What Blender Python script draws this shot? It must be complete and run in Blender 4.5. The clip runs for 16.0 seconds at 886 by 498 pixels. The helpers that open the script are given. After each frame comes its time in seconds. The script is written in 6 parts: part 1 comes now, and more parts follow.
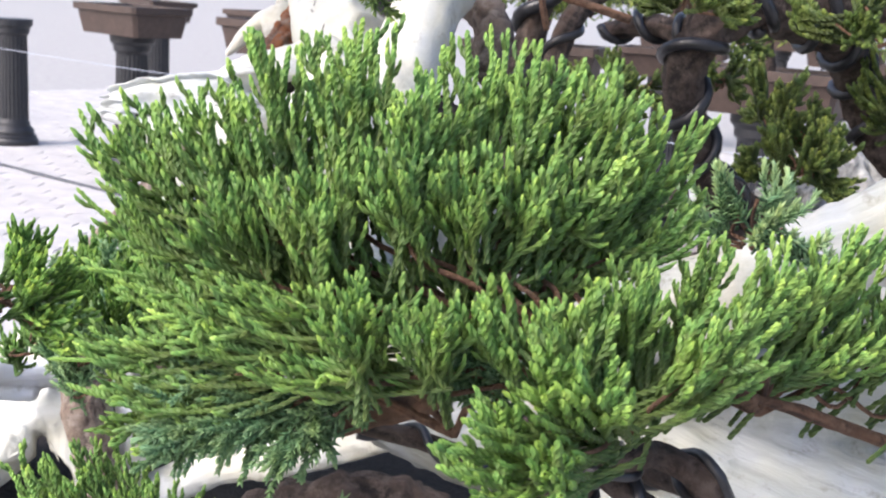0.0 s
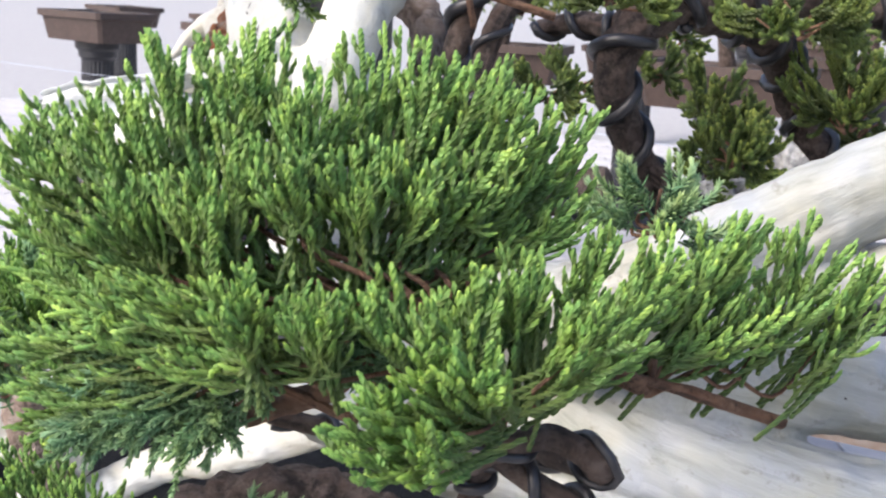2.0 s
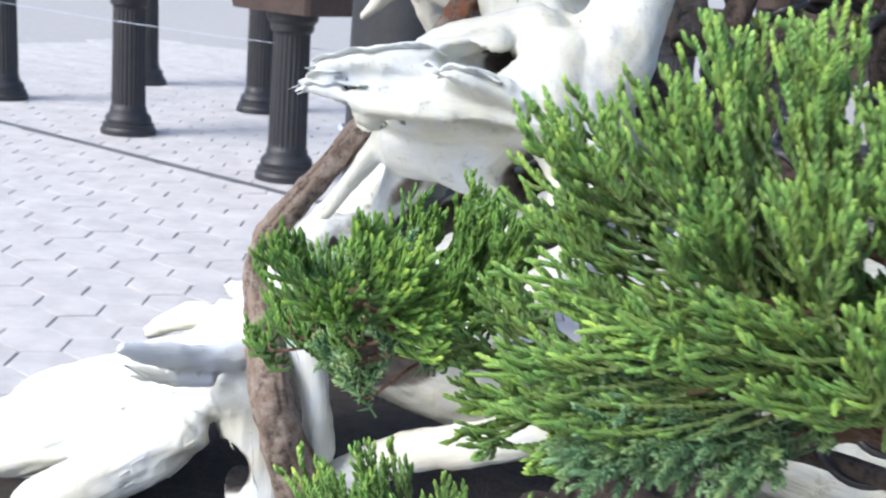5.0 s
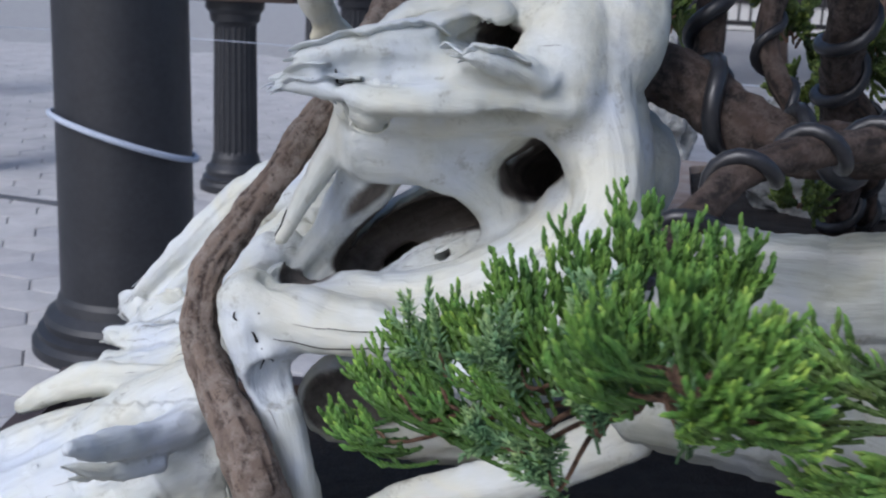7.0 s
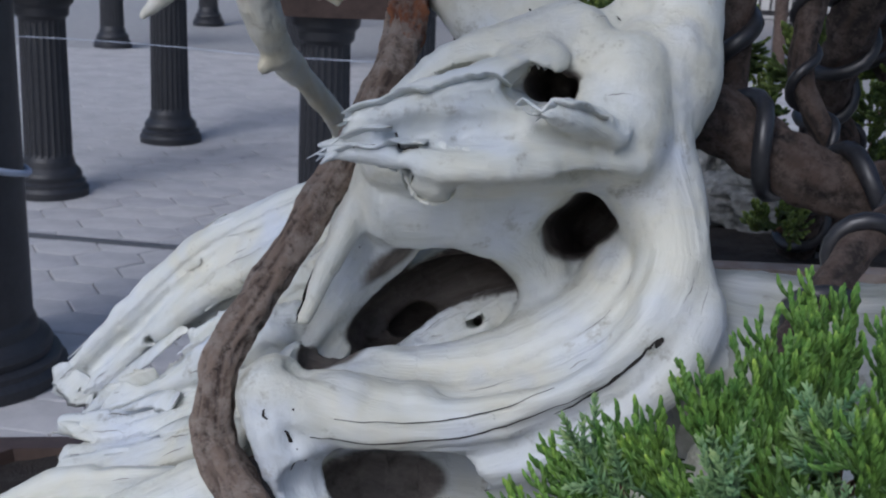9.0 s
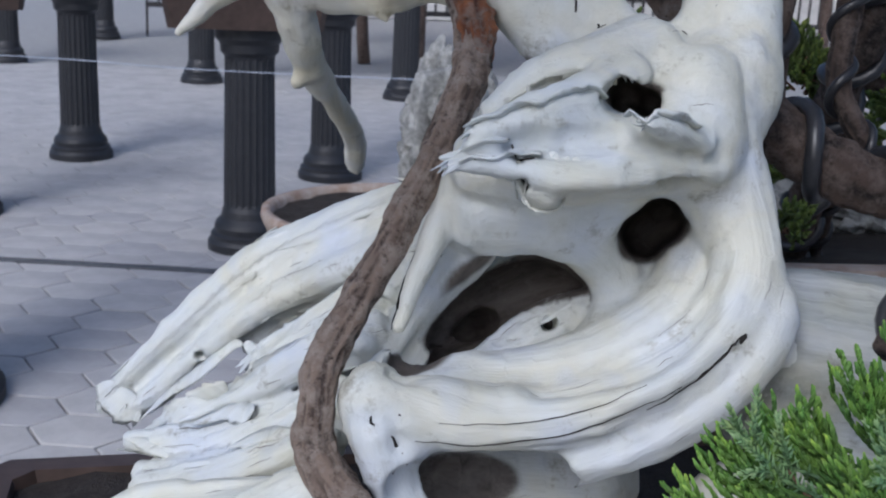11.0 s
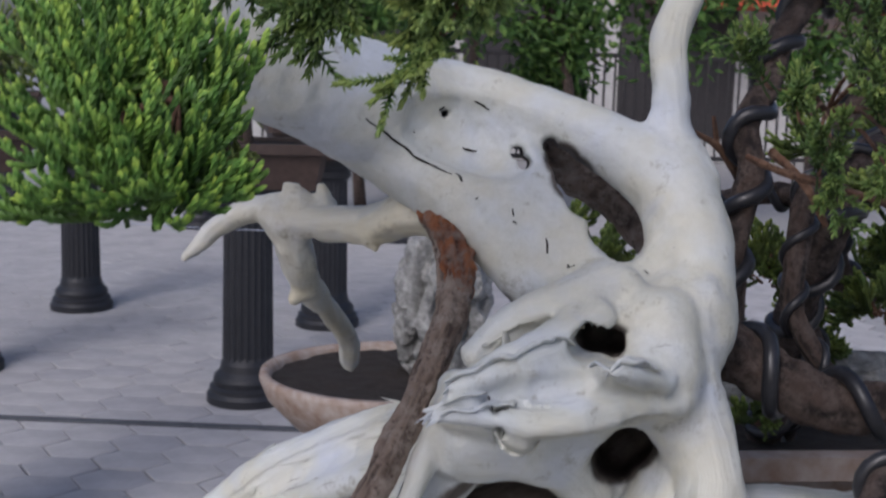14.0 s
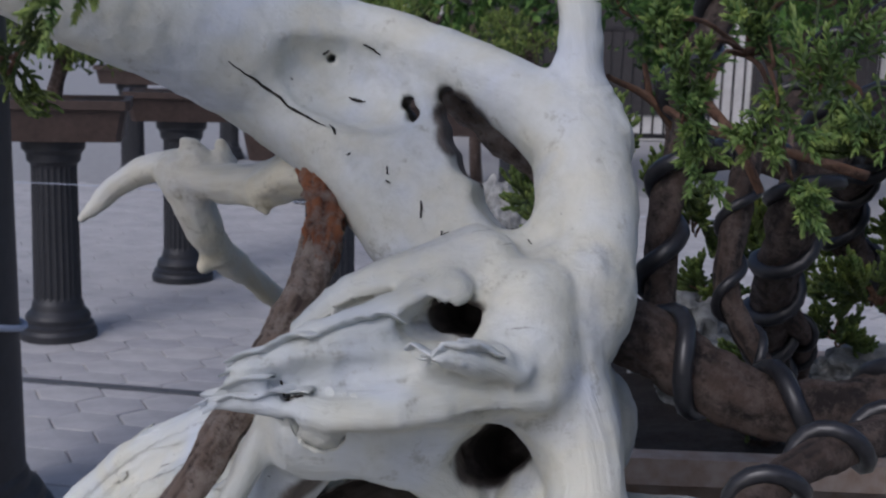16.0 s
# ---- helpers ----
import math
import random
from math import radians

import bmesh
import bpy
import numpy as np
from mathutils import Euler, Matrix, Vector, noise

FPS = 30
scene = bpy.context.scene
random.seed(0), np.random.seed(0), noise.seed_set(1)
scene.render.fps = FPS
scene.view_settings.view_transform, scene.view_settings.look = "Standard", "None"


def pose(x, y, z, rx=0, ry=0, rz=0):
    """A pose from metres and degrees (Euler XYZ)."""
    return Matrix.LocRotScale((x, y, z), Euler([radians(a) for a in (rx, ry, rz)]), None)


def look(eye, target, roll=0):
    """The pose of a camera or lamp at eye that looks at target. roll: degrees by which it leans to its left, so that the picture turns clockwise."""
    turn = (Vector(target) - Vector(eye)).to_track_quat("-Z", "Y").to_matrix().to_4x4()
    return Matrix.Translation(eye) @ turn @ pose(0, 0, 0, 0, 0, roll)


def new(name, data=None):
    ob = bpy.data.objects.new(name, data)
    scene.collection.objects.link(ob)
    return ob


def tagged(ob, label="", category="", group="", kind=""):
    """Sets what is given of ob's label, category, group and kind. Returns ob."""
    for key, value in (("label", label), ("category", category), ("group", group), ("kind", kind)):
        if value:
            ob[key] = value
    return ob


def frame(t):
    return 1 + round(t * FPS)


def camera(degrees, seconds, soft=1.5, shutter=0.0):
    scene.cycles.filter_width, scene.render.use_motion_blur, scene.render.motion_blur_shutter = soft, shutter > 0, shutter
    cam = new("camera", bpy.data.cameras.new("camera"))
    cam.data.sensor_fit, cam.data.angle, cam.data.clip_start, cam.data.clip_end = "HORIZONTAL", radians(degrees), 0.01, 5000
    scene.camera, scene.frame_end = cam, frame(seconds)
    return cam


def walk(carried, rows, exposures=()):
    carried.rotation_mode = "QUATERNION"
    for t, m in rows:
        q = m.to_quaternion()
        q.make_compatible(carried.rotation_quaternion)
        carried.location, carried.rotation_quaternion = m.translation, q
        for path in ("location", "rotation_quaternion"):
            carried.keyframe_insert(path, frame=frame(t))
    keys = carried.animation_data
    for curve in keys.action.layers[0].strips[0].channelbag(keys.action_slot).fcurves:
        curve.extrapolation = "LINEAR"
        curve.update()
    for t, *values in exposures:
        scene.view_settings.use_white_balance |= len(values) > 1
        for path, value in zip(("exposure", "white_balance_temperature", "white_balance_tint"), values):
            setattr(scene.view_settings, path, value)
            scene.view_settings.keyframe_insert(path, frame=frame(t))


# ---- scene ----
cam = camera(41.3, 16.0, soft=2.0, shutter=0.35)
cam.data.dof.use_dof, cam.data.dof.focus_distance, cam.data.dof.aperture_fstop = True, 0.64, 32.0
PATH = [
    (0, (0.673, -0.16, 1.222), (-0.204, 1.586, 0.791), 3.9),
    (0.5, (0.688, -0.147, 1.225), (-0.185, 1.601, 0.799), 3.7),
    (1, (0.708, -0.129, 1.225), (-0.148, 1.628, 0.802), 3.5),
    (1.5, (0.724, -0.132, 1.225), (-0.122, 1.631, 0.802), 3.2),
    (2, (0.717, -0.157, 1.223), (-0.125, 1.606, 0.797), 3.1),
    (2.5, (0.69, -0.185, 1.212), (-0.163, 1.568, 0.768), 3.5),
    (3, (0.655, -0.202, 1.198), (-0.223, 1.537, 0.742), 3.8),
    (3.5, (0.618, -0.211, 1.195), (-0.273, 1.52, 0.737), 4.2),
    (4, (0.594, -0.236, 1.207), (-0.306, 1.489, 0.744), 4.7),
    (4.5, (0.543, -0.213, 1.203), (-0.334, 1.518, 0.72), 4.4),
    (5, (0.445, -0.209, 1.216), (-0.366, 1.549, 0.716), 4.5),
    (5.2, (0.412, -0.199, 1.219), (-0.344, 1.577, 0.695), 4.4),
    (7.3, (0.064, -0.097, 1.198), (-0.09, 1.823, 0.659), 2.9),
    (7.5, (0.033, -0.08, 1.199), (-0.069, 1.84, 0.647), 3.2),
    (8, (-0.002, -0.049, 1.212), (-0.024, 1.868, 0.643), 2.4),
    (8.5, (-0.039, -0.028, 1.225), (0.02, 1.891, 0.665), 2.3),
    (9, (-0.07, -0.015, 1.226), (0.039, 1.904, 0.673), 2.6),
    (9.5, (-0.098, -0.013, 1.234), (0.053, 1.906, 0.692), 3.1),
    (9.7, (-0.116, -0.016, 1.235), (0.054, 1.903, 0.697), 3.1),
    (11.8, (-0.229, -0.055, 1.222), (0.135, 1.843, 0.706), 2.3),
    (12, (-0.23, -0.065, 1.23), (0.155, 1.833, 0.73), 2.2),
    (12.5, (-0.242, -0.073, 1.238), (0.196, 1.822, 0.767), 2.0),
    (13, (-0.276, -0.088, 1.254), (0.16, 1.815, 0.822), 2.1),
    (13.5, (-0.254, -0.094, 1.278), (0.134, 1.834, 0.918), 2.0),
    (14, (-0.209, -0.09, 1.322), (0.083, 1.863, 1.008), 1.6),
    (14.5, (-0.13, -0.062, 1.348), (0.059, 1.908, 1.064), 1.4),
    (15, (-0.075, -0.022, 1.339), (0.069, 1.949, 1.036), 1.4),
    (15.5, (-0.035, -0.006, 1.325), (0.066, 1.962, 0.981), 1.5),
    (16, (0.009, 0.016, 1.295), (0.068, 1.984, 0.942), 1.7),
]

walk(
    cam,
    [(t, look(eye, target, roll)) for t, eye, target, roll in PATH],
    exposures=[(0, 1.35, 6250, 15), (2.0, 1.35, 6250, 15), (3.0, 1.6, 6200, 13), (3.5, 1.7, 6200, 11), (4.5, 1.5, 6150, 9), (5.2, 0.95, 5800, 10), (7.3, -0.1, 5500, 12), (8.0, -0.5, 5400, 12), (8.5, -0.5, 5400, 12), (9.0, -0.3, 5450, 12), (9.7, -0.08, 5450, 12), (11.8, -0.03, 5500, 12), (12.5, -0.02, 5550, 12), (13.5, -0.12, 5700, 14), (14.5, -0.43, 5850, 18), (16, -0.46, 5650, 16)],
)

# ---- light: an overcast, slightly cool sky with a weak, very soft sun ----
world = bpy.data.worlds.new("sky")
scene.world = world
world.use_nodes = True
sky = world.node_tree.nodes.new("ShaderNodeTexSky")
sky.sky_type, sky.sun_disc = "NISHITA", False
sky.sun_elevation, sky.sun_rotation = radians(42), radians(212)
sky.air_density, sky.dust_density = 1.0, 4.0
back = world.node_tree.nodes["Background"]
world.node_tree.links.new(sky.outputs["Color"], back.inputs["Color"])
back.inputs["Strength"].default_value = 0.13
sun = new("sun", bpy.data.lights.new("sun", "SUN"))
sun.data.energy, sun.data.angle, sun.data.color = 1.3, radians(25), (1.0, 0.97, 0.92)
sun.matrix_world = look((0, 0, 10), (5.9, 9.4, 0))


# ---- materials ----
def material(name, rough=0.6, metal=0.0):
    mat = bpy.data.materials.new(name)
    mat.use_nodes = True
    shader = mat.node_tree.nodes["Principled BSDF"]
    shader.inputs["Roughness"].default_value, shader.inputs["Metallic"].default_value = rough, metal
    return mat, mat.node_tree, shader


def node(tree, kind, **values):
    made = tree.nodes.new(kind)
    for key, value in values.items():
        made.inputs[key.replace("_", " ")].default_value = value
    return made


def spots(tree, scale, detail=6.0, rough=0.6, stretch=(1, 1, 1), attribute=""):
    """Noise on the thing's own coordinates, stretched as asked."""
    where = tree.nodes.new("ShaderNodeTexCoord")
    moved = node(tree, "ShaderNodeMapping", Scale=stretch)
    tree.links.new(where.outputs["Object"], moved.inputs["Vector"])
    made = node(tree, "ShaderNodeTexNoise", Scale=scale, Detail=detail, Roughness=rough)
    tree.links.new(moved.outputs["Vector"], made.inputs["Vector"])
    return made.outputs["Fac"]


def ramp(tree, fac, *stops):
    made = tree.nodes.new("ShaderNodeValToRGB")
    while len(made.color_ramp.elements) < len(stops):
        made.color_ramp.elements.new(0.5)
    for element, (at, color) in zip(made.color_ramp.elements, stops):
        element.position, element.color = at, (*color, 1)
    tree.links.new(fac, made.inputs["Fac"])
    return made.outputs["Color"]


def mixed(tree, fac, a, b, blend="MIX"):
    made = tree.nodes.new("ShaderNodeMix")
    made.data_type, made.blend_type = "RGBA", blend
    for value, slot in ((fac, 0), (a, 6), (b, 7)):
        if isinstance(value, (int, float, tuple)):
            made.inputs[slot].default_value = value
        else:
            tree.links.new(value, made.inputs[slot])
    return made.outputs[2]


def bumped(tree, shader, height, strength, distance):
    made = node(tree, "ShaderNodeBump", Strength=strength, Distance=distance)
    tree.links.new(height, made.inputs["Height"])
    tree.links.new(made.outputs["Normal"], shader.inputs["Normal"])


def plain(name, dark, light, scale, rough=0.6, bump=0.3, depth=0.002, metal=0.0, stretch=(1, 1, 1), fine=4.0):
    """A surface of two tones at two scales with a fine relief."""
    mat, tree, shader = material(name, rough, metal)
    broad, grain = spots(tree, scale, stretch=stretch), spots(tree, scale * fine, stretch=stretch)
    color = ramp(tree, broad, (0.3, dark), (0.7, light))
    color = mixed(tree, 0.5, color, ramp(tree, grain, (0.3, dark), (0.7, light)))
    tree.links.new(color, shader.inputs["Base Color"])
    bumped(tree, shader, grain, bump, depth)
    return mat


def value_of(tree, name):
    made = tree.nodes.new("ShaderNodeAttribute")
    made.attribute_name = name
    return made.outputs["Fac"]


def vector_of(tree, name):
    made = tree.nodes.new("ShaderNodeAttribute")
    made.attribute_name = name
    return made.outputs["Vector"]


def flowing(tree, scale, detail=6.0, rough=0.65):
    """Noise drawn out along the fibres of the wood."""
    made = node(tree, "ShaderNodeTexNoise", Scale=scale, Detail=detail, Roughness=rough)
    tree.links.new(vector_of(tree, "flow"), made.inputs["Vector"])
    return made.outputs["Fac"]


def deadwood_material(name, low, mid, high):
    mat, tree, shader = material(name, 0.6)
    fibre, fine = flowing(tree, 60.0), flowing(tree, 240.0, 4.0)
    plain_grain = spots(tree, 130.0, 6.0, 0.7)
    sure = value_of(tree, "sure")
    grain = tree.nodes.new("ShaderNodeMix")
    tree.links.new(sure, grain.inputs[0])
    tree.links.new(plain_grain, grain.inputs[2])
    tree.links.new(fibre, grain.inputs[3])
    color = ramp(tree, grain.outputs[0], (0.22, low), (0.42, mid), (0.75, high))
    tint = ramp(tree, spots(tree, 10.0, 3.0), (0.34, (0.94, 0.98, 1.05)), (0.48, (0.99, 1.0, 0.95)), (0.60, (0.99, 0.96, 0.82)), (0.76, (0.84, 0.88, 0.95)))
    color = mixed(tree, 1.0, color, tint, "MULTIPLY")
    dirt = ramp(tree, spots(tree, 32.0, 8.0, 0.75), (0.30, (0.55, 0.52, 0.46)), (0.42, (1, 1, 1)))
    color = mixed(tree, 1.0, color, dirt, "MULTIPLY")
    specks = ramp(tree, spots(tree, 95.0, 4.0, 0.7), (0.0, (0.05, 0.045, 0.04)), (0.245, (0.12, 0.11, 0.1)), (0.27, (1, 1, 1)))
    color = mixed(tree, 1.0, color, specks, "MULTIPLY")
    # Shade of the hollows, painted into the wood's colour as dark brown.
    shade_brown = ramp(tree, fibre, (0.3, (0.035, 0.029, 0.025)), (0.7, (0.17, 0.145, 0.125)))
    color = mixed(tree, value_of(tree, "inner"), color, shade_brown)
    tree.links.new(color, shader.inputs["Base Color"])
    total = tree.nodes.new("ShaderNodeMath")
    total.operation = "MULTIPLY_ADD"
    total.inputs[1].default_value = 0.4
    tree.links.new(fine, total.inputs[0])
    tree.links.new(fibre, total.inputs[2])
    height = tree.nodes.new("ShaderNodeMix")
    tree.links.new(sure, height.inputs[0])
    tree.links.new(plain_grain, height.inputs[2])
    tree.links.new(total.outputs[0], height.inputs[3])
    bumped(tree, shader, height.outputs[0], 0.6, 0.0028)
    return mat


def bark_material(name, dark, light, flake):
    mat, tree, shader = material(name, 0.85)
    grain = value_of(tree, "grain")
    color = ramp(tree, grain, (0.18, dark), (0.55, light))
    patch = ramp(tree, spots(tree, 60.0, 8.0, 0.75), (0.45, (0, 0, 0)), (0.62, (1, 1, 1)))
    color = mixed(tree, patch, color, (*flake, 1))
    pits = ramp(tree, spots(tree, 150.0, 6.0, 0.75), (0.30, (0.22, 0.2, 0.19)), (0.46, (1, 1, 1)))
    color = mixed(tree, 1.0, color, pits, "MULTIPLY")
    tree.links.new(color, shader.inputs["Base Color"])
    bumped(tree, shader, spots(tree, 120.0, 10.0, 0.8), 1.0, 0.008)
    return mat


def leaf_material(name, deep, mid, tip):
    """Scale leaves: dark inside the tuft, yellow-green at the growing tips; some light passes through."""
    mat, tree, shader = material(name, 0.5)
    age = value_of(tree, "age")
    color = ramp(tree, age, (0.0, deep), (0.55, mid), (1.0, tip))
    vary = ramp(tree, spots(tree, 28.0, 3.0), (0.3, (0.78, 0.84, 0.86)), (0.7, (1.10, 1.06, 0.92)))
    color = mixed(tree, 1.0, color, vary, "MULTIPLY")
    shoots = ramp(tree, spots(tree, 75.0, 2.0), (0.32, (0.80, 0.92, 1.0)), (0.5, (1, 1, 1)), (0.68, (1.10, 1.04, 0.88)))
    color = mixed(tree, 1.0, color, shoots, "MULTIPLY")
    tree.links.new(color, shader.inputs["Base Color"])
    shader.inputs["Specular IOR Level"].default_value = 0.3
    glow = tree.nodes.new("ShaderNodeBsdfTranslucent")
    tree.links.new(color, glow.inputs["Color"])
    blend = node(tree, "ShaderNodeMixShader", Fac=0.28)
    tree.links.new(shader.outputs["BSDF"], blend.inputs[1])
    tree.links.new(glow.outputs["BSDF"], blend.inputs[2])
    tree.links.new(blend.outputs["Shader"], tree.nodes["Material Output"].inputs["Surface"])
    return mat


DEADWOOD = deadwood_material("bleached_wood", (0.42, 0.42, 0.395), (0.55, 0.56, 0.55), (0.63, 0.64, 0.65))
WARM_WOOD = deadwood_material("yellowed_wood", (0.36, 0.33, 0.26), (0.57, 0.54, 0.46), (0.70, 0.68, 0.62))
GREY_WOOD = deadwood_material("weathered_wood", (0.155, 0.16, 0.145), (0.28, 0.29, 0.275), (0.40, 0.40, 0.40))
BARK = bark_material("grey_brown_bark", (0.10, 0.07, 0.055), (0.36, 0.27, 0.21), (0.46, 0.38, 0.32))
RED_BARK = bark_material("red_flaking_bark", (0.09, 0.03, 0.015), (0.36, 0.13, 0.05), (0.30, 0.24, 0.20))
BRANCH_BARK = bark_material("dark_branch_bark", (0.018, 0.012, 0.010), (0.10, 0.066, 0.050), (0.16, 0.12, 0.10))
TWIG = bark_material("brown_twig", (0.07, 0.035, 0.02), (0.22, 0.11, 0.06), (0.26, 0.15, 0.09))
WIRE = plain("black_wire", (0.012, 0.012, 0.014), (0.03, 0.03, 0.034), 60, 0.35, 0.15, 0.001)
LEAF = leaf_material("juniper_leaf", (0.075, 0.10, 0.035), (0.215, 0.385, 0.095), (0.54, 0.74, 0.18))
# Darker copy of LEAF: the dimmer light on these pads is put into the colour.
DIMMED_LEAF = leaf_material("dimmed_juniper_leaf", (0.038, 0.075, 0.018), (0.175, 0.335, 0.065), (0.50, 0.68, 0.13))
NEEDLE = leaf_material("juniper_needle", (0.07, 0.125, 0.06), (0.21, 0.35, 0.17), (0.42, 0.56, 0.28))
DARK_NEEDLE = leaf_material("dark_juniper_needle", (0.048, 0.075, 0.026), (0.145, 0.23, 0.065), (0.34, 0.43, 0.13))
DULL_LEAF = leaf_material("dull_juniper_leaf", (0.04, 0.055, 0.016), (0.15, 0.21, 0.05), (0.34, 0.41, 0.10))
PILLAR = plain("painted_pillar", (0.011, 0.012, 0.015), (0.026, 0.027, 0.032), 14, 0.5, 0.2, 0.002)
CLAY = plain("brown_glazed_clay", (0.035, 0.022, 0.017), (0.075, 0.05, 0.04), 11, 0.5, 0.2, 0.002)
PALE_CLAY = plain("weathered_clay", (0.21, 0.13, 0.085), (0.42, 0.37, 0.33), 9, 0.7, 0.3, 0.003)
SOIL = plain("dark_soil", (0.012, 0.009, 0.007), (0.05, 0.038, 0.03), 60, 0.95, 1.0, 0.01)
ROCK = plain("pale_porous_rock", (0.10, 0.10, 0.095), (0.46, 0.46, 0.44), 16, 0.9, 1.0, 0.012)
ROPE = plain("pale_blue_rope", (0.30, 0.34, 0.42), (0.48, 0.52, 0.60), 90, 0.7)
STRIP = plain("dark_gutter_strip", (0.06, 0.063, 0.07), (0.11, 0.115, 0.125), 10, 0.8)
JOINT = plain("sandy_joint", (0.28, 0.275, 0.27), (0.38, 0.375, 0.365), 12, 0.95)


def paver_material():
    mat, tree, shader = material("concrete_paver", 0.85)
    info = tree.nodes.new("ShaderNodeObjectInfo")
    color = ramp(tree, spots(tree, 5.0, 8.0, 0.7), (0.3, (0.34, 0.333, 0.333)), (0.7, (0.50, 0.494, 0.488)))
    tone = ramp(tree, info.outputs["Random"], (0.0, (0.88, 0.88, 0.9)), (1.0, (1.06, 1.05, 1.03)))
    color = mixed(tree, 1.0, color, tone, "MULTIPLY")
    tree.links.new(color, shader.inputs["Base Color"])
    bumped(tree, shader, spots(tree, 120.0, 6.0), 0.4, 0.003)
    return mat


PAVER = paver_material()
CHECK = plain("grey_check", (0.10, 0.095, 0.085), (0.22, 0.21, 0.19), 60, 0.95)
CRACK = plain("dark_crack", (0.010, 0.008, 0.007), (0.03, 0.025, 0.02), 80, 0.95)
WALL = plain("pale_plaster", (0.42, 0.41, 0.39), (0.58, 0.57, 0.55), 2.0, 0.9)
DARK_METAL = plain("dark_fence_paint", (0.02, 0.018, 0.018), (0.05, 0.045, 0.045), 20, 0.6)
AWNING = plain("red_awning", (0.48, 0.07, 0.03), (0.62, 0.11, 0.05), 4.0, 0.7)
BROAD_LEAF = leaf_material("broad_leaf", (0.03, 0.07, 0.018), (0.08, 0.17, 0.04), (0.20, 0.32, 0.08))


# ---- building helpers ----
def mesh_from(name, verts, faces, mat, smooth=True, **values):
    """A mesh from arrays of vertices and faces, with float values kept on its vertices."""
    me = bpy.data.meshes.new(name)
    me.from_pydata([tuple(v) for v in verts] if not isinstance(verts, np.ndarray) else verts.tolist(), [], faces if not isinstance(faces, np.ndarray) else faces.tolist())
    me.materials.append(mat)
    for key, field in values.items():
        me.attributes.new(key, "FLOAT", "POINT").data.foreach_set("value", np.asarray(field, np.float32).ravel())
    if smooth:
        me.polygons.foreach_set("use_smooth", np.ones(len(me.polygons), bool))
    me.update()
    return me


def thing(name, at, label, category, group="", kind=""):
    ob = new(name)
    ob.location = at
    ob.empty_display_size = 0.05
    bpy.context.view_layer.update()
    return tagged(ob, label, category, group, kind)


def part(name, me, parent, label="", kind=""):
    """A mesh in world coordinates as a part of a thing or of another part."""
    ob = new(name, me)
    ob.parent = parent
    place = Vector()
    above = parent
    while above:
        place += Vector(above.location)
        above = above.parent
    ob.location = -place
    return tagged(ob, label, "", "", kind)


def spline(points, steps=8):
    """A smooth line (Catmull-Rom) through a few points, or through numbers."""
    p = np.array(points, float)
    p = p[:, None] if p.ndim == 1 else p
    p = np.vstack([2 * p[0] - p[1], p, 2 * p[-1] - p[-2]])
    t = np.linspace(0, 1, steps, endpoint=False)[:, None]
    out = []
    for a, b, c, d in zip(p, p[1:], p[2:], p[3:]):
        out.append(0.5 * (2 * b + (c - a) * t + (2 * a - 5 * b + 4 * c - d) * t**2 + (3 * b - a - 3 * c + d) * t**3))
    return np.vstack(out + [p[-2:-1]])


def lattice(q):
    """Smooth value noise from 0 to 1 at the rows of q."""
    base = np.floor(q).astype(np.int64)
    f = q - base
    f = f * f * (3 - 2 * f)
    total = np.zeros(len(q))
    for corner in range(8):
        o = np.array([corner & 1, corner >> 1 & 1, corner >> 2 & 1])
        n = ((base + o) * np.array([73856093, 19349663, 83492791])).sum(1)
        n = (n ^ (n >> 13)) * 1274126177
        h = ((n ^ (n >> 16)) & 0xFFFF) / 65535.0
        total += h * np.prod(np.where(o, f, 1 - f), axis=1)
    return total


def rough_noise(q, octaves=4):
    return sum(lattice(q * 2**k + 17 * k) / 2**k for k in range(octaves)) / sum(1 / 2**k for k in range(octaves))


def frames_along(line):
    """Tangent and two normals that don't twist along a line."""
    tang = np.gradient(line, axis=0)
    tang /= np.linalg.norm(tang, axis=1)[:, None] + 1e-12
    first = np.cross(tang[0], (0.3, 0.2, 0.93))
    u = [first / np.linalg.norm(first)]
    for t in tang[1:]:
        w = u[-1] - t * (u[-1] @ t)
        u.append(w / np.linalg.norm(w))
    u = np.array(u)
    return tang, u, np.cross(tang, u)


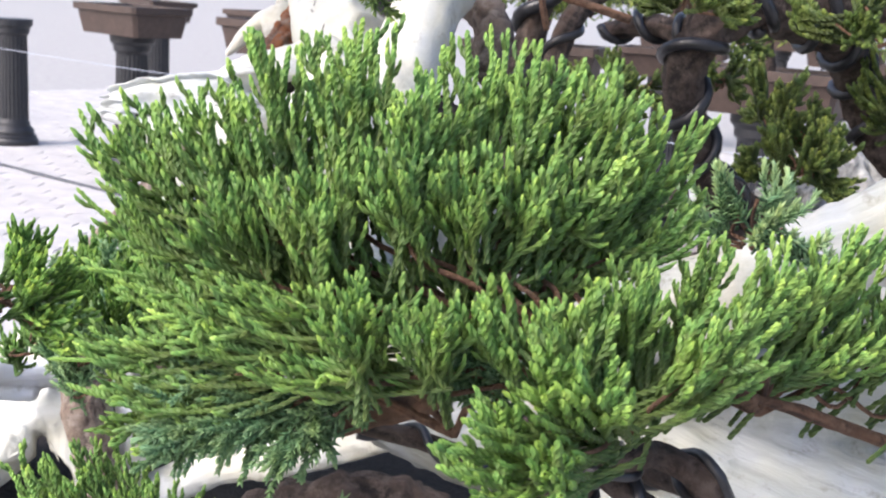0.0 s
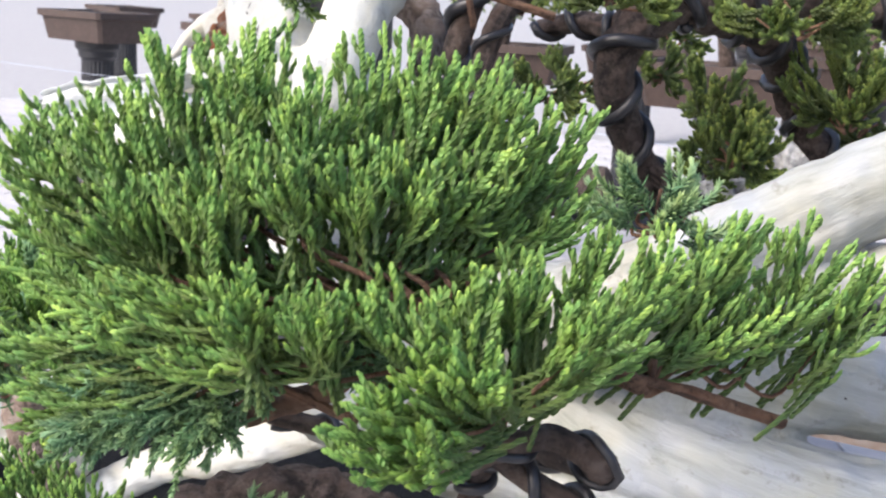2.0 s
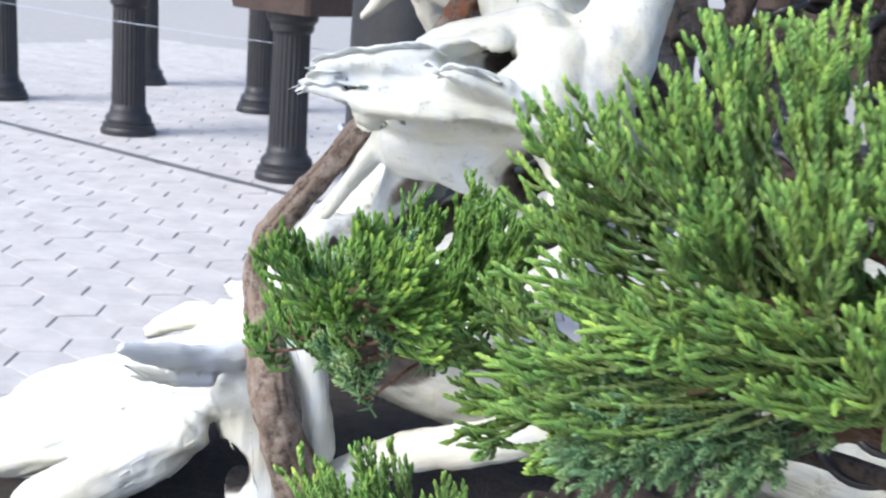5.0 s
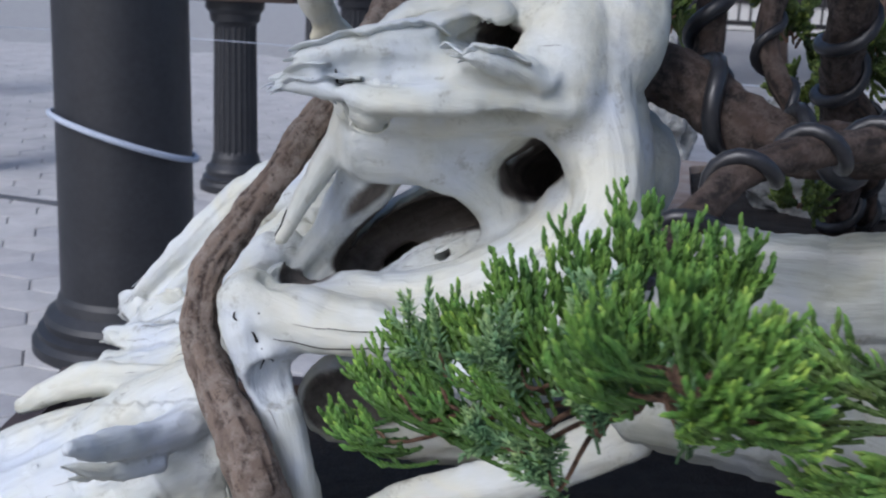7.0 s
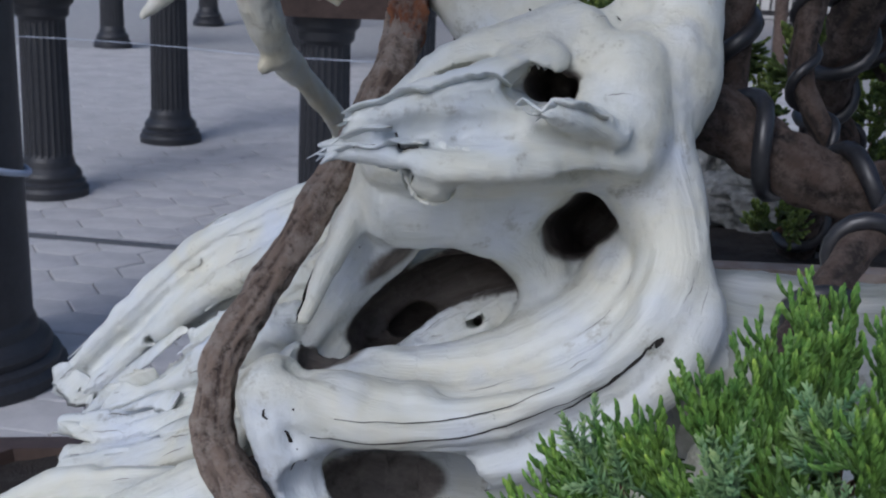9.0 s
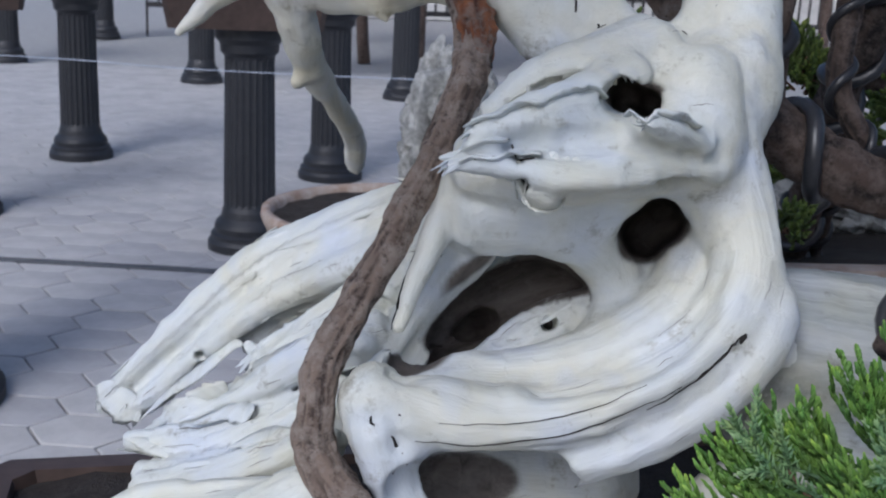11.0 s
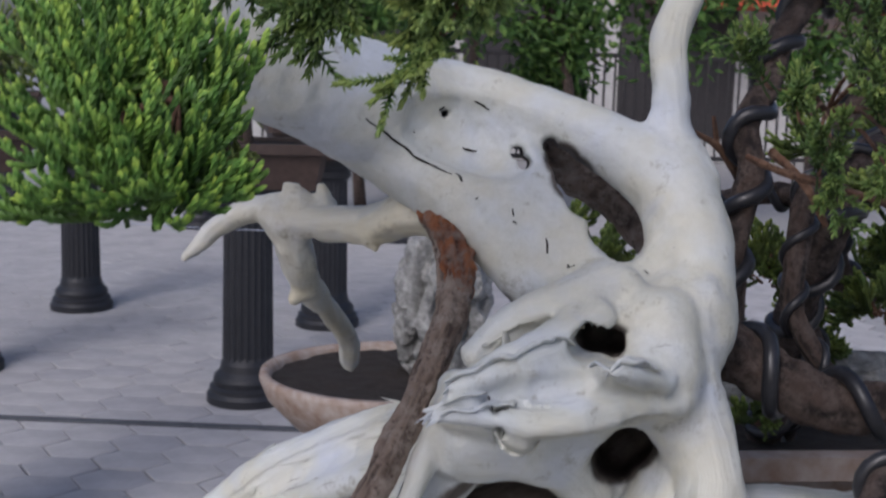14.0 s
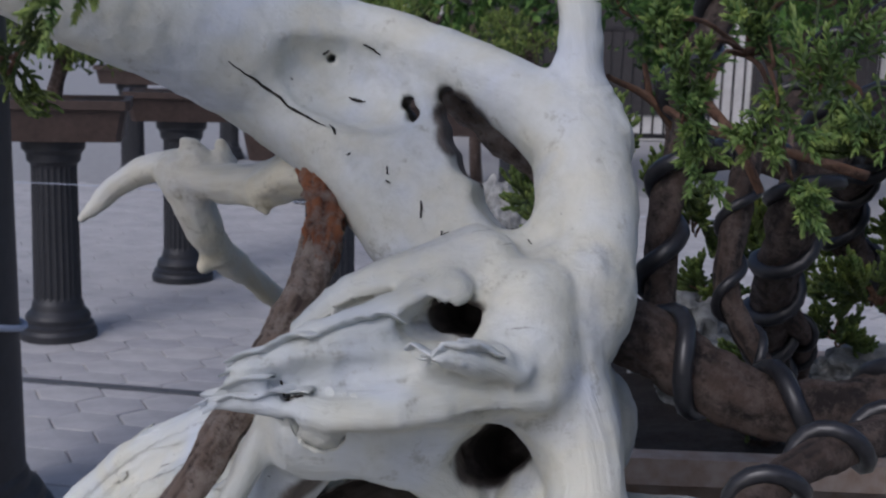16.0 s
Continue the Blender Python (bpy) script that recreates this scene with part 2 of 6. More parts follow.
def tube(points, radii, sides=12, steps=8, lump=0.0, lump_scale=60.0, flat=1.0):
    """Vertices, faces and grain of a branch along a smooth line; lump: unevenness as a share of the radius."""
    line, r = spline(points, steps), spline(radii, steps)[:, 0]
    tang, u, w = frames_along(line)
    a = np.linspace(0, 2 * np.pi, sides, endpoint=False)
    ring = np.cos(a)[None, :, None] * u[:, None] + np.sin(a)[None, :, None] * w[:, None] * flat
    v = (line[:, None] + ring * r[:, None, None]).reshape(-1, 3)
    length = np.r_[0, np.cumsum(np.linalg.norm(np.diff(line, axis=0), axis=1))]
    turned = np.stack([np.repeat(length * 14, sides), np.tile(np.cos(a) * 2.2, len(line)), np.tile(np.sin(a) * 2.2, len(line))], 1)
    grain = rough_noise(turned * 1.4 + line[0] * 31, 4)
    if lump:
        out = (ring * r[:, None, None]).reshape(-1, 3)
        fissure = np.clip(0.12 - np.abs(rough_noise(turned * 1.9 + 5, 3) - 0.5), 0, 1) / 0.12
        v = v + out * ((rough_noise(v * lump_scale, 3) - 0.5) * 2 * lump + (grain - 0.5) * lump - fissure * lump * 0.45)[:, None]
        grain = np.clip(grain - fissure * 0.3, 0, 1)
    n, k = len(line), np.arange(sides)
    i = np.arange(n - 1)[:, None] * sides
    faces = np.stack([i + k, i + (k + 1) % sides, i + sides + (k + 1) % sides, i + sides + k], -1).reshape(-1, 4).tolist()
    faces += [list(range(sides))[::-1], list(range((n - 1) * sides, n * sides))]
    return v, faces, grain


def joined(*pieces):
    """Several (vertices, faces, grain) as one."""
    verts, faces, grain, base = [], [], [], 0
    for v, f, g in pieces:
        verts.append(v)
        faces += [[i + base for i in face] for face in f]
        grain.append(g)
        base += len(v)
    return np.vstack(verts), faces, np.concatenate(grain)


def branch(name, points, radii, mat, parent, label="", lump=0.18, sides=22, steps=16):
    v, f, g = tube(points, radii, sides, steps, lump)
    return part(name, mesh_from(name, v, f, mat, grain=g), parent, label)


def coil(points, radii, pitch, wire, parent, start=0.0, label="thick black wire coil"):
    """A wire wound round a branch that runs through the points."""
    line, r = spline(points, 40), spline(radii, 40)[:, 0]
    tang, u, w = frames_along(line)
    length = np.r_[0, np.cumsum(np.linalg.norm(np.diff(line, axis=0), axis=1))]
    s = np.arange(0, length[-1], pitch / 14)
    at = [np.stack([np.interp(s, length, c[:, k]) for k in range(3)], 1) for c in (line, u, w)]
    rr = np.interp(s, length, r) + wire * 0.35
    rr = rr * (1 + 0.10 * (lattice(np.stack([s * 40, s * 0, s * 0], 1)) - 0.3))
    turn = start + s / pitch * 2 * np.pi
    path = at[0] + (np.cos(turn) * rr)[:, None] * at[1] + (np.sin(turn) * rr)[:, None] * at[2]
    v, f, g = tube(path, np.full(len(path), wire), 8, 1)
    return part("wire", mesh_from("wire", v, f, WIRE), parent, label)


# ---- sculpting: rounded limbs melted together, with hollows cut away, turned into a skin ----
def rod_distance(q, a, b, ra, rb, flat, axis):
    """Distance from the rows of q to one tapering rod. flat: how much thinner it is along axis."""
    a, ab = np.asarray(a, np.float32), np.asarray(b, np.float32) - np.asarray(a, np.float32)
    rel = q - a
    h = np.clip(rel @ ab / (ab @ ab + 1e-9), 0, 1)
    off = rel - h[:, None] * ab
    if flat != 1:
        axis = np.asarray(axis, np.float32)
        off += (off @ axis)[:, None] * axis * np.float32(1 / flat - 1)
    return np.sqrt((off * off).sum(1)) - (ra + (rb - ra) * h)


class Sculpture:
    def __init__(self, low, high, cell):
        self.cell = cell
        self.low = np.array(low, np.float32)
        self.shape = tuple(int(n) for n in np.ceil((np.array(high) - low) / cell) + 1)
        self.field = np.full(self.shape, 0.05, np.float32)
        self.lines = []
        self.dark = []

    def span(self, points, reach):
        p = np.array(points, float)
        lo = np.clip(((p.min(0) - reach - self.low) / self.cell).astype(int), 0, self.shape)
        hi = np.clip(((p.max(0) + reach - self.low) / self.cell).astype(int) + 2, 0, self.shape)
        return lo, hi

    def distance(self, points, radii, reach, flat, axis):
        """The part of the grid round a chain of rods, and the distance to the chain in it."""
        lo, hi = self.span(points, max(radii) + reach)
        if (hi <= lo).any():
            return None, None
        best = np.full(hi - lo, 0.05, np.float32)
        for a, b, ra, rb in zip(points, points[1:], radii, radii[1:]):
            l, h = self.span([a, b], max(ra, rb) + reach)
            if (h <= l).any():
                continue
            axes = [self.low[k] + self.cell * np.arange(l[k], h[k], dtype=np.float32) for k in range(3)]
            q = np.stack(np.meshgrid(*axes, indexing="ij"), -1).reshape(-1, 3)
            inner = tuple(slice(m, n) for m, n in zip(l - lo, h - lo))
            best[inner] = np.minimum(best[inner], rod_distance(q, a, b, ra, rb, flat, axis).reshape(h - l))
        return tuple(slice(m, n) for m, n in zip(lo, hi)), best

    def add(self, points, radii, melt=0.009, flat=1.0, axis=(0.22, 0.95, -0.2), rough=1.0, clean=False):
        """rough: how deeply its fibres are furrowed; clean: keeps its bleached colour inside a hollow with painted
        shade.
        """
        points, radii = spline(points, 3), spline(radii, 3)[:, 0]
        place, d = self.distance(points, radii, melt * 1.5 + 0.008, flat, axis)
        if place:
            old = self.field[place]
            h = np.clip(0.5 + 0.5 * (old - d) / melt, 0, 1)
            self.field[place] = old * (1 - h) + d * h - melt * h * (1 - h)
            self.lines.append((points, radii, rough, clean))
        return self

    def cut(self, points, radii, melt=0.005, flat=1.0, axis=(0.22, 0.95, -0.2), dark=None):
        """dark: from what share of its depth on shade is painted into the hollow as dark brown."""
        if len(points) > 2:
            points, radii = spline(points, 3), spline(radii, 3)[:, 0]
        if dark is not None:
            self.dark += [(a, b, ra, rb, dark) for a, b, ra, rb in zip(points, points[1:], radii, radii[1:])]
        place, d = self.distance(points, radii, melt * 1.5 + 0.006, flat, axis)
        if place:
            old = self.field[place]
            h = np.clip(0.5 - 0.5 * (old + d) / melt, 0, 1)
            self.field[place] = old * (1 - h) - d * h + melt * h * (1 - h)
        return self

    def skin(self, relief=0.0012):
        """Naive surface nets: one vertex a cell that the surface crosses."""
        f = self.field
        f[0], f[-1], f[:, 0], f[:, -1], f[:, :, 0], f[:, :, -1] = (0.05,) * 6
        inside = f < 0
        n = np.array(self.shape)
        corners = [(i, j, k) for i in (0, 1) for j in (0, 1) for k in (0, 1)]
        cut = lambda a, o: a[o[0] : n[0] - 1 + o[0], o[1] : n[1] - 1 + o[1], o[2] : n[2] - 1 + o[2]]  # noqa: E731
        count = sum(cut(inside, o).astype(np.int8) for o in corners)
        cells = np.argwhere((count > 0) & (count < 8))
        index = np.full(n - 1, -1, np.int64)
        index[tuple(cells.T)] = np.arange(len(cells))
        total, hits = np.zeros((len(cells), 3)), np.zeros(len(cells))
        for a in corners:
            for axis in range(3):
                if a[axis]:
                    continue
                b = np.array(a)
                b[axis] = 1
                fa, fb = f[tuple((cells + a).T)], f[tuple((cells + b).T)]
                cross = (fa < 0) != (fb < 0)
                s = np.where(cross, fa / np.where(cross, fa - fb, 1), 0)
                p = np.array(a, float) + s[:, None] * (b - np.array(a))
                total += p * cross[:, None]
                hits += cross
        verts = (cells + total / hits[:, None]) * self.cell + self.low
        faces = []
        for axis in range(3):
            u, w = (axis + 1) % 3, (axis + 2) % 3
            step = np.zeros(3, int)
            step[axis] = 1
            lo, hi = [slice(0, m) for m in n], [slice(0, m) for m in n]
            lo[axis], hi[axis] = slice(0, n[axis] - 1), slice(1, n[axis])
            a, b = inside[tuple(lo)], inside[tuple(hi)]
            edge = np.argwhere(a != b)
            edge = edge[(edge[:, u] > 0) & (edge[:, w] > 0) & (edge[:, u] < n[u] - 1) & (edge[:, w] < n[w] - 1)]
            flip = a[tuple(edge.T)]
            du, dw = np.eye(3, dtype=int)[u], np.eye(3, dtype=int)[w]
            quad = np.stack([index[tuple((edge + o).T)] for o in (-du - dw, -dw, 0 * du, -du)], 1)
            faces.append(np.where(flip[:, None], quad, quad[:, ::-1]))
        faces = np.vstack(faces)
        # Fibres run along the nearest limb: where across it and how far down it a vertex lies. sure: 0 where two limbs meet.
        near, second = np.full(len(verts), 1e3), np.full(len(verts), 1e3)
        flow, way, furrow, bare = np.zeros_like(verts), np.zeros_like(verts), np.ones(len(verts)), np.zeros(len(verts), bool)
        for number, (points, radii, rough, clean) in enumerate(self.lines):
            gone, own, mine, run = 0.0, np.full(len(verts), 1e3), np.zeros_like(verts), np.zeros_like(verts)
            for a, b, ra, rb in zip(points, points[1:], radii, radii[1:]):
                ab = b - a
                size = np.linalg.norm(ab)
                close = np.flatnonzero(np.abs(verts - (a + b) / 2).max(1) < size / 2 + max(ra, rb) + 0.03)
                if len(close):
                    rel = verts[close] - a
                    h = np.clip(rel @ ab / (size * size + 1e-9), 0, 1)
                    off = rel - h[:, None] * ab
                    d = np.sqrt((off * off).sum(1)) - (ra + (rb - ra) * h)
                    k = close[d < own[close]]
                    own[k] = d[d < own[close]]
                    better = own[close] == d
                    mine[close[better]] = off[better] + ((gone + h[better] * size) * 0.09)[:, None] + number * 0.37
                    run[close[better]] = ab / (size + 1e-9)
                gone += size
            better = own < near
            second = np.where(better, near, np.minimum(second, own))
            near = np.where(better, own, near)
            flow[better], way[better] = mine[better], run[better]
            furrow[better], bare[better] = rough, clean
        sure = np.maximum(np.clip((second - near) / 0.008, 0, 1), np.where(furrow > 1.5, 0.8, 0.0)) * np.clip(furrow / 0.9, 0, 1)
        self.way, self.furrow = way, furrow
        # inner: how much of the hollows' painted shade each vertex takes.
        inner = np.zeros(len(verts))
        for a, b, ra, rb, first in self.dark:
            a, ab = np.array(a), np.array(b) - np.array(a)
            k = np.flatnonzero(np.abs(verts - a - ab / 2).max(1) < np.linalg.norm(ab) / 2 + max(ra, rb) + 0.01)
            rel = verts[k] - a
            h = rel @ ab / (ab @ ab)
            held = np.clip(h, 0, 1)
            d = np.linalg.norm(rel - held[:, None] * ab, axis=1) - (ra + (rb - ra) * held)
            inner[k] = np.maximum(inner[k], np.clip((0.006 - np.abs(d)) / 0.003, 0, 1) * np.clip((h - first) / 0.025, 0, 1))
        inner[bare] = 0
        tri = verts[faces]
        normal = np.cross(tri[:, 2] - tri[:, 0], tri[:, 3] - tri[:, 1])
        out = np.zeros_like(verts)
        for k in range(4):
            np.add.at(out, faces[:, k], normal)
        out /= np.linalg.norm(out, axis=1)[:, None] + 1e-12
        streak = rough_noise(flow * 55, 3)
        ridge = 1 - np.abs(rough_noise(flow * 95 + 9, 2) - 0.5) * 4
        groove = -np.clip(0.16 - np.abs(rough_noise(flow * 70 + 3, 2) - 0.5), 0, 1) * 14
        broad = rough_noise(verts * 24, 3)
        where = np.clip((rough_noise(verts * 9 + 4, 2) - 0.35) * 3, 0.15, 1)
        push = ((streak - 0.5) * 4.5 + ridge * 0.7 * where + groove * 0.45 * where * np.minimum(furrow, 1.6)) * furrow * sure + (broad - 0.5) * 4 * np.sqrt(furrow) + (0.5 - np.abs(rough_noise(verts * 42 + 7, 3) - 0.5) * 4) * 1.1
        verts = verts + out * (push * relief * (1 - 0.5 * inner))[:, None]
        return verts, faces, flow, inner, sure


def sculpted(name, s, parent, label, relief=0.0012, mat=None):
    verts, faces, flow, inner, sure = s.skin(relief)
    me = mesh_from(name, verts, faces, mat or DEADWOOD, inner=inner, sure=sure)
    me.attributes.new("flow", "FLOAT_VECTOR", "POINT").data.foreach_set("vector", flow.astype(np.float32).ravel())
    return part(name, me, parent, label)


# ---- the old juniper: bleached trunk, live bark, branches and wire ----
bonsai = thing("juniper_bonsai", (0.0, 0.78, 0.66), "old wired juniper bonsai with bleached sculpted deadwood trunk", "bonsai tree")


def bleached_trunk():
    s = Sculpture((-0.50, 0.52, 0.60), (0.30, 1.26, 1.56), 0.0030)
    # lower bowl rim, running up into the column beside the round hole
    s.add([(-0.138, 0.716, 0.916), (-0.115, 0.718, 0.905), (-0.053, 0.713, 0.897), (0.015, 0.711, 0.910), (0.081, 0.714, 0.944), (0.126, 0.731, 0.988), (0.130, 0.757, 1.033), (0.117, 0.774, 1.088), (0.120, 0.794, 1.130)],
          [0.020, 0.026, 0.024, 0.026, 0.028, 0.026, 0.024, 0.026, 0.034], rough=1.3)
    s.add([(-0.118, 0.757, 0.910), (-0.038, 0.757, 0.899), (0.033, 0.756, 0.917), (0.089, 0.763, 0.954), (0.113, 0.783, 0.995)], [0.024, 0.03, 0.034, 0.034, 0.03])
    # back of the bowl
    s.add([(-0.103, 0.889, 0.858), (-0.064, 0.918, 0.883), (0.009, 0.920, 0.917), (0.090, 0.912, 0.960), (0.132, 0.901, 0.999)], [0.045, 0.06, 0.066, 0.066, 0.06])
    s.add([(0.121, 0.809, 0.958), (0.127, 0.819, 1.004), (0.113, 0.818, 1.052), (0.087, 0.808, 1.091)], [0.035, 0.04, 0.045, 0.05])
    # bridge between the round hole and the long cavity
    s.add([(-0.003, 0.776, 1.027), (0.039, 0.795, 0.993), (0.053, 0.788, 0.957), (0.037, 0.768, 0.926)], [0.028, 0.022, 0.02, 0.024])
    s.add([(-0.055, 0.783, 1.030), (-0.012, 0.779, 1.033), (0.033, 0.777, 1.044), (0.088, 0.778, 1.056)], [0.032, 0.032, 0.03, 0.026])
    s.add([(-0.061, 0.762, 1.066), (-0.021, 0.749, 1.072), (0.029, 0.745, 1.081), (0.082, 0.755, 1.087)], [0.022, 0.03, 0.034, 0.034])
    # solid heart behind the openings
    s.add([(-0.074, 0.860, 0.898), (-0.018, 0.851, 0.935), (0.047, 0.842, 0.970), (0.098, 0.837, 1.007)], [0.03, 0.042, 0.05, 0.05], 0.010)
    # thin upright blade beside the bark, and the sheet behind it
    s.add([(-0.064, 0.779, 1.071), (-0.082, 0.779, 1.032), (-0.102, 0.759, 0.994), (-0.119, 0.739, 0.957)], [0.018, 0.012, 0.0085, 0.005], 0.008)
    s.add([(-0.042, 0.786, 1.056), (-0.062, 0.810, 1.005), (-0.089, 0.818, 0.948), (-0.112, 0.798, 0.908)], [0.03, 0.026, 0.022, 0.02])
    # jutting lip: two thin crests with a hollow band between them
    shelf = (0.05, -0.35, 0.93)
    s.add([(-0.097, 0.663, 1.089), (-0.069, 0.669, 1.090), (-0.034, 0.670, 1.083), (-0.000, 0.678, 1.083), (0.047, 0.709, 1.081), (0.084, 0.736, 1.078)], [0.007, 0.014, 0.018, 0.020, 0.022, 0.022], 0.005, 0.5, shelf)
    s.add([(-0.081, 0.663, 1.110), (-0.048, 0.682, 1.119), (-0.003, 0.716, 1.126), (0.031, 0.753, 1.136)], [0.007, 0.014, 0.018, 0.020], 0.005, 0.5, shelf)
    s.add([(-0.088, 0.662, 1.099), (-0.069, 0.672, 1.102), (-0.041, 0.692, 1.101)], [0.004, 0.008, 0.012], 0.006)
    s.add([(-0.059, 0.700, 1.095), (-0.013, 0.722, 1.098), (0.040, 0.740, 1.094), (0.086, 0.756, 1.096)], [0.014, 0.020, 0.024, 0.028], 0.010)
    for a, b in (((-0.092, 0.662, 1.094), (-0.075, 0.669, 1.096)), ((-0.086, 0.662, 1.107), (-0.070, 0.671, 1.111)), ((-0.091, 0.662, 1.088), (-0.073, 0.669, 1.087)), ((-0.047, 0.675, 1.063), (-0.038, 0.681, 1.075)), ((-0.036, 0.676, 1.065), (-0.028, 0.683, 1.077))):
        s.add([a, b], [0.0028, 0.007], 0.004)
    s.add([(-0.046, 0.674, 1.068), (-0.040, 0.678, 1.075), (-0.030, 0.684, 1.081)], [0.004, 0.008, 0.009], 0.006)
    s.add([(0.014, 0.671, 1.119), (0.038, 0.687, 1.112), (0.071, 0.718, 1.096)], [0.007, 0.014, 0.018], 0.005, 0.5, shelf)
    s.add([(-0.054, 0.759, 1.106), (-0.023, 0.768, 1.126), (0.014, 0.777, 1.135), (0.056, 0.796, 1.142)], [0.012, 0.018, 0.022, 0.03])
    s.add([(-0.025, 0.787, 1.073), (0.021, 0.792, 1.094), (0.071, 0.795, 1.111)], [0.03, 0.035, 0.04])
    # shoulder and main stem leaning back to the upper left
    s.add([(0.123, 0.795, 1.116), (0.090, 0.821, 1.110), (0.051, 0.860, 1.142), (0.018, 0.899, 1.182), (-0.026, 0.945, 1.223), (-0.084, 0.972, 1.264), (-0.153, 0.947, 1.294), (-0.221, 0.916, 1.317), (-0.297, 0.888, 1.352), (-0.358, 0.878, 1.380)],
          [0.036, 0.044, 0.05, 0.052, 0.060, 0.062, 0.052, 0.044, 0.042, 0.042], 0.02, 0.75, rough=0.25)
    s.add([(0.005, 0.859, 1.142), (-0.016, 0.886, 1.174), (-0.047, 0.925, 1.211), (-0.099, 0.965, 1.245)], [0.022, 0.028, 0.03, 0.03], 0.014, rough=0.25)
    # arched right limb
    s.add([(0.102, 0.791, 1.087), (0.134, 0.802, 1.111), (0.138, 0.812, 1.149), (0.137, 0.833, 1.189), (0.123, 0.865, 1.222), (0.092, 0.897, 1.249), (0.045, 0.935, 1.272), (-0.010, 0.968, 1.289), (-0.073, 1.001, 1.297)],
          [0.030, 0.027, 0.028, 0.031, 0.031, 0.028, 0.026, 0.027, 0.032], 0.012, rough=0.4)
    s.add([(0.101, 0.835, 1.143), (0.114, 0.837, 1.166), (0.124, 0.845, 1.192)], [0.026, 0.026, 0.026], 0.012, rough=0.3)
    s.add([(0.089, 0.763, 1.127), (0.094, 0.756, 1.091), (0.102, 0.755, 1.061), (0.109, 0.751, 1.031)], [0.026, 0.024, 0.020, 0.016], 0.02, rough=0.4)
    # shallow band between the lip's crests, and the torn lobe under it
    s.add([(-0.082, 0.665, 1.100), (-0.049, 0.677, 1.103), (-0.009, 0.693, 1.103), (0.031, 0.715, 1.098), (0.070, 0.737, 1.090)], [0.007, 0.015, 0.020, 0.022, 0.022], 0.010, 0.6, shelf, rough=0.5)
    s.add([(-0.047, 0.671, 1.079), (-0.039, 0.671, 1.070), (-0.030, 0.675, 1.058)], [0.013, 0.012, 0.004], 0.006, rough=1.6)
    s.add([(-0.021, 0.681, 1.075), (0.015, 0.692, 1.069), (0.051, 0.716, 1.070)], [0.012, 0.014, 0.014], 0.010, rough=0.6)
    # upright horn
    s.add([(0.142, 0.873, 1.225), (0.132, 0.885, 1.265), (0.131, 0.891, 1.307), (0.130, 0.897, 1.348), (0.149, 0.902, 1.390), (0.172, 0.904, 1.423), (0.188, 0.907, 1.451)], [0.028, 0.018, 0.0155, 0.016, 0.014, 0.010, 0.006], 0.02)
    # column and feet below
    s.add([(0.134, 0.740, 0.988), (0.140, 0.722, 0.966), (0.116, 0.708, 0.931), (0.061, 0.710, 0.887), (-0.010, 0.720, 0.860), (-0.084, 0.741, 0.832)], [0.022, 0.024, 0.022, 0.022, 0.022, 0.022], 0.01)
    s.add([(0.143, 0.773, 0.939), (0.178, 0.773, 0.928), (0.219, 0.781, 0.914)], [0.04, 0.044, 0.04], 0.015)
    s.add([(-0.139, 0.712, 0.909), (-0.129, 0.707, 0.880), (-0.113, 0.704, 0.837), (-0.095, 0.698, 0.791), (-0.084, 0.690, 0.740)], [0.018, 0.022, 0.018, 0.015, 0.016], 0.022, rough=1.4)
    s.add([(-0.085, 0.694, 0.695), (-0.020, 0.740, 0.735), (0.060, 0.745, 0.765), (0.160, 0.765, 0.815)], [0.022, 0.020, 0.022, 0.026], 0.012, 0.6)
    s.add([(-0.082, 0.820, 0.796), (-0.016, 0.843, 0.786), (0.052, 0.849, 0.785)], [0.04, 0.05, 0.05], 0.02)
    # fanned tail of old wood
    s.add([(-0.066, 0.866, 1.015), (-0.107, 0.915, 1.002), (-0.167, 0.952, 0.969), (-0.221, 0.977, 0.934), (-0.289, 0.997, 0.865), (-0.355, 1.004, 0.790)], [0.018, 0.014, 0.014, 0.014, 0.014, 0.010], 0.008, rough=2.6)
    s.add([(-0.077, 0.852, 0.990), (-0.128, 0.898, 0.959), (-0.183, 0.939, 0.923), (-0.238, 0.967, 0.879), (-0.310, 0.988, 0.808), (-0.336, 0.988, 0.787)], [0.02, 0.017, 0.017, 0.016, 0.012, 0.008], 0.008, rough=2.6)
    s.add([(-0.098, 0.840, 0.965), (-0.140, 0.872, 0.927), (-0.172, 0.893, 0.896), (-0.204, 0.915, 0.871), (-0.226, 0.928, 0.860)], [0.02, 0.018, 0.016, 0.012, 0.006], 0.008, rough=2.6)
    s.add([(-0.138, 0.808, 0.925), (-0.181, 0.832, 0.899), (-0.225, 0.855, 0.865), (-0.276, 0.880, 0.830), (-0.305, 0.891, 0.809)], [0.02, 0.018, 0.017, 0.013, 0.006], 0.008, rough=2.6)
    s.add([(-0.156, 0.800, 0.876), (-0.199, 0.824, 0.849), (-0.253, 0.841, 0.823), (-0.318, 0.874, 0.810)], [0.02, 0.018, 0.017, 0.008], 0.007, rough=2.6)
    s.add([(-0.167, 0.776, 0.854), (-0.210, 0.791, 0.831), (-0.262, 0.817, 0.805), (-0.298, 0.833, 0.793)], [0.018, 0.018, 0.02, 0.02], 0.008, rough=2.6)
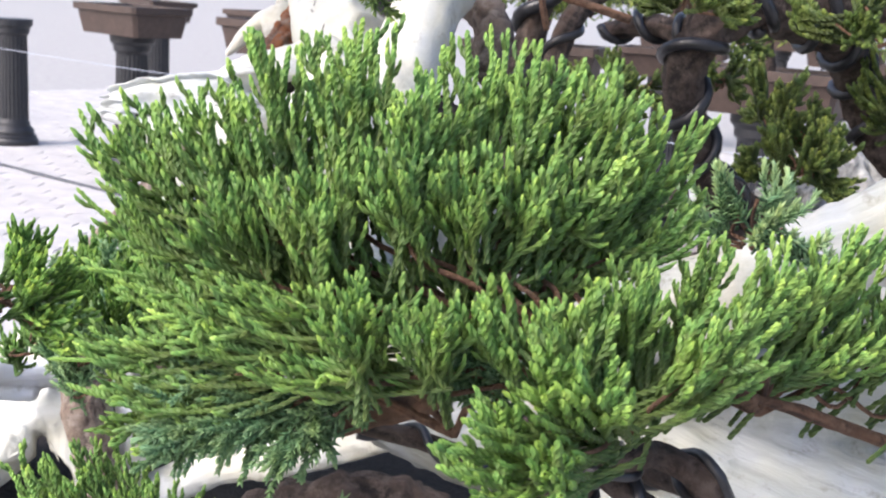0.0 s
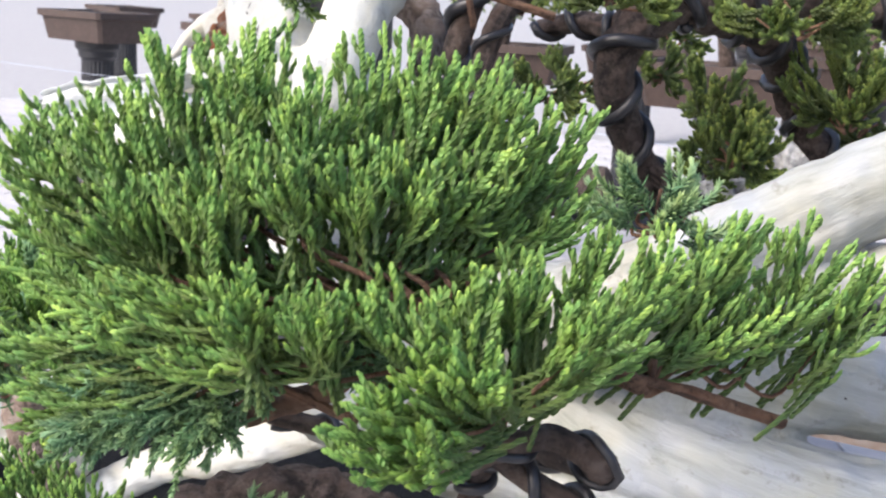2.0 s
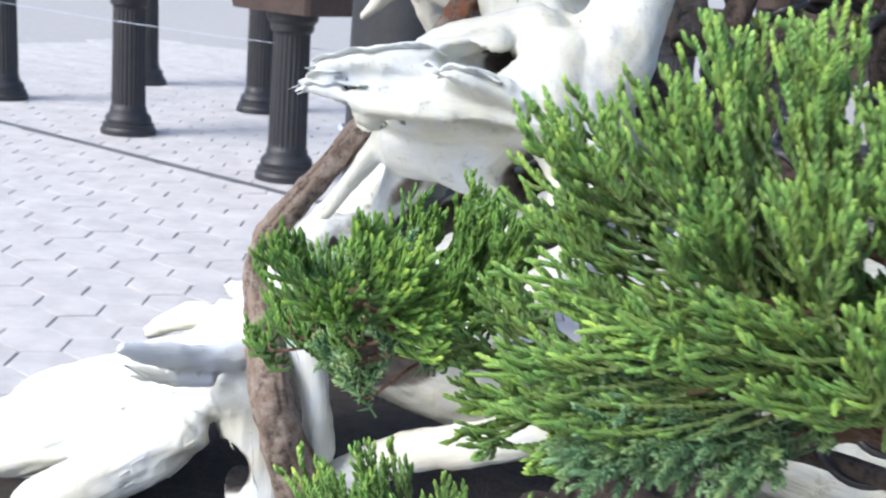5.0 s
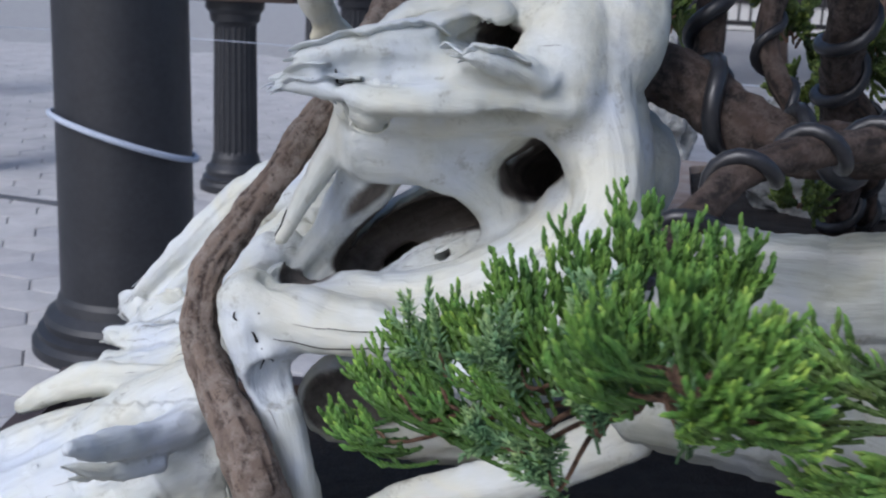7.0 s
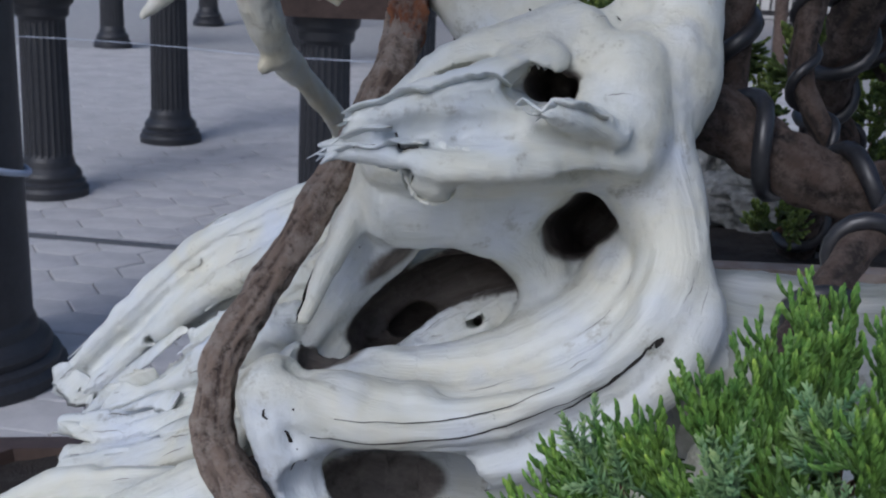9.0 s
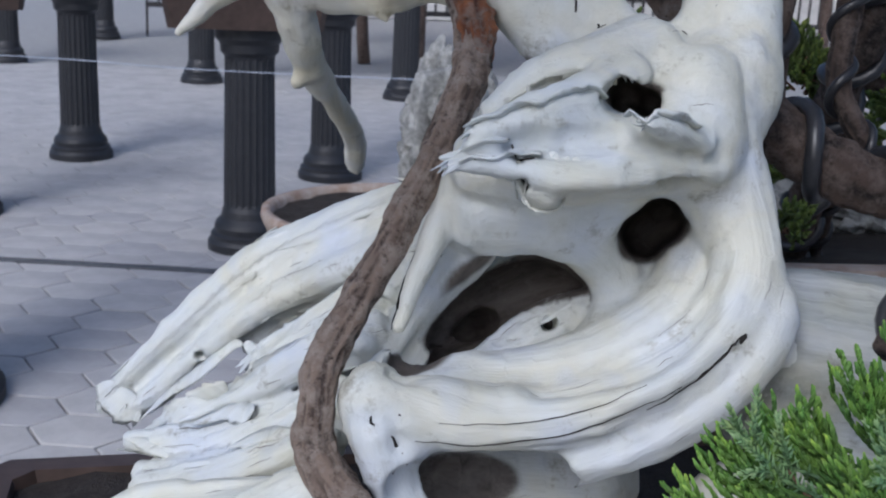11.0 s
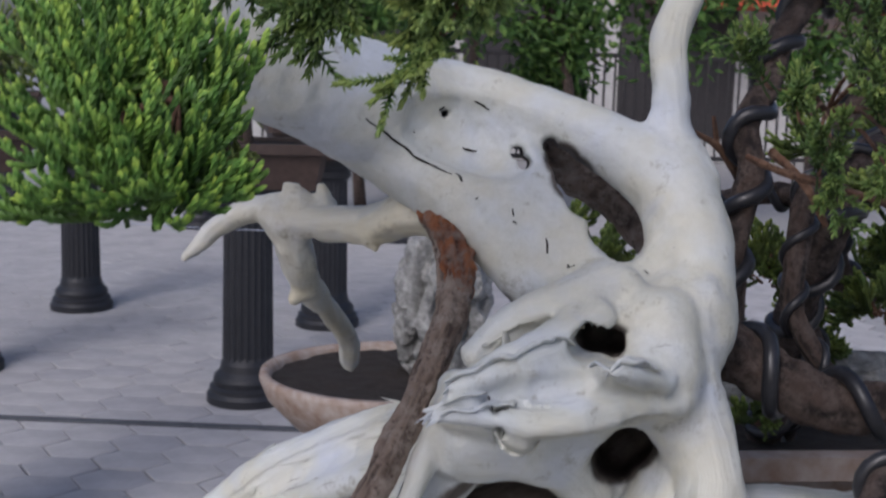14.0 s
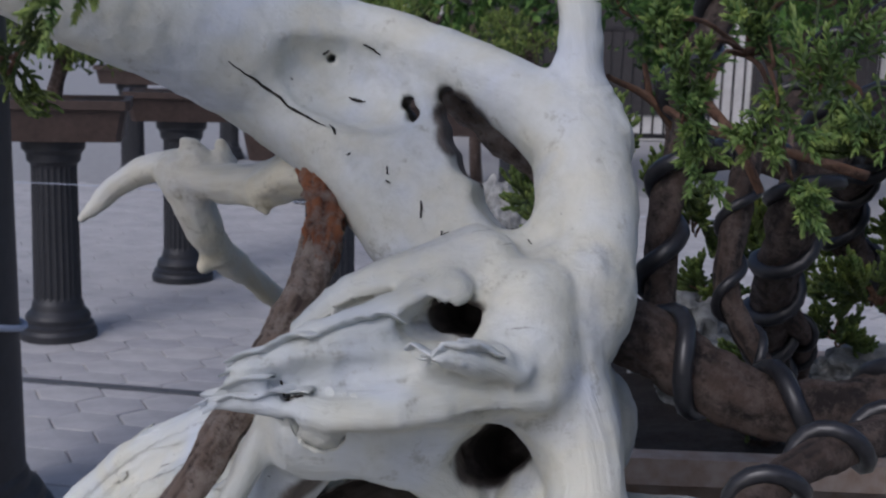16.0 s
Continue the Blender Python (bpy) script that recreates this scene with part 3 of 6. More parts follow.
    s.add([(-0.082, 0.884, 0.987), (-0.135, 0.920, 0.953), (-0.192, 0.956, 0.918), (-0.258, 0.984, 0.863), (-0.332, 1.001, 0.798)], [0.034, 0.036, 0.034, 0.028, 0.02], 0.01, 0.3, rough=2.6)
    s.add([(-0.115, 0.846, 0.930), (-0.160, 0.864, 0.896), (-0.215, 0.883, 0.856), (-0.272, 0.897, 0.817)], [0.034, 0.034, 0.03, 0.022], 0.01, 0.35, rough=2.6)
    # clawed root and the spreading foot
    s.add([(-0.172, 0.735, 0.845), (-0.185, 0.722, 0.81), (-0.180, 0.715, 0.76), (-0.165, 0.71, 0.69), (-0.15, 0.71, 0.62)], [0.016, 0.028, 0.034, 0.036, 0.04], 0.010, rough=1.8)
    s.add([(-0.175, 0.705, 0.812), (-0.195, 0.66, 0.818), (-0.208, 0.61, 0.832), (-0.217, 0.565, 0.848)], [0.018, 0.013, 0.011, 0.005], 0.010, rough=1.8)
    s.add([(-0.195, 0.66, 0.80), (-0.215, 0.62, 0.805), (-0.236, 0.59, 0.822)], [0.012, 0.008, 0.003], 0.008, rough=1.8)
    s.add([(-0.185, 0.735, 0.835), (-0.24, 0.75, 0.825), (-0.30, 0.77, 0.81), (-0.36, 0.78, 0.775)], [0.012, 0.014, 0.014, 0.010], 0.008, rough=1.8)
    s.add([(-0.21, 0.70, 0.775), (-0.27, 0.69, 0.755), (-0.34, 0.68, 0.715), (-0.42, 0.66, 0.67)], [0.022, 0.028, 0.034, 0.040], 0.008, rough=1.8)
    s.add([(-0.22, 0.74, 0.79), (-0.29, 0.745, 0.775), (-0.37, 0.74, 0.735), (-0.46, 0.73, 0.69)], [0.018, 0.022, 0.026, 0.03], 0.008, rough=1.8)
    s.add([(-0.22, 0.66, 0.73), (-0.28, 0.63, 0.69), (-0.34, 0.60, 0.645)], [0.026, 0.030, 0.034], 0.008, rough=1.8)
    s.add([(-0.19, 0.72, 0.785), (-0.27, 0.705, 0.752), (-0.36, 0.69, 0.712), (-0.46, 0.67, 0.665)], [0.046, 0.056, 0.062, 0.064], 0.02, 0.5, (-0.3, -0.45, 0.84), rough=1.8)
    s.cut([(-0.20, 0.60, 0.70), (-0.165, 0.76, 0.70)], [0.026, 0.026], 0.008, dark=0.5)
    s.add([(-0.178, 0.728, 0.828), (-0.225, 0.728, 0.803), (-0.268, 0.722, 0.778), (-0.31, 0.712, 0.748)], [0.026, 0.028, 0.026, 0.020], 0.010, rough=1.8)
    # hollows; dark paints shade into the deeper ones
    s.cut([(-0.126, 0.675, 0.955), (-0.107, 0.674, 0.969), (-0.086, 0.673, 0.983), (-0.064, 0.671, 0.997), (-0.043, 0.669, 1.005), (-0.024, 0.664, 1.006)], [0.0070, 0.0180, 0.0245, 0.0280, 0.0265, 0.0180], 0.006)
    s.cut([(-0.120, 0.713, 0.941), (-0.100, 0.712, 0.956), (-0.079, 0.710, 0.970), (-0.055, 0.708, 0.985), (-0.033, 0.706, 0.993), (-0.013, 0.701, 0.994)], [0.0070, 0.0180, 0.0245, 0.0280, 0.0265, 0.0180], 0.006)
    s.cut([(-0.114, 0.750, 0.927), (-0.093, 0.749, 0.942), (-0.071, 0.748, 0.958), (-0.046, 0.746, 0.973), (-0.023, 0.743, 0.982), (-0.002, 0.738, 0.983)], [0.0070, 0.0180, 0.0245, 0.0280, 0.0265, 0.0180], 0.006)
    s.cut([(-0.108, 0.787, 0.913), (-0.086, 0.786, 0.929), (-0.063, 0.785, 0.945), (-0.037, 0.783, 0.961), (-0.013, 0.780, 0.970), (0.008, 0.775, 0.971)], [0.0070, 0.0180, 0.0245, 0.0280, 0.0265, 0.0180], 0.006)
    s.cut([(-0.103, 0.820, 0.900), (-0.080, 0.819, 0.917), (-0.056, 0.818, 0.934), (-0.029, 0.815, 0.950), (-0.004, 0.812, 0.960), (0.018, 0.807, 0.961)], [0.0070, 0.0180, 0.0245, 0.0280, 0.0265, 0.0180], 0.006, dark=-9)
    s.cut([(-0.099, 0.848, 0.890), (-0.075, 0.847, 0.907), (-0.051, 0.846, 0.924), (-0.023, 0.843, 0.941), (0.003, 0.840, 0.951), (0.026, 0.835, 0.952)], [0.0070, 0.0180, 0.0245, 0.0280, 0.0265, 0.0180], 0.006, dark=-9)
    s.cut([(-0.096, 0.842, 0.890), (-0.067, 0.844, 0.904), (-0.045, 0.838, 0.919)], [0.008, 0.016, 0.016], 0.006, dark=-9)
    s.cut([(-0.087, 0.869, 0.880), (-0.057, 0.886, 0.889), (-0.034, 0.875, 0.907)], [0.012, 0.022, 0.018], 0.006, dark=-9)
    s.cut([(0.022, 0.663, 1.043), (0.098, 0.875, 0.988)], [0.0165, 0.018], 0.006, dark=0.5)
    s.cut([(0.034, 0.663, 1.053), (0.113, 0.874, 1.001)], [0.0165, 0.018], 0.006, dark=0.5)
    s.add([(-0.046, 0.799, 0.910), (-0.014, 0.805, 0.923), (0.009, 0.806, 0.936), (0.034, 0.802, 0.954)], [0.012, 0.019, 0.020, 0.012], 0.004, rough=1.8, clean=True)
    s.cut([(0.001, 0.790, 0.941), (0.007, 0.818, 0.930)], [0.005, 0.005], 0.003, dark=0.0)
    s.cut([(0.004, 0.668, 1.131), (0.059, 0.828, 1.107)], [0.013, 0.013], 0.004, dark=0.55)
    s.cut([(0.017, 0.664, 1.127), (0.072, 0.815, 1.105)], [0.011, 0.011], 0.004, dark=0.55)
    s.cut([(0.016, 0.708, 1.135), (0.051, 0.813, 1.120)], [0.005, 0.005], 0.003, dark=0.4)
    s.cut([(0.024, 0.706, 1.133), (0.060, 0.810, 1.119)], [0.0035, 0.0035], 0.003)
    s.cut([(-0.063, 0.633, 1.097), (-0.048, 0.719, 1.078)], [0.003, 0.005], 0.003)
    s.cut([(-0.063, 0.629, 1.083), (-0.034, 0.743, 1.058)], [0.005, 0.004], 0.003)
    # the long cavity's narrow lower end, the undercut below the lip and the open gap in the tail
    s.cut([(-0.060, 0.571, 1.019), (-0.078, 0.569, 1.010), (-0.092, 0.568, 1.002), (-0.104, 0.567, 0.995), (-0.113, 0.566, 0.991)], [0.022, 0.021, 0.017, 0.011, 0.004], 0.008)
    s.cut([(-0.060, 0.609, 1.006), (-0.078, 0.607, 0.996), (-0.094, 0.606, 0.988), (-0.106, 0.604, 0.980), (-0.116, 0.603, 0.976)], [0.022, 0.021, 0.017, 0.011, 0.004], 0.008)
    s.cut([(-0.059, 0.647, 0.993), (-0.079, 0.645, 0.982), (-0.095, 0.643, 0.973), (-0.108, 0.642, 0.965), (-0.118, 0.641, 0.961)], [0.022, 0.021, 0.017, 0.011, 0.004], 0.008)
    s.cut([(-0.058, 0.685, 0.979), (-0.079, 0.683, 0.968), (-0.097, 0.681, 0.959), (-0.111, 0.679, 0.950), (-0.121, 0.678, 0.946)], [0.022, 0.021, 0.017, 0.011, 0.004], 0.008)
    s.cut([(-0.058, 0.722, 0.966), (-0.080, 0.720, 0.954), (-0.098, 0.718, 0.945), (-0.113, 0.717, 0.936), (-0.124, 0.716, 0.931)], [0.022, 0.021, 0.017, 0.011, 0.004], 0.008)
    s.cut([(-0.057, 0.751, 0.956), (-0.080, 0.748, 0.944), (-0.099, 0.747, 0.934), (-0.115, 0.745, 0.924), (-0.126, 0.744, 0.919)], [0.022, 0.021, 0.017, 0.011, 0.004], 0.008)
    s.cut([(-0.042, 0.687, 1.056), (-0.009, 0.686, 1.060), (0.031, 0.695, 1.063), (0.065, 0.716, 1.069)], [0.010, 0.016, 0.018, 0.013], 0.006)
    s.cut([(-0.201, 0.744, 0.938), (-0.269, 1.171, 0.775)], [0.0060, 0.0084], 0.003)
    s.cut([(-0.211, 0.743, 0.931), (-0.284, 1.168, 0.763)], [0.0090, 0.0126], 0.003)
    s.cut([(-0.222, 0.741, 0.923), (-0.301, 1.166, 0.750)], [0.0110, 0.0154], 0.003)
    s.cut([(-0.231, 0.740, 0.916), (-0.315, 1.164, 0.739)], [0.0100, 0.0140], 0.003)
    s.cut([(-0.064, 0.661, 1.099), (-0.041, 0.664, 1.101), (-0.016, 0.670, 1.103), (0.005, 0.679, 1.106), (0.019, 0.684, 1.109)], [0.006, 0.011, 0.013, 0.012, 0.008], 0.004)
    s.cut([(-0.053, 0.558, 1.049), (-0.067, 0.556, 1.040), (-0.081, 0.553, 1.025), (-0.093, 0.550, 1.012), (-0.104, 0.548, 1.003)], [0.016, 0.018, 0.018, 0.015, 0.009], 0.006)
    s.cut([(-0.051, 0.596, 1.037), (-0.066, 0.595, 1.027), (-0.081, 0.591, 1.012), (-0.095, 0.588, 0.998), (-0.107, 0.585, 0.988)], [0.016, 0.018, 0.018, 0.015, 0.009], 0.006)
    s.cut([(-0.050, 0.635, 1.025), (-0.066, 0.633, 1.015), (-0.082, 0.629, 0.998), (-0.096, 0.625, 0.984), (-0.109, 0.623, 0.973)], [0.016, 0.018, 0.018, 0.015, 0.009], 0.006)
    s.cut([(-0.049, 0.673, 1.013), (-0.066, 0.671, 1.002), (-0.083, 0.667, 0.985), (-0.098, 0.663, 0.969), (-0.111, 0.660, 0.958)], [0.016, 0.018, 0.018, 0.015, 0.009], 0.006)
    s.cut([(-0.048, 0.711, 1.001), (-0.066, 0.709, 0.990), (-0.083, 0.705, 0.972), (-0.099, 0.701, 0.955), (-0.114, 0.698, 0.943)], [0.016, 0.018, 0.018, 0.015, 0.009], 0.006)
    s.cut([(-0.047, 0.749, 0.990), (-0.066, 0.747, 0.978), (-0.084, 0.742, 0.958), (-0.101, 0.738, 0.941), (-0.116, 0.736, 0.928)], [0.016, 0.018, 0.018, 0.015, 0.009], 0.006)
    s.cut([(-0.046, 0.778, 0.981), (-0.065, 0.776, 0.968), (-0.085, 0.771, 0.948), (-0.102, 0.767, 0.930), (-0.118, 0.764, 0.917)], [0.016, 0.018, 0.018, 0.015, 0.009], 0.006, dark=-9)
    # pocket under the upper prong
    s.cut([(-0.029, 0.741, 1.120), (-0.001, 0.752, 1.125)], [0.006, 0.008], 0.006)
    # the bowl's inside, scooped
    s.cut([(0.078, 0.733, 1.018), (0.074, 0.716, 0.988), (0.042, 0.706, 0.957), (-0.016, 0.713, 0.935)], [0.022, 0.026, 0.026, 0.022], 0.014)
    s.cut([(-0.015, 0.707, 1.060), (0.024, 0.700, 1.067)], [0.012, 0.014], 0.012)
    # the groove under the rim
    s.cut([(-0.121, 0.680, 0.892), (-0.056, 0.680, 0.890), (0.010, 0.678, 0.902), (0.068, 0.677, 0.931), (0.115, 0.687, 0.964)], [0.010, 0.005, 0.004, 0.0045, 0.004], 0.005)
    s.cut([(-0.112, 0.690, 0.856), (-0.067, 0.701, 0.859), (-0.018, 0.706, 0.859), (0.009, 0.710, 0.859)], [0.018, 0.022, 0.018, 0.008], 0.006)
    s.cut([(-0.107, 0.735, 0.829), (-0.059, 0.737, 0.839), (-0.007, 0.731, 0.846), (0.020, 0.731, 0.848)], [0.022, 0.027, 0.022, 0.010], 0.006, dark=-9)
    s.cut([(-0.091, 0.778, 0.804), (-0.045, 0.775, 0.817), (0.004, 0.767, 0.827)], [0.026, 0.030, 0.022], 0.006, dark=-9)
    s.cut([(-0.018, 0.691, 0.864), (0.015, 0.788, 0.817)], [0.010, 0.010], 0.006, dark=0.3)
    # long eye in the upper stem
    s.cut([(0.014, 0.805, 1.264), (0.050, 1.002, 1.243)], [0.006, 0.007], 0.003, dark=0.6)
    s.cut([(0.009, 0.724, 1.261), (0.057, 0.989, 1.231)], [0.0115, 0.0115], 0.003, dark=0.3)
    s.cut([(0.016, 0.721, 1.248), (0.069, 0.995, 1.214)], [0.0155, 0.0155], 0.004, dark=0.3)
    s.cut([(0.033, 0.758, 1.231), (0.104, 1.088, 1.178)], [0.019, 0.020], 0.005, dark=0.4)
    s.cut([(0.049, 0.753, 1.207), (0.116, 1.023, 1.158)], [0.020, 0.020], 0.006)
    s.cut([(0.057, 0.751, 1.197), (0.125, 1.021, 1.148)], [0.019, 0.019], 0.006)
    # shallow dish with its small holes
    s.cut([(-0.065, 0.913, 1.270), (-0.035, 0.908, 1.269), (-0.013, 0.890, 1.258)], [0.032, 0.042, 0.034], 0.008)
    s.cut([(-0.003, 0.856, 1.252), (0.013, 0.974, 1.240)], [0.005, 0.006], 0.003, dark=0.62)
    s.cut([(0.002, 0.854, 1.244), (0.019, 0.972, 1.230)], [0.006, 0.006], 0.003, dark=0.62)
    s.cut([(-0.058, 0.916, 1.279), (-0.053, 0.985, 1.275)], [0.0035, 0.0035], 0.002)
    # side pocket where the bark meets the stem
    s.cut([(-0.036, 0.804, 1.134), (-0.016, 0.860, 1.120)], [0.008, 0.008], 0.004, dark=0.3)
    for x0, y0, x1, y1 in ((-0.27, 0.885, -0.30, 0.86), (-0.25, 0.87, -0.27, 0.85)):
        s.cut([(x0, 0.70, y0), (x1, 0.98, y1)], [0.004, 0.004], 0.003)
    return sculpted("deadwood_trunk", s, bonsai, "white bleached and hollowed deadwood", 0.00115), s.way, s.furrow


trunk, trunk_way, trunk_furrow = bleached_trunk()


def dead_branch():
    s = Sculpture((-0.36, 0.90, 0.90), (0.06, 1.40, 1.26), 0.003)
    s.add([(-0.058, 0.959, 1.184), (-0.081, 0.975, 1.183), (-0.117, 1.011, 1.167), (-0.160, 1.047, 1.164), (-0.198, 1.072, 1.167)], [0.022, 0.021, 0.019, 0.018, 0.020], 0.012)
    s.add([(-0.185, 1.070, 1.173), (-0.221, 1.089, 1.173), (-0.253, 1.098, 1.159), (-0.277, 1.098, 1.137), (-0.294, 1.098, 1.120)], [0.017, 0.013, 0.0115, 0.009, 0.004], 0.012)
    s.add([(-0.190, 1.069, 1.162), (-0.182, 1.080, 1.129), (-0.172, 1.111, 1.093), (-0.144, 1.188, 1.047), (-0.117, 1.264, 0.997), (-0.113, 1.307, 0.958)], [0.020, 0.018, 0.014, 0.0125, 0.012, 0.011], 0.012)
    s.add([(-0.172, 1.110, 1.087), (-0.183, 1.109, 1.075)], [0.012, 0.008], 0.008)
    s.add([(-0.175, 1.059, 1.179), (-0.187, 1.066, 1.195), (-0.195, 1.069, 1.200)], [0.012, 0.008, 0.003], 0.01)
    s.add([(-0.154, 1.055, 1.184), (-0.159, 1.060, 1.197)], [0.010, 0.005], 0.01)
    s.add([(-0.118, 0.998, 1.158), (-0.111, 0.994, 1.147)], [0.008, 0.003], 0.008)
    s.cut([(-0.172, 1.009, 1.149), (-0.165, 1.069, 1.142)], [0.004, 0.005], 0.003)
    return sculpted("dead_branch", s, bonsai, "pale yellowed forked and broken dead branch", 0.0014, WARM_WOOD)


dead_branch()

# the strip of live bark that climbs the trunk
vein = branch("live_vein", [(-0.077, 1.008, 1.234), (-0.058, 0.932, 1.179), (-0.054, 0.876, 1.150), (-0.065, 0.833, 1.115), (-0.094, 0.794, 1.059), (-0.122, 0.768, 1.013), (-0.150, 0.746, 0.969), (-0.171, 0.729, 0.937), (-0.176, 0.717, 0.907), (-0.171, 0.711, 0.866), (-0.112, 0.651, 0.795), (-0.087, 0.675, 0.690)],
              [0.015, 0.0165, 0.016, 0.0145, 0.0130, 0.0130, 0.0135, 0.0135, 0.0135, 0.0155, 0.020, 0.024], BARK, bonsai, "grey-brown strip of live bark", 0.26, 40, 26)
branch("red_bark", [(-0.077, 1.003, 1.235), (-0.060, 0.931, 1.188), (-0.055, 0.885, 1.163), (-0.054, 0.855, 1.143), (-0.052, 0.844, 1.131)], [0.0135, 0.0165, 0.0165, 0.0145, 0.009], RED_BARK, vein, "flaking orange-red bark", 0.5, 36, 26)

branch("inner_wood", [(0.043, 1.026, 1.267), (0.082, 1.027, 1.228), (0.117, 1.009, 1.201), (0.144, 0.982, 1.173), (0.159, 0.946, 1.139)], [0.028, 0.026, 0.024, 0.022, 0.02], BARK, bonsai, "dark raw wood behind the arch", 0.3)

# wired live branches
wired = [
    # behind the trunk, going out low
    ([(0.146, 0.849, 1.099), (0.185, 0.846, 1.082), (0.220, 0.833, 1.063), (0.257, 0.821, 1.046), (0.299, 0.810, 1.043), (0.341, 0.802, 1.051), (0.411, 0.811, 1.066)], [0.027, 0.026, 0.025, 0.024, 0.023, 0.022, 0.020], 0.085, 0.0072, 0.9),
    # front twig that carries the front pad
    ([(0.143, 0.562, 1.003), (0.164, 0.582, 1.018), (0.187, 0.603, 1.038), (0.209, 0.623, 1.056), (0.256, 0.657, 1.067), (0.325, 0.705, 1.069)], [0.009, 0.010, 0.011, 0.011, 0.012, 0.013], 0.060, 0.0055, 0.2),
    # upright that climbs behind the arch
    ([(0.208, 0.897, 1.051), (0.205, 0.912, 1.151), (0.214, 0.918, 1.195), (0.223, 0.923, 1.234), (0.221, 0.938, 1.272), (0.247, 0.952, 1.311), (0.265, 0.967, 1.356), (0.309, 0.998, 1.393), (0.370, 1.012, 1.390), (0.428, 1.008, 1.402)], [0.014, 0.013, 0.013, 0.013, 0.013, 0.013, 0.013, 0.012, 0.012, 0.012], 0.075, 0.0070, 2.0),
    # second upright with close windings
    ([(0.282, 0.848, 1.052), (0.269, 0.856, 1.071), (0.255, 0.865, 1.096), (0.248, 0.874, 1.123), (0.255, 0.884, 1.171), (0.269, 0.902, 1.215), (0.314, 0.949, 1.262), (0.348, 0.961, 1.303), (0.414, 0.979, 1.329)], [0.008, 0.009, 0.0095, 0.010, 0.0105, 0.0105, 0.010, 0.010, 0.010], 0.060, 0.0040, 1.0),
    # low branch that leaves the pad's foot
    ([(0.501, 0.359, 0.999), (0.523, 0.366, 0.985), (0.547, 0.375, 0.973), (0.568, 0.394, 0.960), (0.593, 0.413, 0.940), (0.622, 0.443, 0.913)], [0.006, 0.0065, 0.007, 0.0075, 0.008, 0.008], 0.032, 0.0034, 0.5),
    ([(0.506, 0.362, 1.002), (0.494, 0.361, 0.975), (0.489, 0.363, 0.950), (0.487, 0.375, 0.912)], [0.0045, 0.006, 0.0065, 0.007], 0.020, 0.0034, 0.0),
    # crossing branch under the big pad
    ([(0.36, 0.56, 0.93), (0.549, 0.387, 0.991), (0.531, 0.370, 1.008), (0.513, 0.350, 1.005), (0.475, 0.349, 0.984), (0.398, 0.400, 0.970), (0.345, 0.398, 0.973)], [0.008, 0.008, 0.0075, 0.007, 0.0065, 0.006, 0.006], 0.065, 0.0026, 0.5),
]
for points, radii, pitch, thick, start in wired:
    limb = branch("branch", points, radii, BRANCH_BARK, bonsai, "dark brown wired branch", 0.2)
    coil(points, radii, pitch, thick, limb, start)

for points, radii in (
    ([(0.522, 0.346, 1.024), (0.536, 0.357, 1.038), (0.557, 0.380, 1.043), (0.581, 0.407, 1.034), (0.600, 0.431, 1.023), (0.628, 0.464, 1.007)], [0.0026, 0.0028, 0.0026, 0.0030, 0.0034, 0.0036]),
    ([(0.367, 0.341, 0.994), (0.399, 0.338, 1.010), (0.431, 0.324, 1.028), (0.455, 0.309, 1.056)], [0.006, 0.0065, 0.006, 0.004]),
    ([(0.158, 0.922, 1.270), (0.195, 0.938, 1.253), (0.220, 0.953, 1.229), (0.246, 0.989, 1.207)], [0.002, 0.0035, 0.004, 0.005]),
    ([(0.188, 0.933, 1.280), (0.195, 0.938, 1.253)], [0.0018, 0.003]),
    ([(0.190, 0.857, 1.250), (0.210, 0.833, 1.240), (0.237, 0.820, 1.233), (0.286, 0.833, 1.220), (0.336, 0.847, 1.207)], [0.003, 0.0035, 0.004, 0.004, 0.004]),
    ([(0.233, 0.904, 1.251), (0.244, 0.859, 1.228), (0.259, 0.842, 1.193)], [0.004, 0.004, 0.003]),
):
    branch("twig", points, radii, TWIG, bonsai, "thin bare brown twig", 0.3, 8, 6)


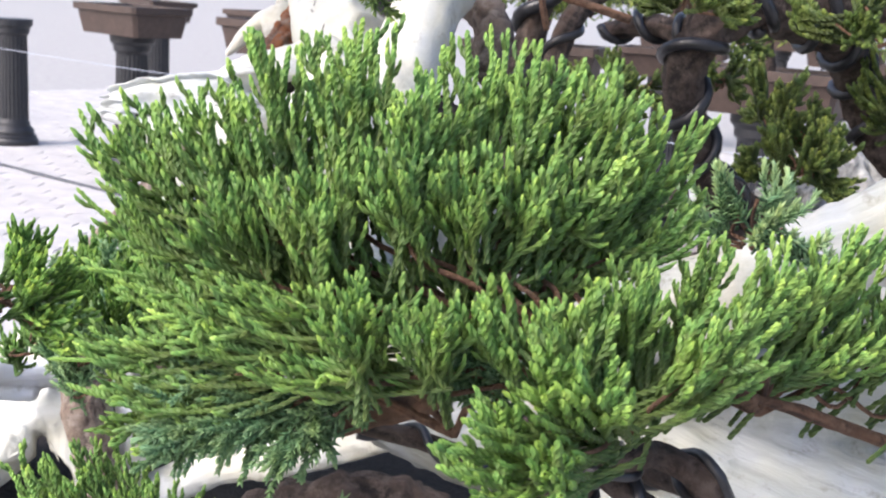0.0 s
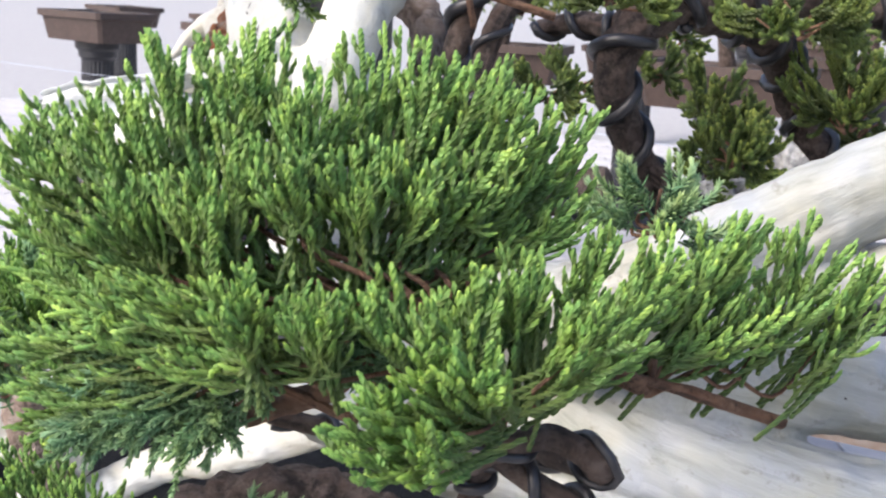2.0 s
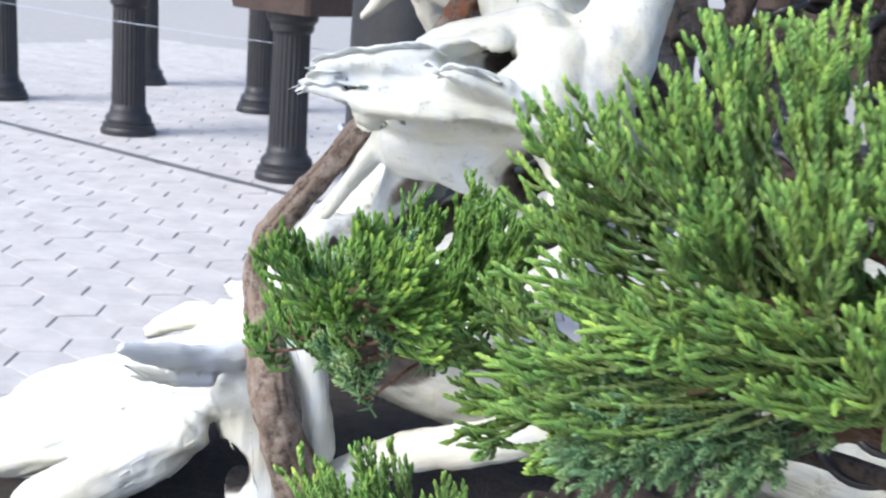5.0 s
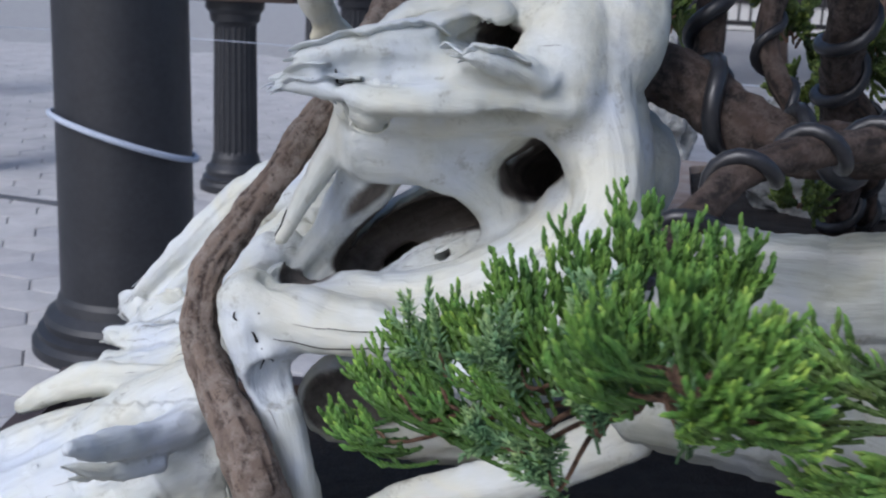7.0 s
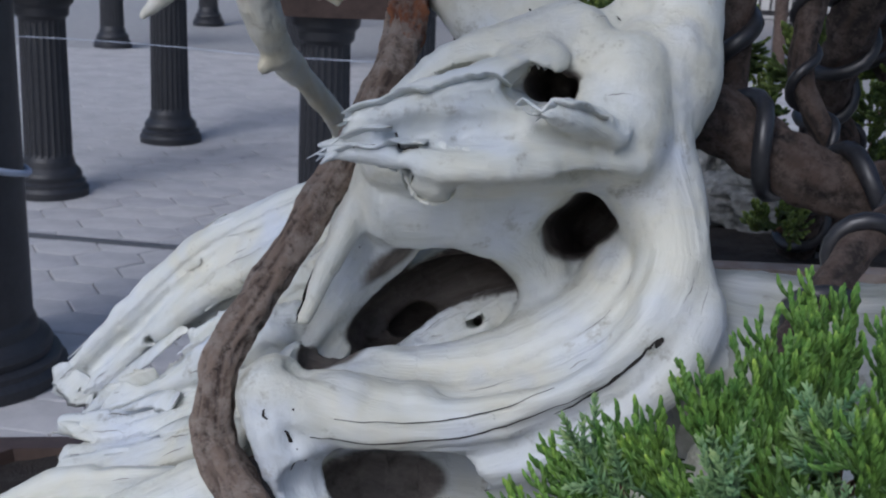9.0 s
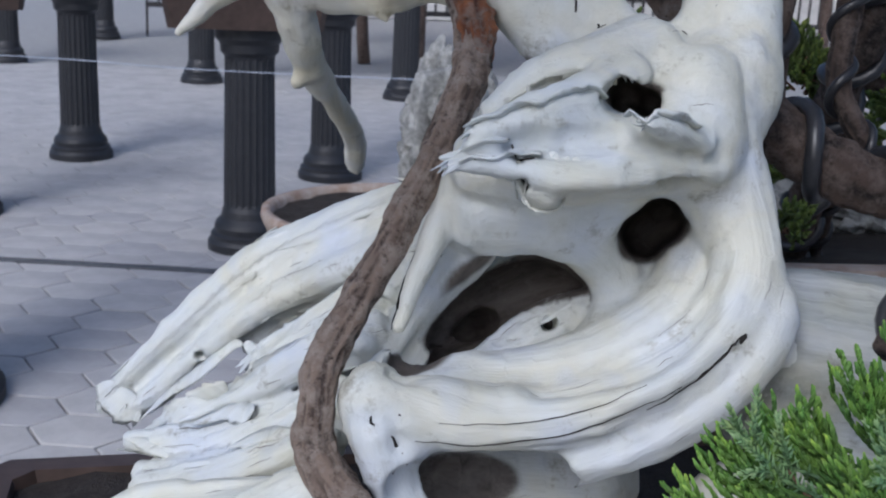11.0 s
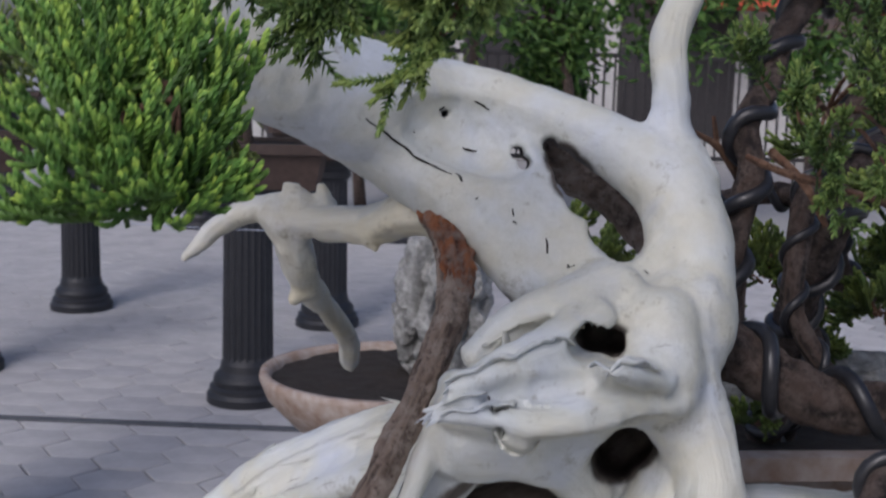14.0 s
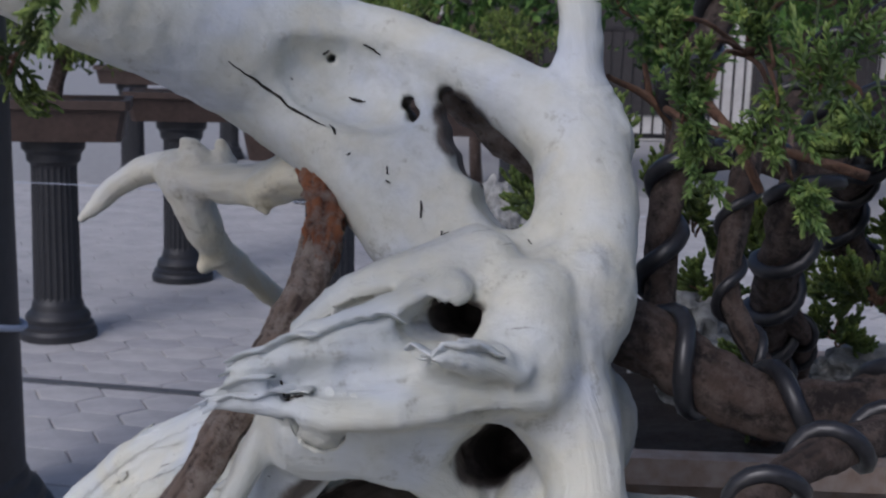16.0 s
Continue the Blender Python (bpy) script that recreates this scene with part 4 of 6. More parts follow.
def lying_limb():
    s = Sculpture((0.14, 0.58, 0.68), (0.95, 1.0, 1.24), 0.0042)
    s.add([(0.18, 0.79, 0.90), (0.32, 0.78, 0.86), (0.48, 0.77, 0.825), (0.64, 0.81, 0.80), (0.85, 0.86, 0.78)], [0.06, 0.065, 0.068, 0.066, 0.06], 0.02)
    s.add([(0.16, 0.79, 0.930), (0.30, 0.75, 0.938), (0.44, 0.72, 0.985), (0.54, 0.705, 1.043), (0.63, 0.74, 1.100), (0.75, 0.80, 1.165), (0.9, 0.88, 1.23)], [0.055, 0.05, 0.042, 0.036, 0.034, 0.032, 0.03], 0.02)
    s.add([(0.17, 0.70, 0.865), (0.25, 0.68, 0.862), (0.33, 0.71, 0.835), (0.42, 0.74, 0.825)], [0.03, 0.035, 0.04, 0.05], 0.02)
    s.add([(0.481, 0.791, 0.917), (0.546, 0.823, 0.921), (0.610, 0.873, 0.909), (0.680, 0.937, 0.895)], [0.035, 0.045, 0.045, 0.045], 0.02)
    s.add([(0.57, 0.69, 1.02), (0.64, 0.72, 1.04), (0.75, 0.77, 1.08)], [0.014, 0.018, 0.022], 0.008)
    s.cut([(0.62, 0.66, 1.055), (0.72, 0.74, 1.095)], [0.010, 0.014], 0.005, dark=0.0)
    s.cut([(0.34, 0.70, 0.855), (0.5, 0.70, 0.83), (0.66, 0.74, 0.81)], [0.006, 0.008, 0.006], 0.008)
    return sculpted("deadwood_limb", s, bonsai, "pale grey weathered dead limb", 0.002, GREY_WOOD)


lying_limb()
branch("root", [(0.184, 0.476, 0.791), (0.223, 0.505, 0.827), (0.265, 0.532, 0.847), (0.308, 0.551, 0.836), (0.354, 0.569, 0.813), (0.392, 0.601, 0.773)], [0.035, 0.032, 0.028, 0.03, 0.034, 0.036], BRANCH_BARK, bonsai, "dark brown fissured root", 0.35, 32, 20)

from mathutils.bvhtree import BVHTree

trunk_skin = BVHTree.FromPolygons([v.co for v in trunk.data.vertices], [p.vertices[:] for p in trunk.data.polygons])


def crack(points, width):
    """A narrow dark split that follows the trunk's skin."""
    line = spline(points, 6)
    line = line + (rng_wood.random(line.shape) - 0.5) * 0.0012
    left, right = [], []
    for i, p in enumerate(line):
        place, normal, _, _ = trunk_skin.find_nearest(Vector(p))
        along = Vector(line[min(i + 1, len(line) - 1)] - line[max(i - 1, 0)]).normalized()
        side = normal.cross(along).normalized() * width * (0.35 + 0.65 * math.sin(math.pi * (i + 0.4) / len(line))) * rng_wood.uniform(0.7, 1.2)
        left.append(place + normal * 0.0009 - side)
        right.append(place + normal * 0.0009 + side)
    n = len(line)
    mids = [(a + b) / 2 + (trunk_skin.find_nearest(a)[1] * 0.0004) for a, b in zip(left, right)]
    f = [[i, i + 1, n + i + 1, n + i] for i in range(n - 1)] + [[n + i, n + i + 1, 2 * n + i + 1, 2 * n + i] for i in range(n - 1)]
    part("crack", mesh_from("crack", np.array(left + mids + right), f, CRACK), trunk, "dark split in the wood")


rng_wood = np.random.default_rng(3)
for points, width in (
    ([(-0.130, 0.922, 1.275), (-0.105, 0.917, 1.256), (-0.077, 0.911, 1.238), (-0.056, 0.898, 1.229)], 0.0011),
    ([(-0.052, 0.898, 1.231), (-0.046, 0.896, 1.220)], 0.0012),
    ([(0.074, 0.836, 1.164), (0.087, 0.833, 1.153), (0.099, 0.820, 1.141)], 0.0008),
    ([(-0.059, 0.936, 1.276), (-0.053, 0.936, 1.280)], 0.0013), ([(-0.031, 0.934, 1.285), (-0.021, 0.932, 1.278)], 0.0011), ([(-0.040, 0.930, 1.254), (-0.029, 0.929, 1.251)], 0.0012),
    ([(-0.086, 0.936, 1.261), (-0.084, 0.936, 1.260)], 0.0008), ([(-0.007, 0.878, 1.194), (-0.005, 0.877, 1.189)], 0.0008), ([(-0.008, 0.877, 1.183), (-0.003, 0.876, 1.179)], 0.0009),
    ([(0.023, 0.862, 1.171), (0.024, 0.860, 1.162)], 0.0010), ([(0.041, 0.847, 1.154), (0.046, 0.846, 1.149)], 0.0009), ([(-0.035, 0.892, 1.200), (-0.031, 0.892, 1.202)], 0.0007),
    ([(-0.143, 0.725, 0.926), (-0.142, 0.724, 0.923)], 0.0010), ([(-0.123, 0.695, 0.911), (-0.122, 0.695, 0.910)], 0.0009),
    ([(0.117, 0.685, 0.967), (0.106, 0.686, 0.958), (0.080, 0.686, 0.936), (0.047, 0.689, 0.915)], 0.0013),
    ([(0.117, 0.685, 0.967), (0.113, 0.685, 0.961)], 0.0024),
    ([(-0.061, 0.664, 1.099), (-0.058, 0.662, 1.092), (-0.049, 0.660, 1.093)], 0.0018), ([(-0.055, 0.674, 1.079), (-0.050, 0.671, 1.072), (-0.043, 0.672, 1.061)], 0.0021),
    ([(-0.088, 0.663, 1.089), (-0.076, 0.664, 1.091)], 0.0011), ([(-0.086, 0.665, 1.100), (-0.080, 0.665, 1.103)], 0.0018),
    ([(-0.108, 0.773, 1.003), (-0.128, 0.753, 0.970), (-0.140, 0.741, 0.952)], 0.0018), ([(-0.154, 0.721, 0.900), (-0.153, 0.716, 0.880)], 0.0024),
    ([(-0.155, 0.885, 0.924), (-0.180, 0.905, 0.893), (-0.202, 0.916, 0.874)], 0.0013), ([(-0.189, 0.846, 0.859), (-0.239, 0.862, 0.835)], 0.0012), ([(-0.248, 0.867, 0.849), (-0.263, 0.864, 0.821)], 0.0018),
):
    crack(points, width)


def hairlines(count):
    """Fine weathering checks that run with the fibres over the whole trunk."""
    co = np.array([v.co for v in trunk.data.vertices])
    chance = trunk_furrow ** 2.6
    picks = rng_wood.choice(len(co), count, p=chance / chance.sum())
    verts, faces = [], []
    for i in picks:
        way = trunk_way[i] * rng_wood.choice((-1, 1))
        if not way.any():
            continue
        p, step = Vector(co[i]), 0.003
        n, width = int(rng_wood.uniform(3, 14)), rng_wood.uniform(0.0002, 0.0005)
        base = len(verts)
        for k in range(n):
            place, normal, index, _ = trunk_skin.find_nearest(p)
            side = normal.cross(Vector(way)).normalized() * width * (1 - abs(2 * k / (n - 1) - 1) * 0.85)
            verts += [place + normal * 0.0005 - side, place + normal * 0.0005 + side]
            p = place + Vector(way) * step + Vector(rng_wood.normal(0, 0.0005, 3))
        faces += [[base + 2 * k, base + 2 * k + 2, base + 2 * k + 3, base + 2 * k + 1] for k in range(n - 1)]
    part("weathering", mesh_from("weathering", np.array(verts), faces, CHECK), trunk, "fine grey weathering checks", "stuff")


hairlines(260)
for points, width in (
    ([(-0.111, 0.688, 0.893), (-0.070, 0.688, 0.889), (-0.022, 0.684, 0.894), (0.024, 0.682, 0.907), (0.070, 0.682, 0.931)], 0.0007),
    ([(-0.095, 0.692, 0.904), (-0.043, 0.686, 0.906), (0.004, 0.688, 0.914), (0.046, 0.688, 0.931)], 0.0004),
    ([(-0.137, 0.709, 0.912), (-0.131, 0.707, 0.887), (-0.128, 0.706, 0.865)], 0.0012), ([(-0.118, 0.697, 0.882), (-0.113, 0.697, 0.864)], 0.001),
):
    crack(points, width)


def splinters(lines, flakes):
    """Thin torn blades of wood: rows of them along broken edges, and loose ones along the fibres of the tail."""
    co = np.array([v.co for v in trunk.data.vertices])
    verts, faces, flow = [], [], []

    def blade(base, way, normal, length, width, sink):
        way = unit_of(way - normal * np.dot(way, normal) * 0.6)
        side = unit_of(np.cross(normal, way))
        first = len(verts)
        bend_up = rng_wood.normal(0.04, 0.06)
        shift = rng_wood.random() * 9
        for k, (s, w) in enumerate(((-0.5, 0.6), (-0.1, 1.0), (0.3, 0.95), (0.7, 0.6), (1.0, 0.22))):
            mid = base + way * length * s + normal * (bend_up * s * s * length - sink) + side * rng_wood.normal(0, 0.12) * width
            half = width * w * rng_wood.uniform(0.75, 1.2)
            for c, (p, q) in enumerate(((1, 0), (0, 0.4), (-1, 0), (0, -0.4))):
                verts.append(mid + side * p * half + normal * q * half)
                flow.append((p * half + shift, q * half, length * s * 0.09))
        for k in range(4):
            for c in range(4):
                a, b = first + 4 * k + c, first + 4 * k + (c + 1) % 4
                faces.append([a, b, b + 4, a + 4])
        faces.append([first + 16, first + 17, first + 18, first + 19])

    for a, b, target, count, length, width in lines:
        a, b = np.array(a), np.array(b)
        for k in range(count):
            spot = a + (b - a) * rng_wood.random() + rng_wood.normal(0, 0.002, 3)
            place, normal, _, _ = trunk_skin.find_nearest(Vector(spot))
            place, normal = np.array(place), np.array(normal)
            way = unit_of(unit_of(np.array(target) - place) + rng_wood.normal(0, 0.18, 3))
            blade(place, way, normal, length * rng_wood.uniform(0.5, 1.2), width * rng_wood.uniform(0.6, 1.3), width * 0.3)
    chance = np.where(trunk_furrow > 1.5, trunk_furrow, 0.0)
    for i in rng_wood.choice(len(co), flakes, p=chance / chance.sum()):
        place, normal, _, _ = trunk_skin.find_nearest(Vector(co[i]))
        way = trunk_way[i] if trunk_way[i][0] < 0 else -trunk_way[i]
        if way.any():
            blade(np.array(place), unit_of(way + rng_wood.normal(0, 0.08, 3)), np.array(normal), rng_wood.uniform(0.008, 0.026), rng_wood.uniform(0.0016, 0.0042), 0.0006)
    me = mesh_from("torn_wood", np.array(verts), faces, DEADWOOD, False, sure=np.ones(len(verts)), inner=np.zeros(len(verts)))
    me.attributes.new("flow", "FLOAT_VECTOR", "POINT").data.foreach_set("vector", np.array(flow, np.float32).ravel())
    part("torn_wood", me, trunk, "torn white splinters of wood", "stuff")


def unit_of(v):
    return v / (np.linalg.norm(v) + 1e-12)


splinters([
    # tip and crests of the lip
    ((-0.092, 0.664, 1.094), (-0.090, 0.664, 1.087), (-0.109, 0.657, 1.087), 16, 0.017, 0.0040),
    ((-0.085, 0.665, 1.106), (-0.069, 0.675, 1.112), (-0.107, 0.654, 1.099), 18, 0.017, 0.0038),
    ((-0.069, 0.701, 1.111), (-0.032, 0.748, 1.124), (-0.086, 0.701, 1.094), 14, 0.018, 0.0038),
    ((-0.074, 0.665, 1.089), (-0.009, 0.675, 1.082), (-0.053, 0.667, 1.054), 16, 0.009, 0.0042),
    # torn hole under the lip
    ((-0.057, 0.676, 1.073), (-0.028, 0.675, 1.067), (-0.041, 0.669, 1.049), 22, 0.012, 0.0036),
    # spikes round the star-shaped hole
    ((0.021, 0.748, 1.129), (0.047, 0.741, 1.127), (0.032, 0.732, 1.116), 4, 0.007, 0.0028),
    ((0.014, 0.673, 1.118), (0.043, 0.690, 1.109), (-0.007, 0.663, 1.122), 9, 0.010, 0.0028),
    # ends of the tail and of the feet
    ((-0.359, 0.998, 0.807), (-0.323, 0.985, 0.787), (-0.380, 1.009, 0.746), 14, 0.020, 0.0035),
    ((-0.228, 0.920, 0.868), (-0.196, 0.894, 0.877), (-0.253, 0.929, 0.839), 6, 0.014, 0.0030),
    ((-0.305, 0.893, 0.816), (-0.267, 0.878, 0.830), (-0.338, 0.894, 0.786), 9, 0.018, 0.0036),
    ((-0.318, 0.874, 0.810), (-0.262, 0.841, 0.816), (-0.346, 0.876, 0.795), 9, 0.018, 0.0036),
    ((-0.239, 0.856, 0.853), (-0.198, 0.838, 0.863), (-0.253, 0.851, 0.821), 7, 0.016, 0.0034),
], 260)


def torn_edge(points, inner, thick=0.0022, deep=0.016, jag=0.0035, proud=0.0):
    """A thin broken rim of wood: a jagged front along the points, growing thicker toward a point inside the wood.
    proud: how far it stands out of the trunk's skin; 0 leaves it where the points are."""
    line = spline(points, 30)
    length = np.r_[0, np.cumsum(np.linalg.norm(np.diff(line, axis=0), axis=1))]
    s = np.arange(0, length[-1], 0.0013)
    line = np.stack([np.interp(s, length, line[:, k]) for k in range(3)], 1)
    if proud:
        hits = [trunk_skin.find_nearest(Vector(p)) for p in line]
        line = np.array([h[0] + h[1] * proud for h in hits])
        for k in range(3):
            line[:, k] = np.convolve(np.pad(line[:, k], 3, "edge"), np.ones(7) / 7, "valid")
    inward = np.array(inner) - line
    inward /= np.linalg.norm(inward, axis=1)[:, None]
    along = np.gradient(line, axis=0)
    normal = np.cross(along, inward)
    normal /= np.linalg.norm(normal, axis=1)[:, None] + 1e-12
    seed = rng_wood.random() * 50
    wave = rough_noise(np.stack([s * 130 + seed, s * 0, s * 0], 1), 3) - 0.35 + (rng_wood.random(len(s)) - 0.5) * 0.10
    lift = (rough_noise(np.stack([s * 90, s * 0 + seed, s * 0], 1), 2) - 0.5) * 0.0035
    fat = thick * (0.6 + 0.8 * rough_noise(np.stack([s * 60, s * 0, s * 0 + seed], 1), 2))
    fade = np.sin(np.pi * np.clip((np.arange(len(s)) + 0.5) / len(s), 0, 1)) ** 0.4
    front = line - inward * (wave * jag * 2 * fade)[:, None] + normal * lift[:, None]
    rows = [front]
    for depth, width in ((0.12, 0.55), (0.5, 1.0), (1.0, 1.2), (1.0, -1.2), (0.5, -1.0), (0.12, -0.55)):
        rows.append(line + inward * deep * depth * fade[:, None] + normal * (lift * (1 - depth) + fat * width * fade)[:, None])
    n, m = len(s), len(rows)
    verts = np.stack(rows, 1).reshape(-1, 3)
    faces = [[i * m + k, i * m + (k + 1) % m, (i + 1) * m + (k + 1) % m, (i + 1) * m + k] for i in range(n - 1) for k in range(m)]
    me = mesh_from("torn_edge", verts, faces, DEADWOOD, True, sure=np.ones(len(verts)), inner=np.zeros(len(verts)))
    across = np.stack([np.repeat(s, m), np.repeat(s, m) + seed, np.zeros(n * m)], 1)
    me.attributes.new("flow", "FLOAT_VECTOR", "POINT").data.foreach_set("vector", across.astype(np.float32).ravel())
    part("torn_edge", me, trunk, "jagged broken rim of bleached wood")


for points, inner, thick, deep, jag, proud in (
    # crests of the lip, from the upper to the lower one
    ([(-0.079, 0.694, 1.109), (-0.069, 0.702, 1.116), (-0.056, 0.717, 1.123), (-0.038, 0.735, 1.130), (-0.012, 0.752, 1.134)], (0.001, 0.819, 1.098), 0.0022, 0.022, 0.0030, 0.006),
    ([(-0.088, 0.662, 1.106), (-0.077, 0.663, 1.112), (-0.066, 0.668, 1.117), (-0.045, 0.678, 1.118), (-0.022, 0.693, 1.122), (0.004, 0.714, 1.126)], (0.005, 0.787, 1.103), 0.0024, 0.022, 0.0032, 0.006),
    ([(-0.094, 0.658, 1.097), (-0.084, 0.658, 1.102), (-0.071, 0.663, 1.105)], (-0.027, 0.728, 1.090), 0.0018, 0.018, 0.0040, 0.006),
    ([(-0.098, 0.657, 1.089), (-0.089, 0.656, 1.092), (-0.068, 0.658, 1.094), (-0.056, 0.660, 1.091), (-0.044, 0.660, 1.092)], (0.002, 0.771, 1.078), 0.0028, 0.024, 0.0045, 0.005),
    ([(-0.060, 0.668, 1.082), (-0.056, 0.667, 1.071), (-0.045, 0.668, 1.058), (-0.031, 0.670, 1.057), (-0.028, 0.671, 1.070)], (-0.029, 0.713, 1.070), 0.0016, 0.012, 0.0045, 0.002),
    ([(0.010, 0.664, 1.120), (0.020, 0.667, 1.120), (0.036, 0.678, 1.116), (0.062, 0.700, 1.101)], (0.073, 0.768, 1.089), 0.0024, 0.018, 0.0035, 0.006),
    # end and lower side of the tail
    ([(-0.364, 1.001, 0.810), (-0.361, 0.995, 0.792), (-0.343, 0.984, 0.783), (-0.325, 0.975, 0.784)], (-0.289, 0.995, 0.860), 0.0020, 0.030, 0.0050, 0.0),
    ([(-0.325, 0.970, 0.786), (-0.299, 0.964, 0.810), (-0.271, 0.953, 0.832), (-0.243, 0.947, 0.858), (-0.231, 0.942, 0.870)], (-0.237, 0.982, 0.895), 0.0020, 0.020, 0.0030, 0.0),
    ([(-0.231, 0.937, 0.872), (-0.223, 0.927, 0.859), (-0.207, 0.915, 0.867), (-0.191, 0.894, 0.884), (-0.172, 0.885, 0.904)], (-0.179, 0.925, 0.932), 0.0020, 0.020, 0.0050, 0.0),
    # broken feet
    ([(-0.310, 0.879, 0.818), (-0.292, 0.874, 0.837), (-0.272, 0.869, 0.855), (-0.243, 0.856, 0.871)], (-0.225, 0.860, 0.841), 0.0020, 0.022, 0.0055, 0.0),
    ([(-0.271, 0.843, 0.838), (-0.248, 0.835, 0.847), (-0.228, 0.825, 0.848), (-0.219, 0.821, 0.861)], (-0.216, 0.854, 0.868), 0.0020, 0.020, 0.0055, 0.0),
    ([(-0.323, 0.861, 0.820), (-0.307, 0.851, 0.815), (-0.285, 0.835, 0.814), (-0.253, 0.819, 0.822)], (-0.253, 0.865, 0.835), 0.0020, 0.022, 0.0050, 0.0),
    ([(-0.240, 0.804, 0.836), (-0.214, 0.790, 0.847), (-0.189, 0.777, 0.862)], (-0.199, 0.826, 0.858), 0.0020, 0.018, 0.0050, 0.0),
):
    torn_edge(points, inner, thick, deep, jag, proud)


# ---- foliage: cords of scale leaves and prickly young needles ----
rng = np.random.default_rng(7)


class Foliage:
    """Gathers many small pieces into one skin."""

    def __init__(self):
        self.verts, self.faces, self.age, self.count = [], [], [], 0

    def cord(self, line, radius, age0, age1):
        """A cord of overlapping scale leaves along a line of points: six-sided, every second corner of a ring proud, closing to a blunt point."""
        n = len(line)
        tang, u, w = frames_along(line)
        a = np.arange(6) * np.pi / 3
        ring = np.cos(a)[None, :, None] * u[:, None] + np.sin(a)[None, :, None] * w[:, None]
        t = np.linspace(0, 1, n)
        r = radius * (0.82 + 0.22 * np.sin(np.pi * np.clip(t * 0.9, 0, 1)))
        r[-3:] *= (1.0, 0.85, 0.4)
        proud = 1 + 0.30 * np.where((np.arange(6)[None] + np.arange(n)[:, None]) % 2 == 0, 1, -0.6)
        v = line[:, None] + ring * (r[:, None] * proud)[:, :, None]
        k = np.arange(6)
        i = np.arange(n - 1)[:, None] * 6 + self.count
        self.faces.append(np.stack([i + k, i + (k + 1) % 6, i + 6 + (k + 1) % 6, i + 6 + k], -1).reshape(-1, 4))
        self.verts.append(v.reshape(-1, 3))
        # Root-to-tip age, plus relief shade in the colour: sunken corners darker, proud ones lighter.
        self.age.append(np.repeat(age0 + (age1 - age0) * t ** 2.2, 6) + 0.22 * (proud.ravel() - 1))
        self.count += n * 6

    def needles(self, at, way, side, length, width, age):
        """Pointed four-sided needles, one for each row."""
        n = len(at)
        across = np.cross(way, side)
        corner = np.stack([side, across * 0.6, -side, -across * 0.6], 1) * np.reshape(width, (-1, 1, 1))
        reach = way * np.reshape(length, (-1, 1))
        v = np.concatenate([at[:, None] + corner * 0.6, (at + reach * 0.45)[:, None] + corner, (at + reach)[:, None]], 1)
        one = np.array([[k, (k + 1) % 4, 4 + (k + 1) % 4, 4 + k] for k in range(4)] + [[4 + k, 4 + (k + 1) % 4, 8, 8] for k in range(4)])
        self.faces.append((one[None] + (np.arange(n) * 9)[:, None, None] + self.count).reshape(-1, 4))
        self.verts.append(v.reshape(-1, 3))
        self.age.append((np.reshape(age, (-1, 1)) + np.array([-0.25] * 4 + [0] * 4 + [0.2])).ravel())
        self.count += 9 * n

    def mesh(self, name, mat):
        verts, faces = np.vstack(self.verts), np.vstack(self.faces)
        me = bpy.data.meshes.new(name)
        thin = faces[:, 2] == faces[:, 3]
        sizes = np.where(thin, 3, 4)
        starts = np.r_[0, np.cumsum(sizes)[:-1]]
        loops = faces[np.arange(4)[None] < sizes[:, None]]
        me.vertices.add(len(verts))
        me.vertices.foreach_set("co", verts.astype(np.float32).ravel())
        me.loops.add(len(loops))
        me.loops.foreach_set("vertex_index", loops.astype(np.int32))
        me.polygons.add(len(faces))
        me.polygons.foreach_set("loop_start", starts.astype(np.int32))
        me.polygons.foreach_set("use_smooth", np.zeros(len(faces), bool))
        me.attributes.new("age", "FLOAT", "POINT").data.foreach_set("value", np.concatenate(self.age).astype(np.float32))
        me.materials.append(mat)
        me.update(calc_edges=True)
        me.validate()
        return me


def unit(v):
    return v / (np.linalg.norm(v) + 1e-12)


def bend(a, b, c, n):
    t = np.linspace(0, 1, n)[:, None]
    return (1 - t) ** 2 * a + 2 * t * (1 - t) * b + t**2 * c


STEP = 0.0020


def cord_spray(fol, start, tip, rise, radius=0.00135, twigs=5, fresh=1.0, step=STEP, bow=0.5):
    """A main cord that leaves flat and bows to its tip, with short blunt side cords in pairs that crowd toward the tip."""
    length = np.linalg.norm(tip - start)
    n = max(6, int(length / step))
    line = bend(start, tip - rise * length * bow, tip, n)
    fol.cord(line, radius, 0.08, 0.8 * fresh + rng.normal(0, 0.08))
    tang, u, w = frames_along(line)
    turn = rng.uniform(0, np.pi)
    for k in range(twigs):
        at = min(int(n * (0.22 + 0.72 * (k + rng.uniform(0, 0.8)) / twigs)), n - 2)
        turn += np.pi + rng.normal(0, 0.45)
        side = np.cos(turn) * u[at] + np.sin(turn) * w[at]
        way = unit(tang[at] * 0.75 + side * rng.uniform(0.6, 1.05) + np.array([0, 0, 0.15]))
        size = rng.uniform(0.007, 0.024) * (1.25 - 0.75 * at / n)
        lift = unit(tang[at] + np.array([0, 0, 0.5]))
        middle = line[at] + way * size * 0.55
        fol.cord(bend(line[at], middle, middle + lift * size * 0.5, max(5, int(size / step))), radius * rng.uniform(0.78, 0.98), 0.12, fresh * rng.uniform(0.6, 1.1))


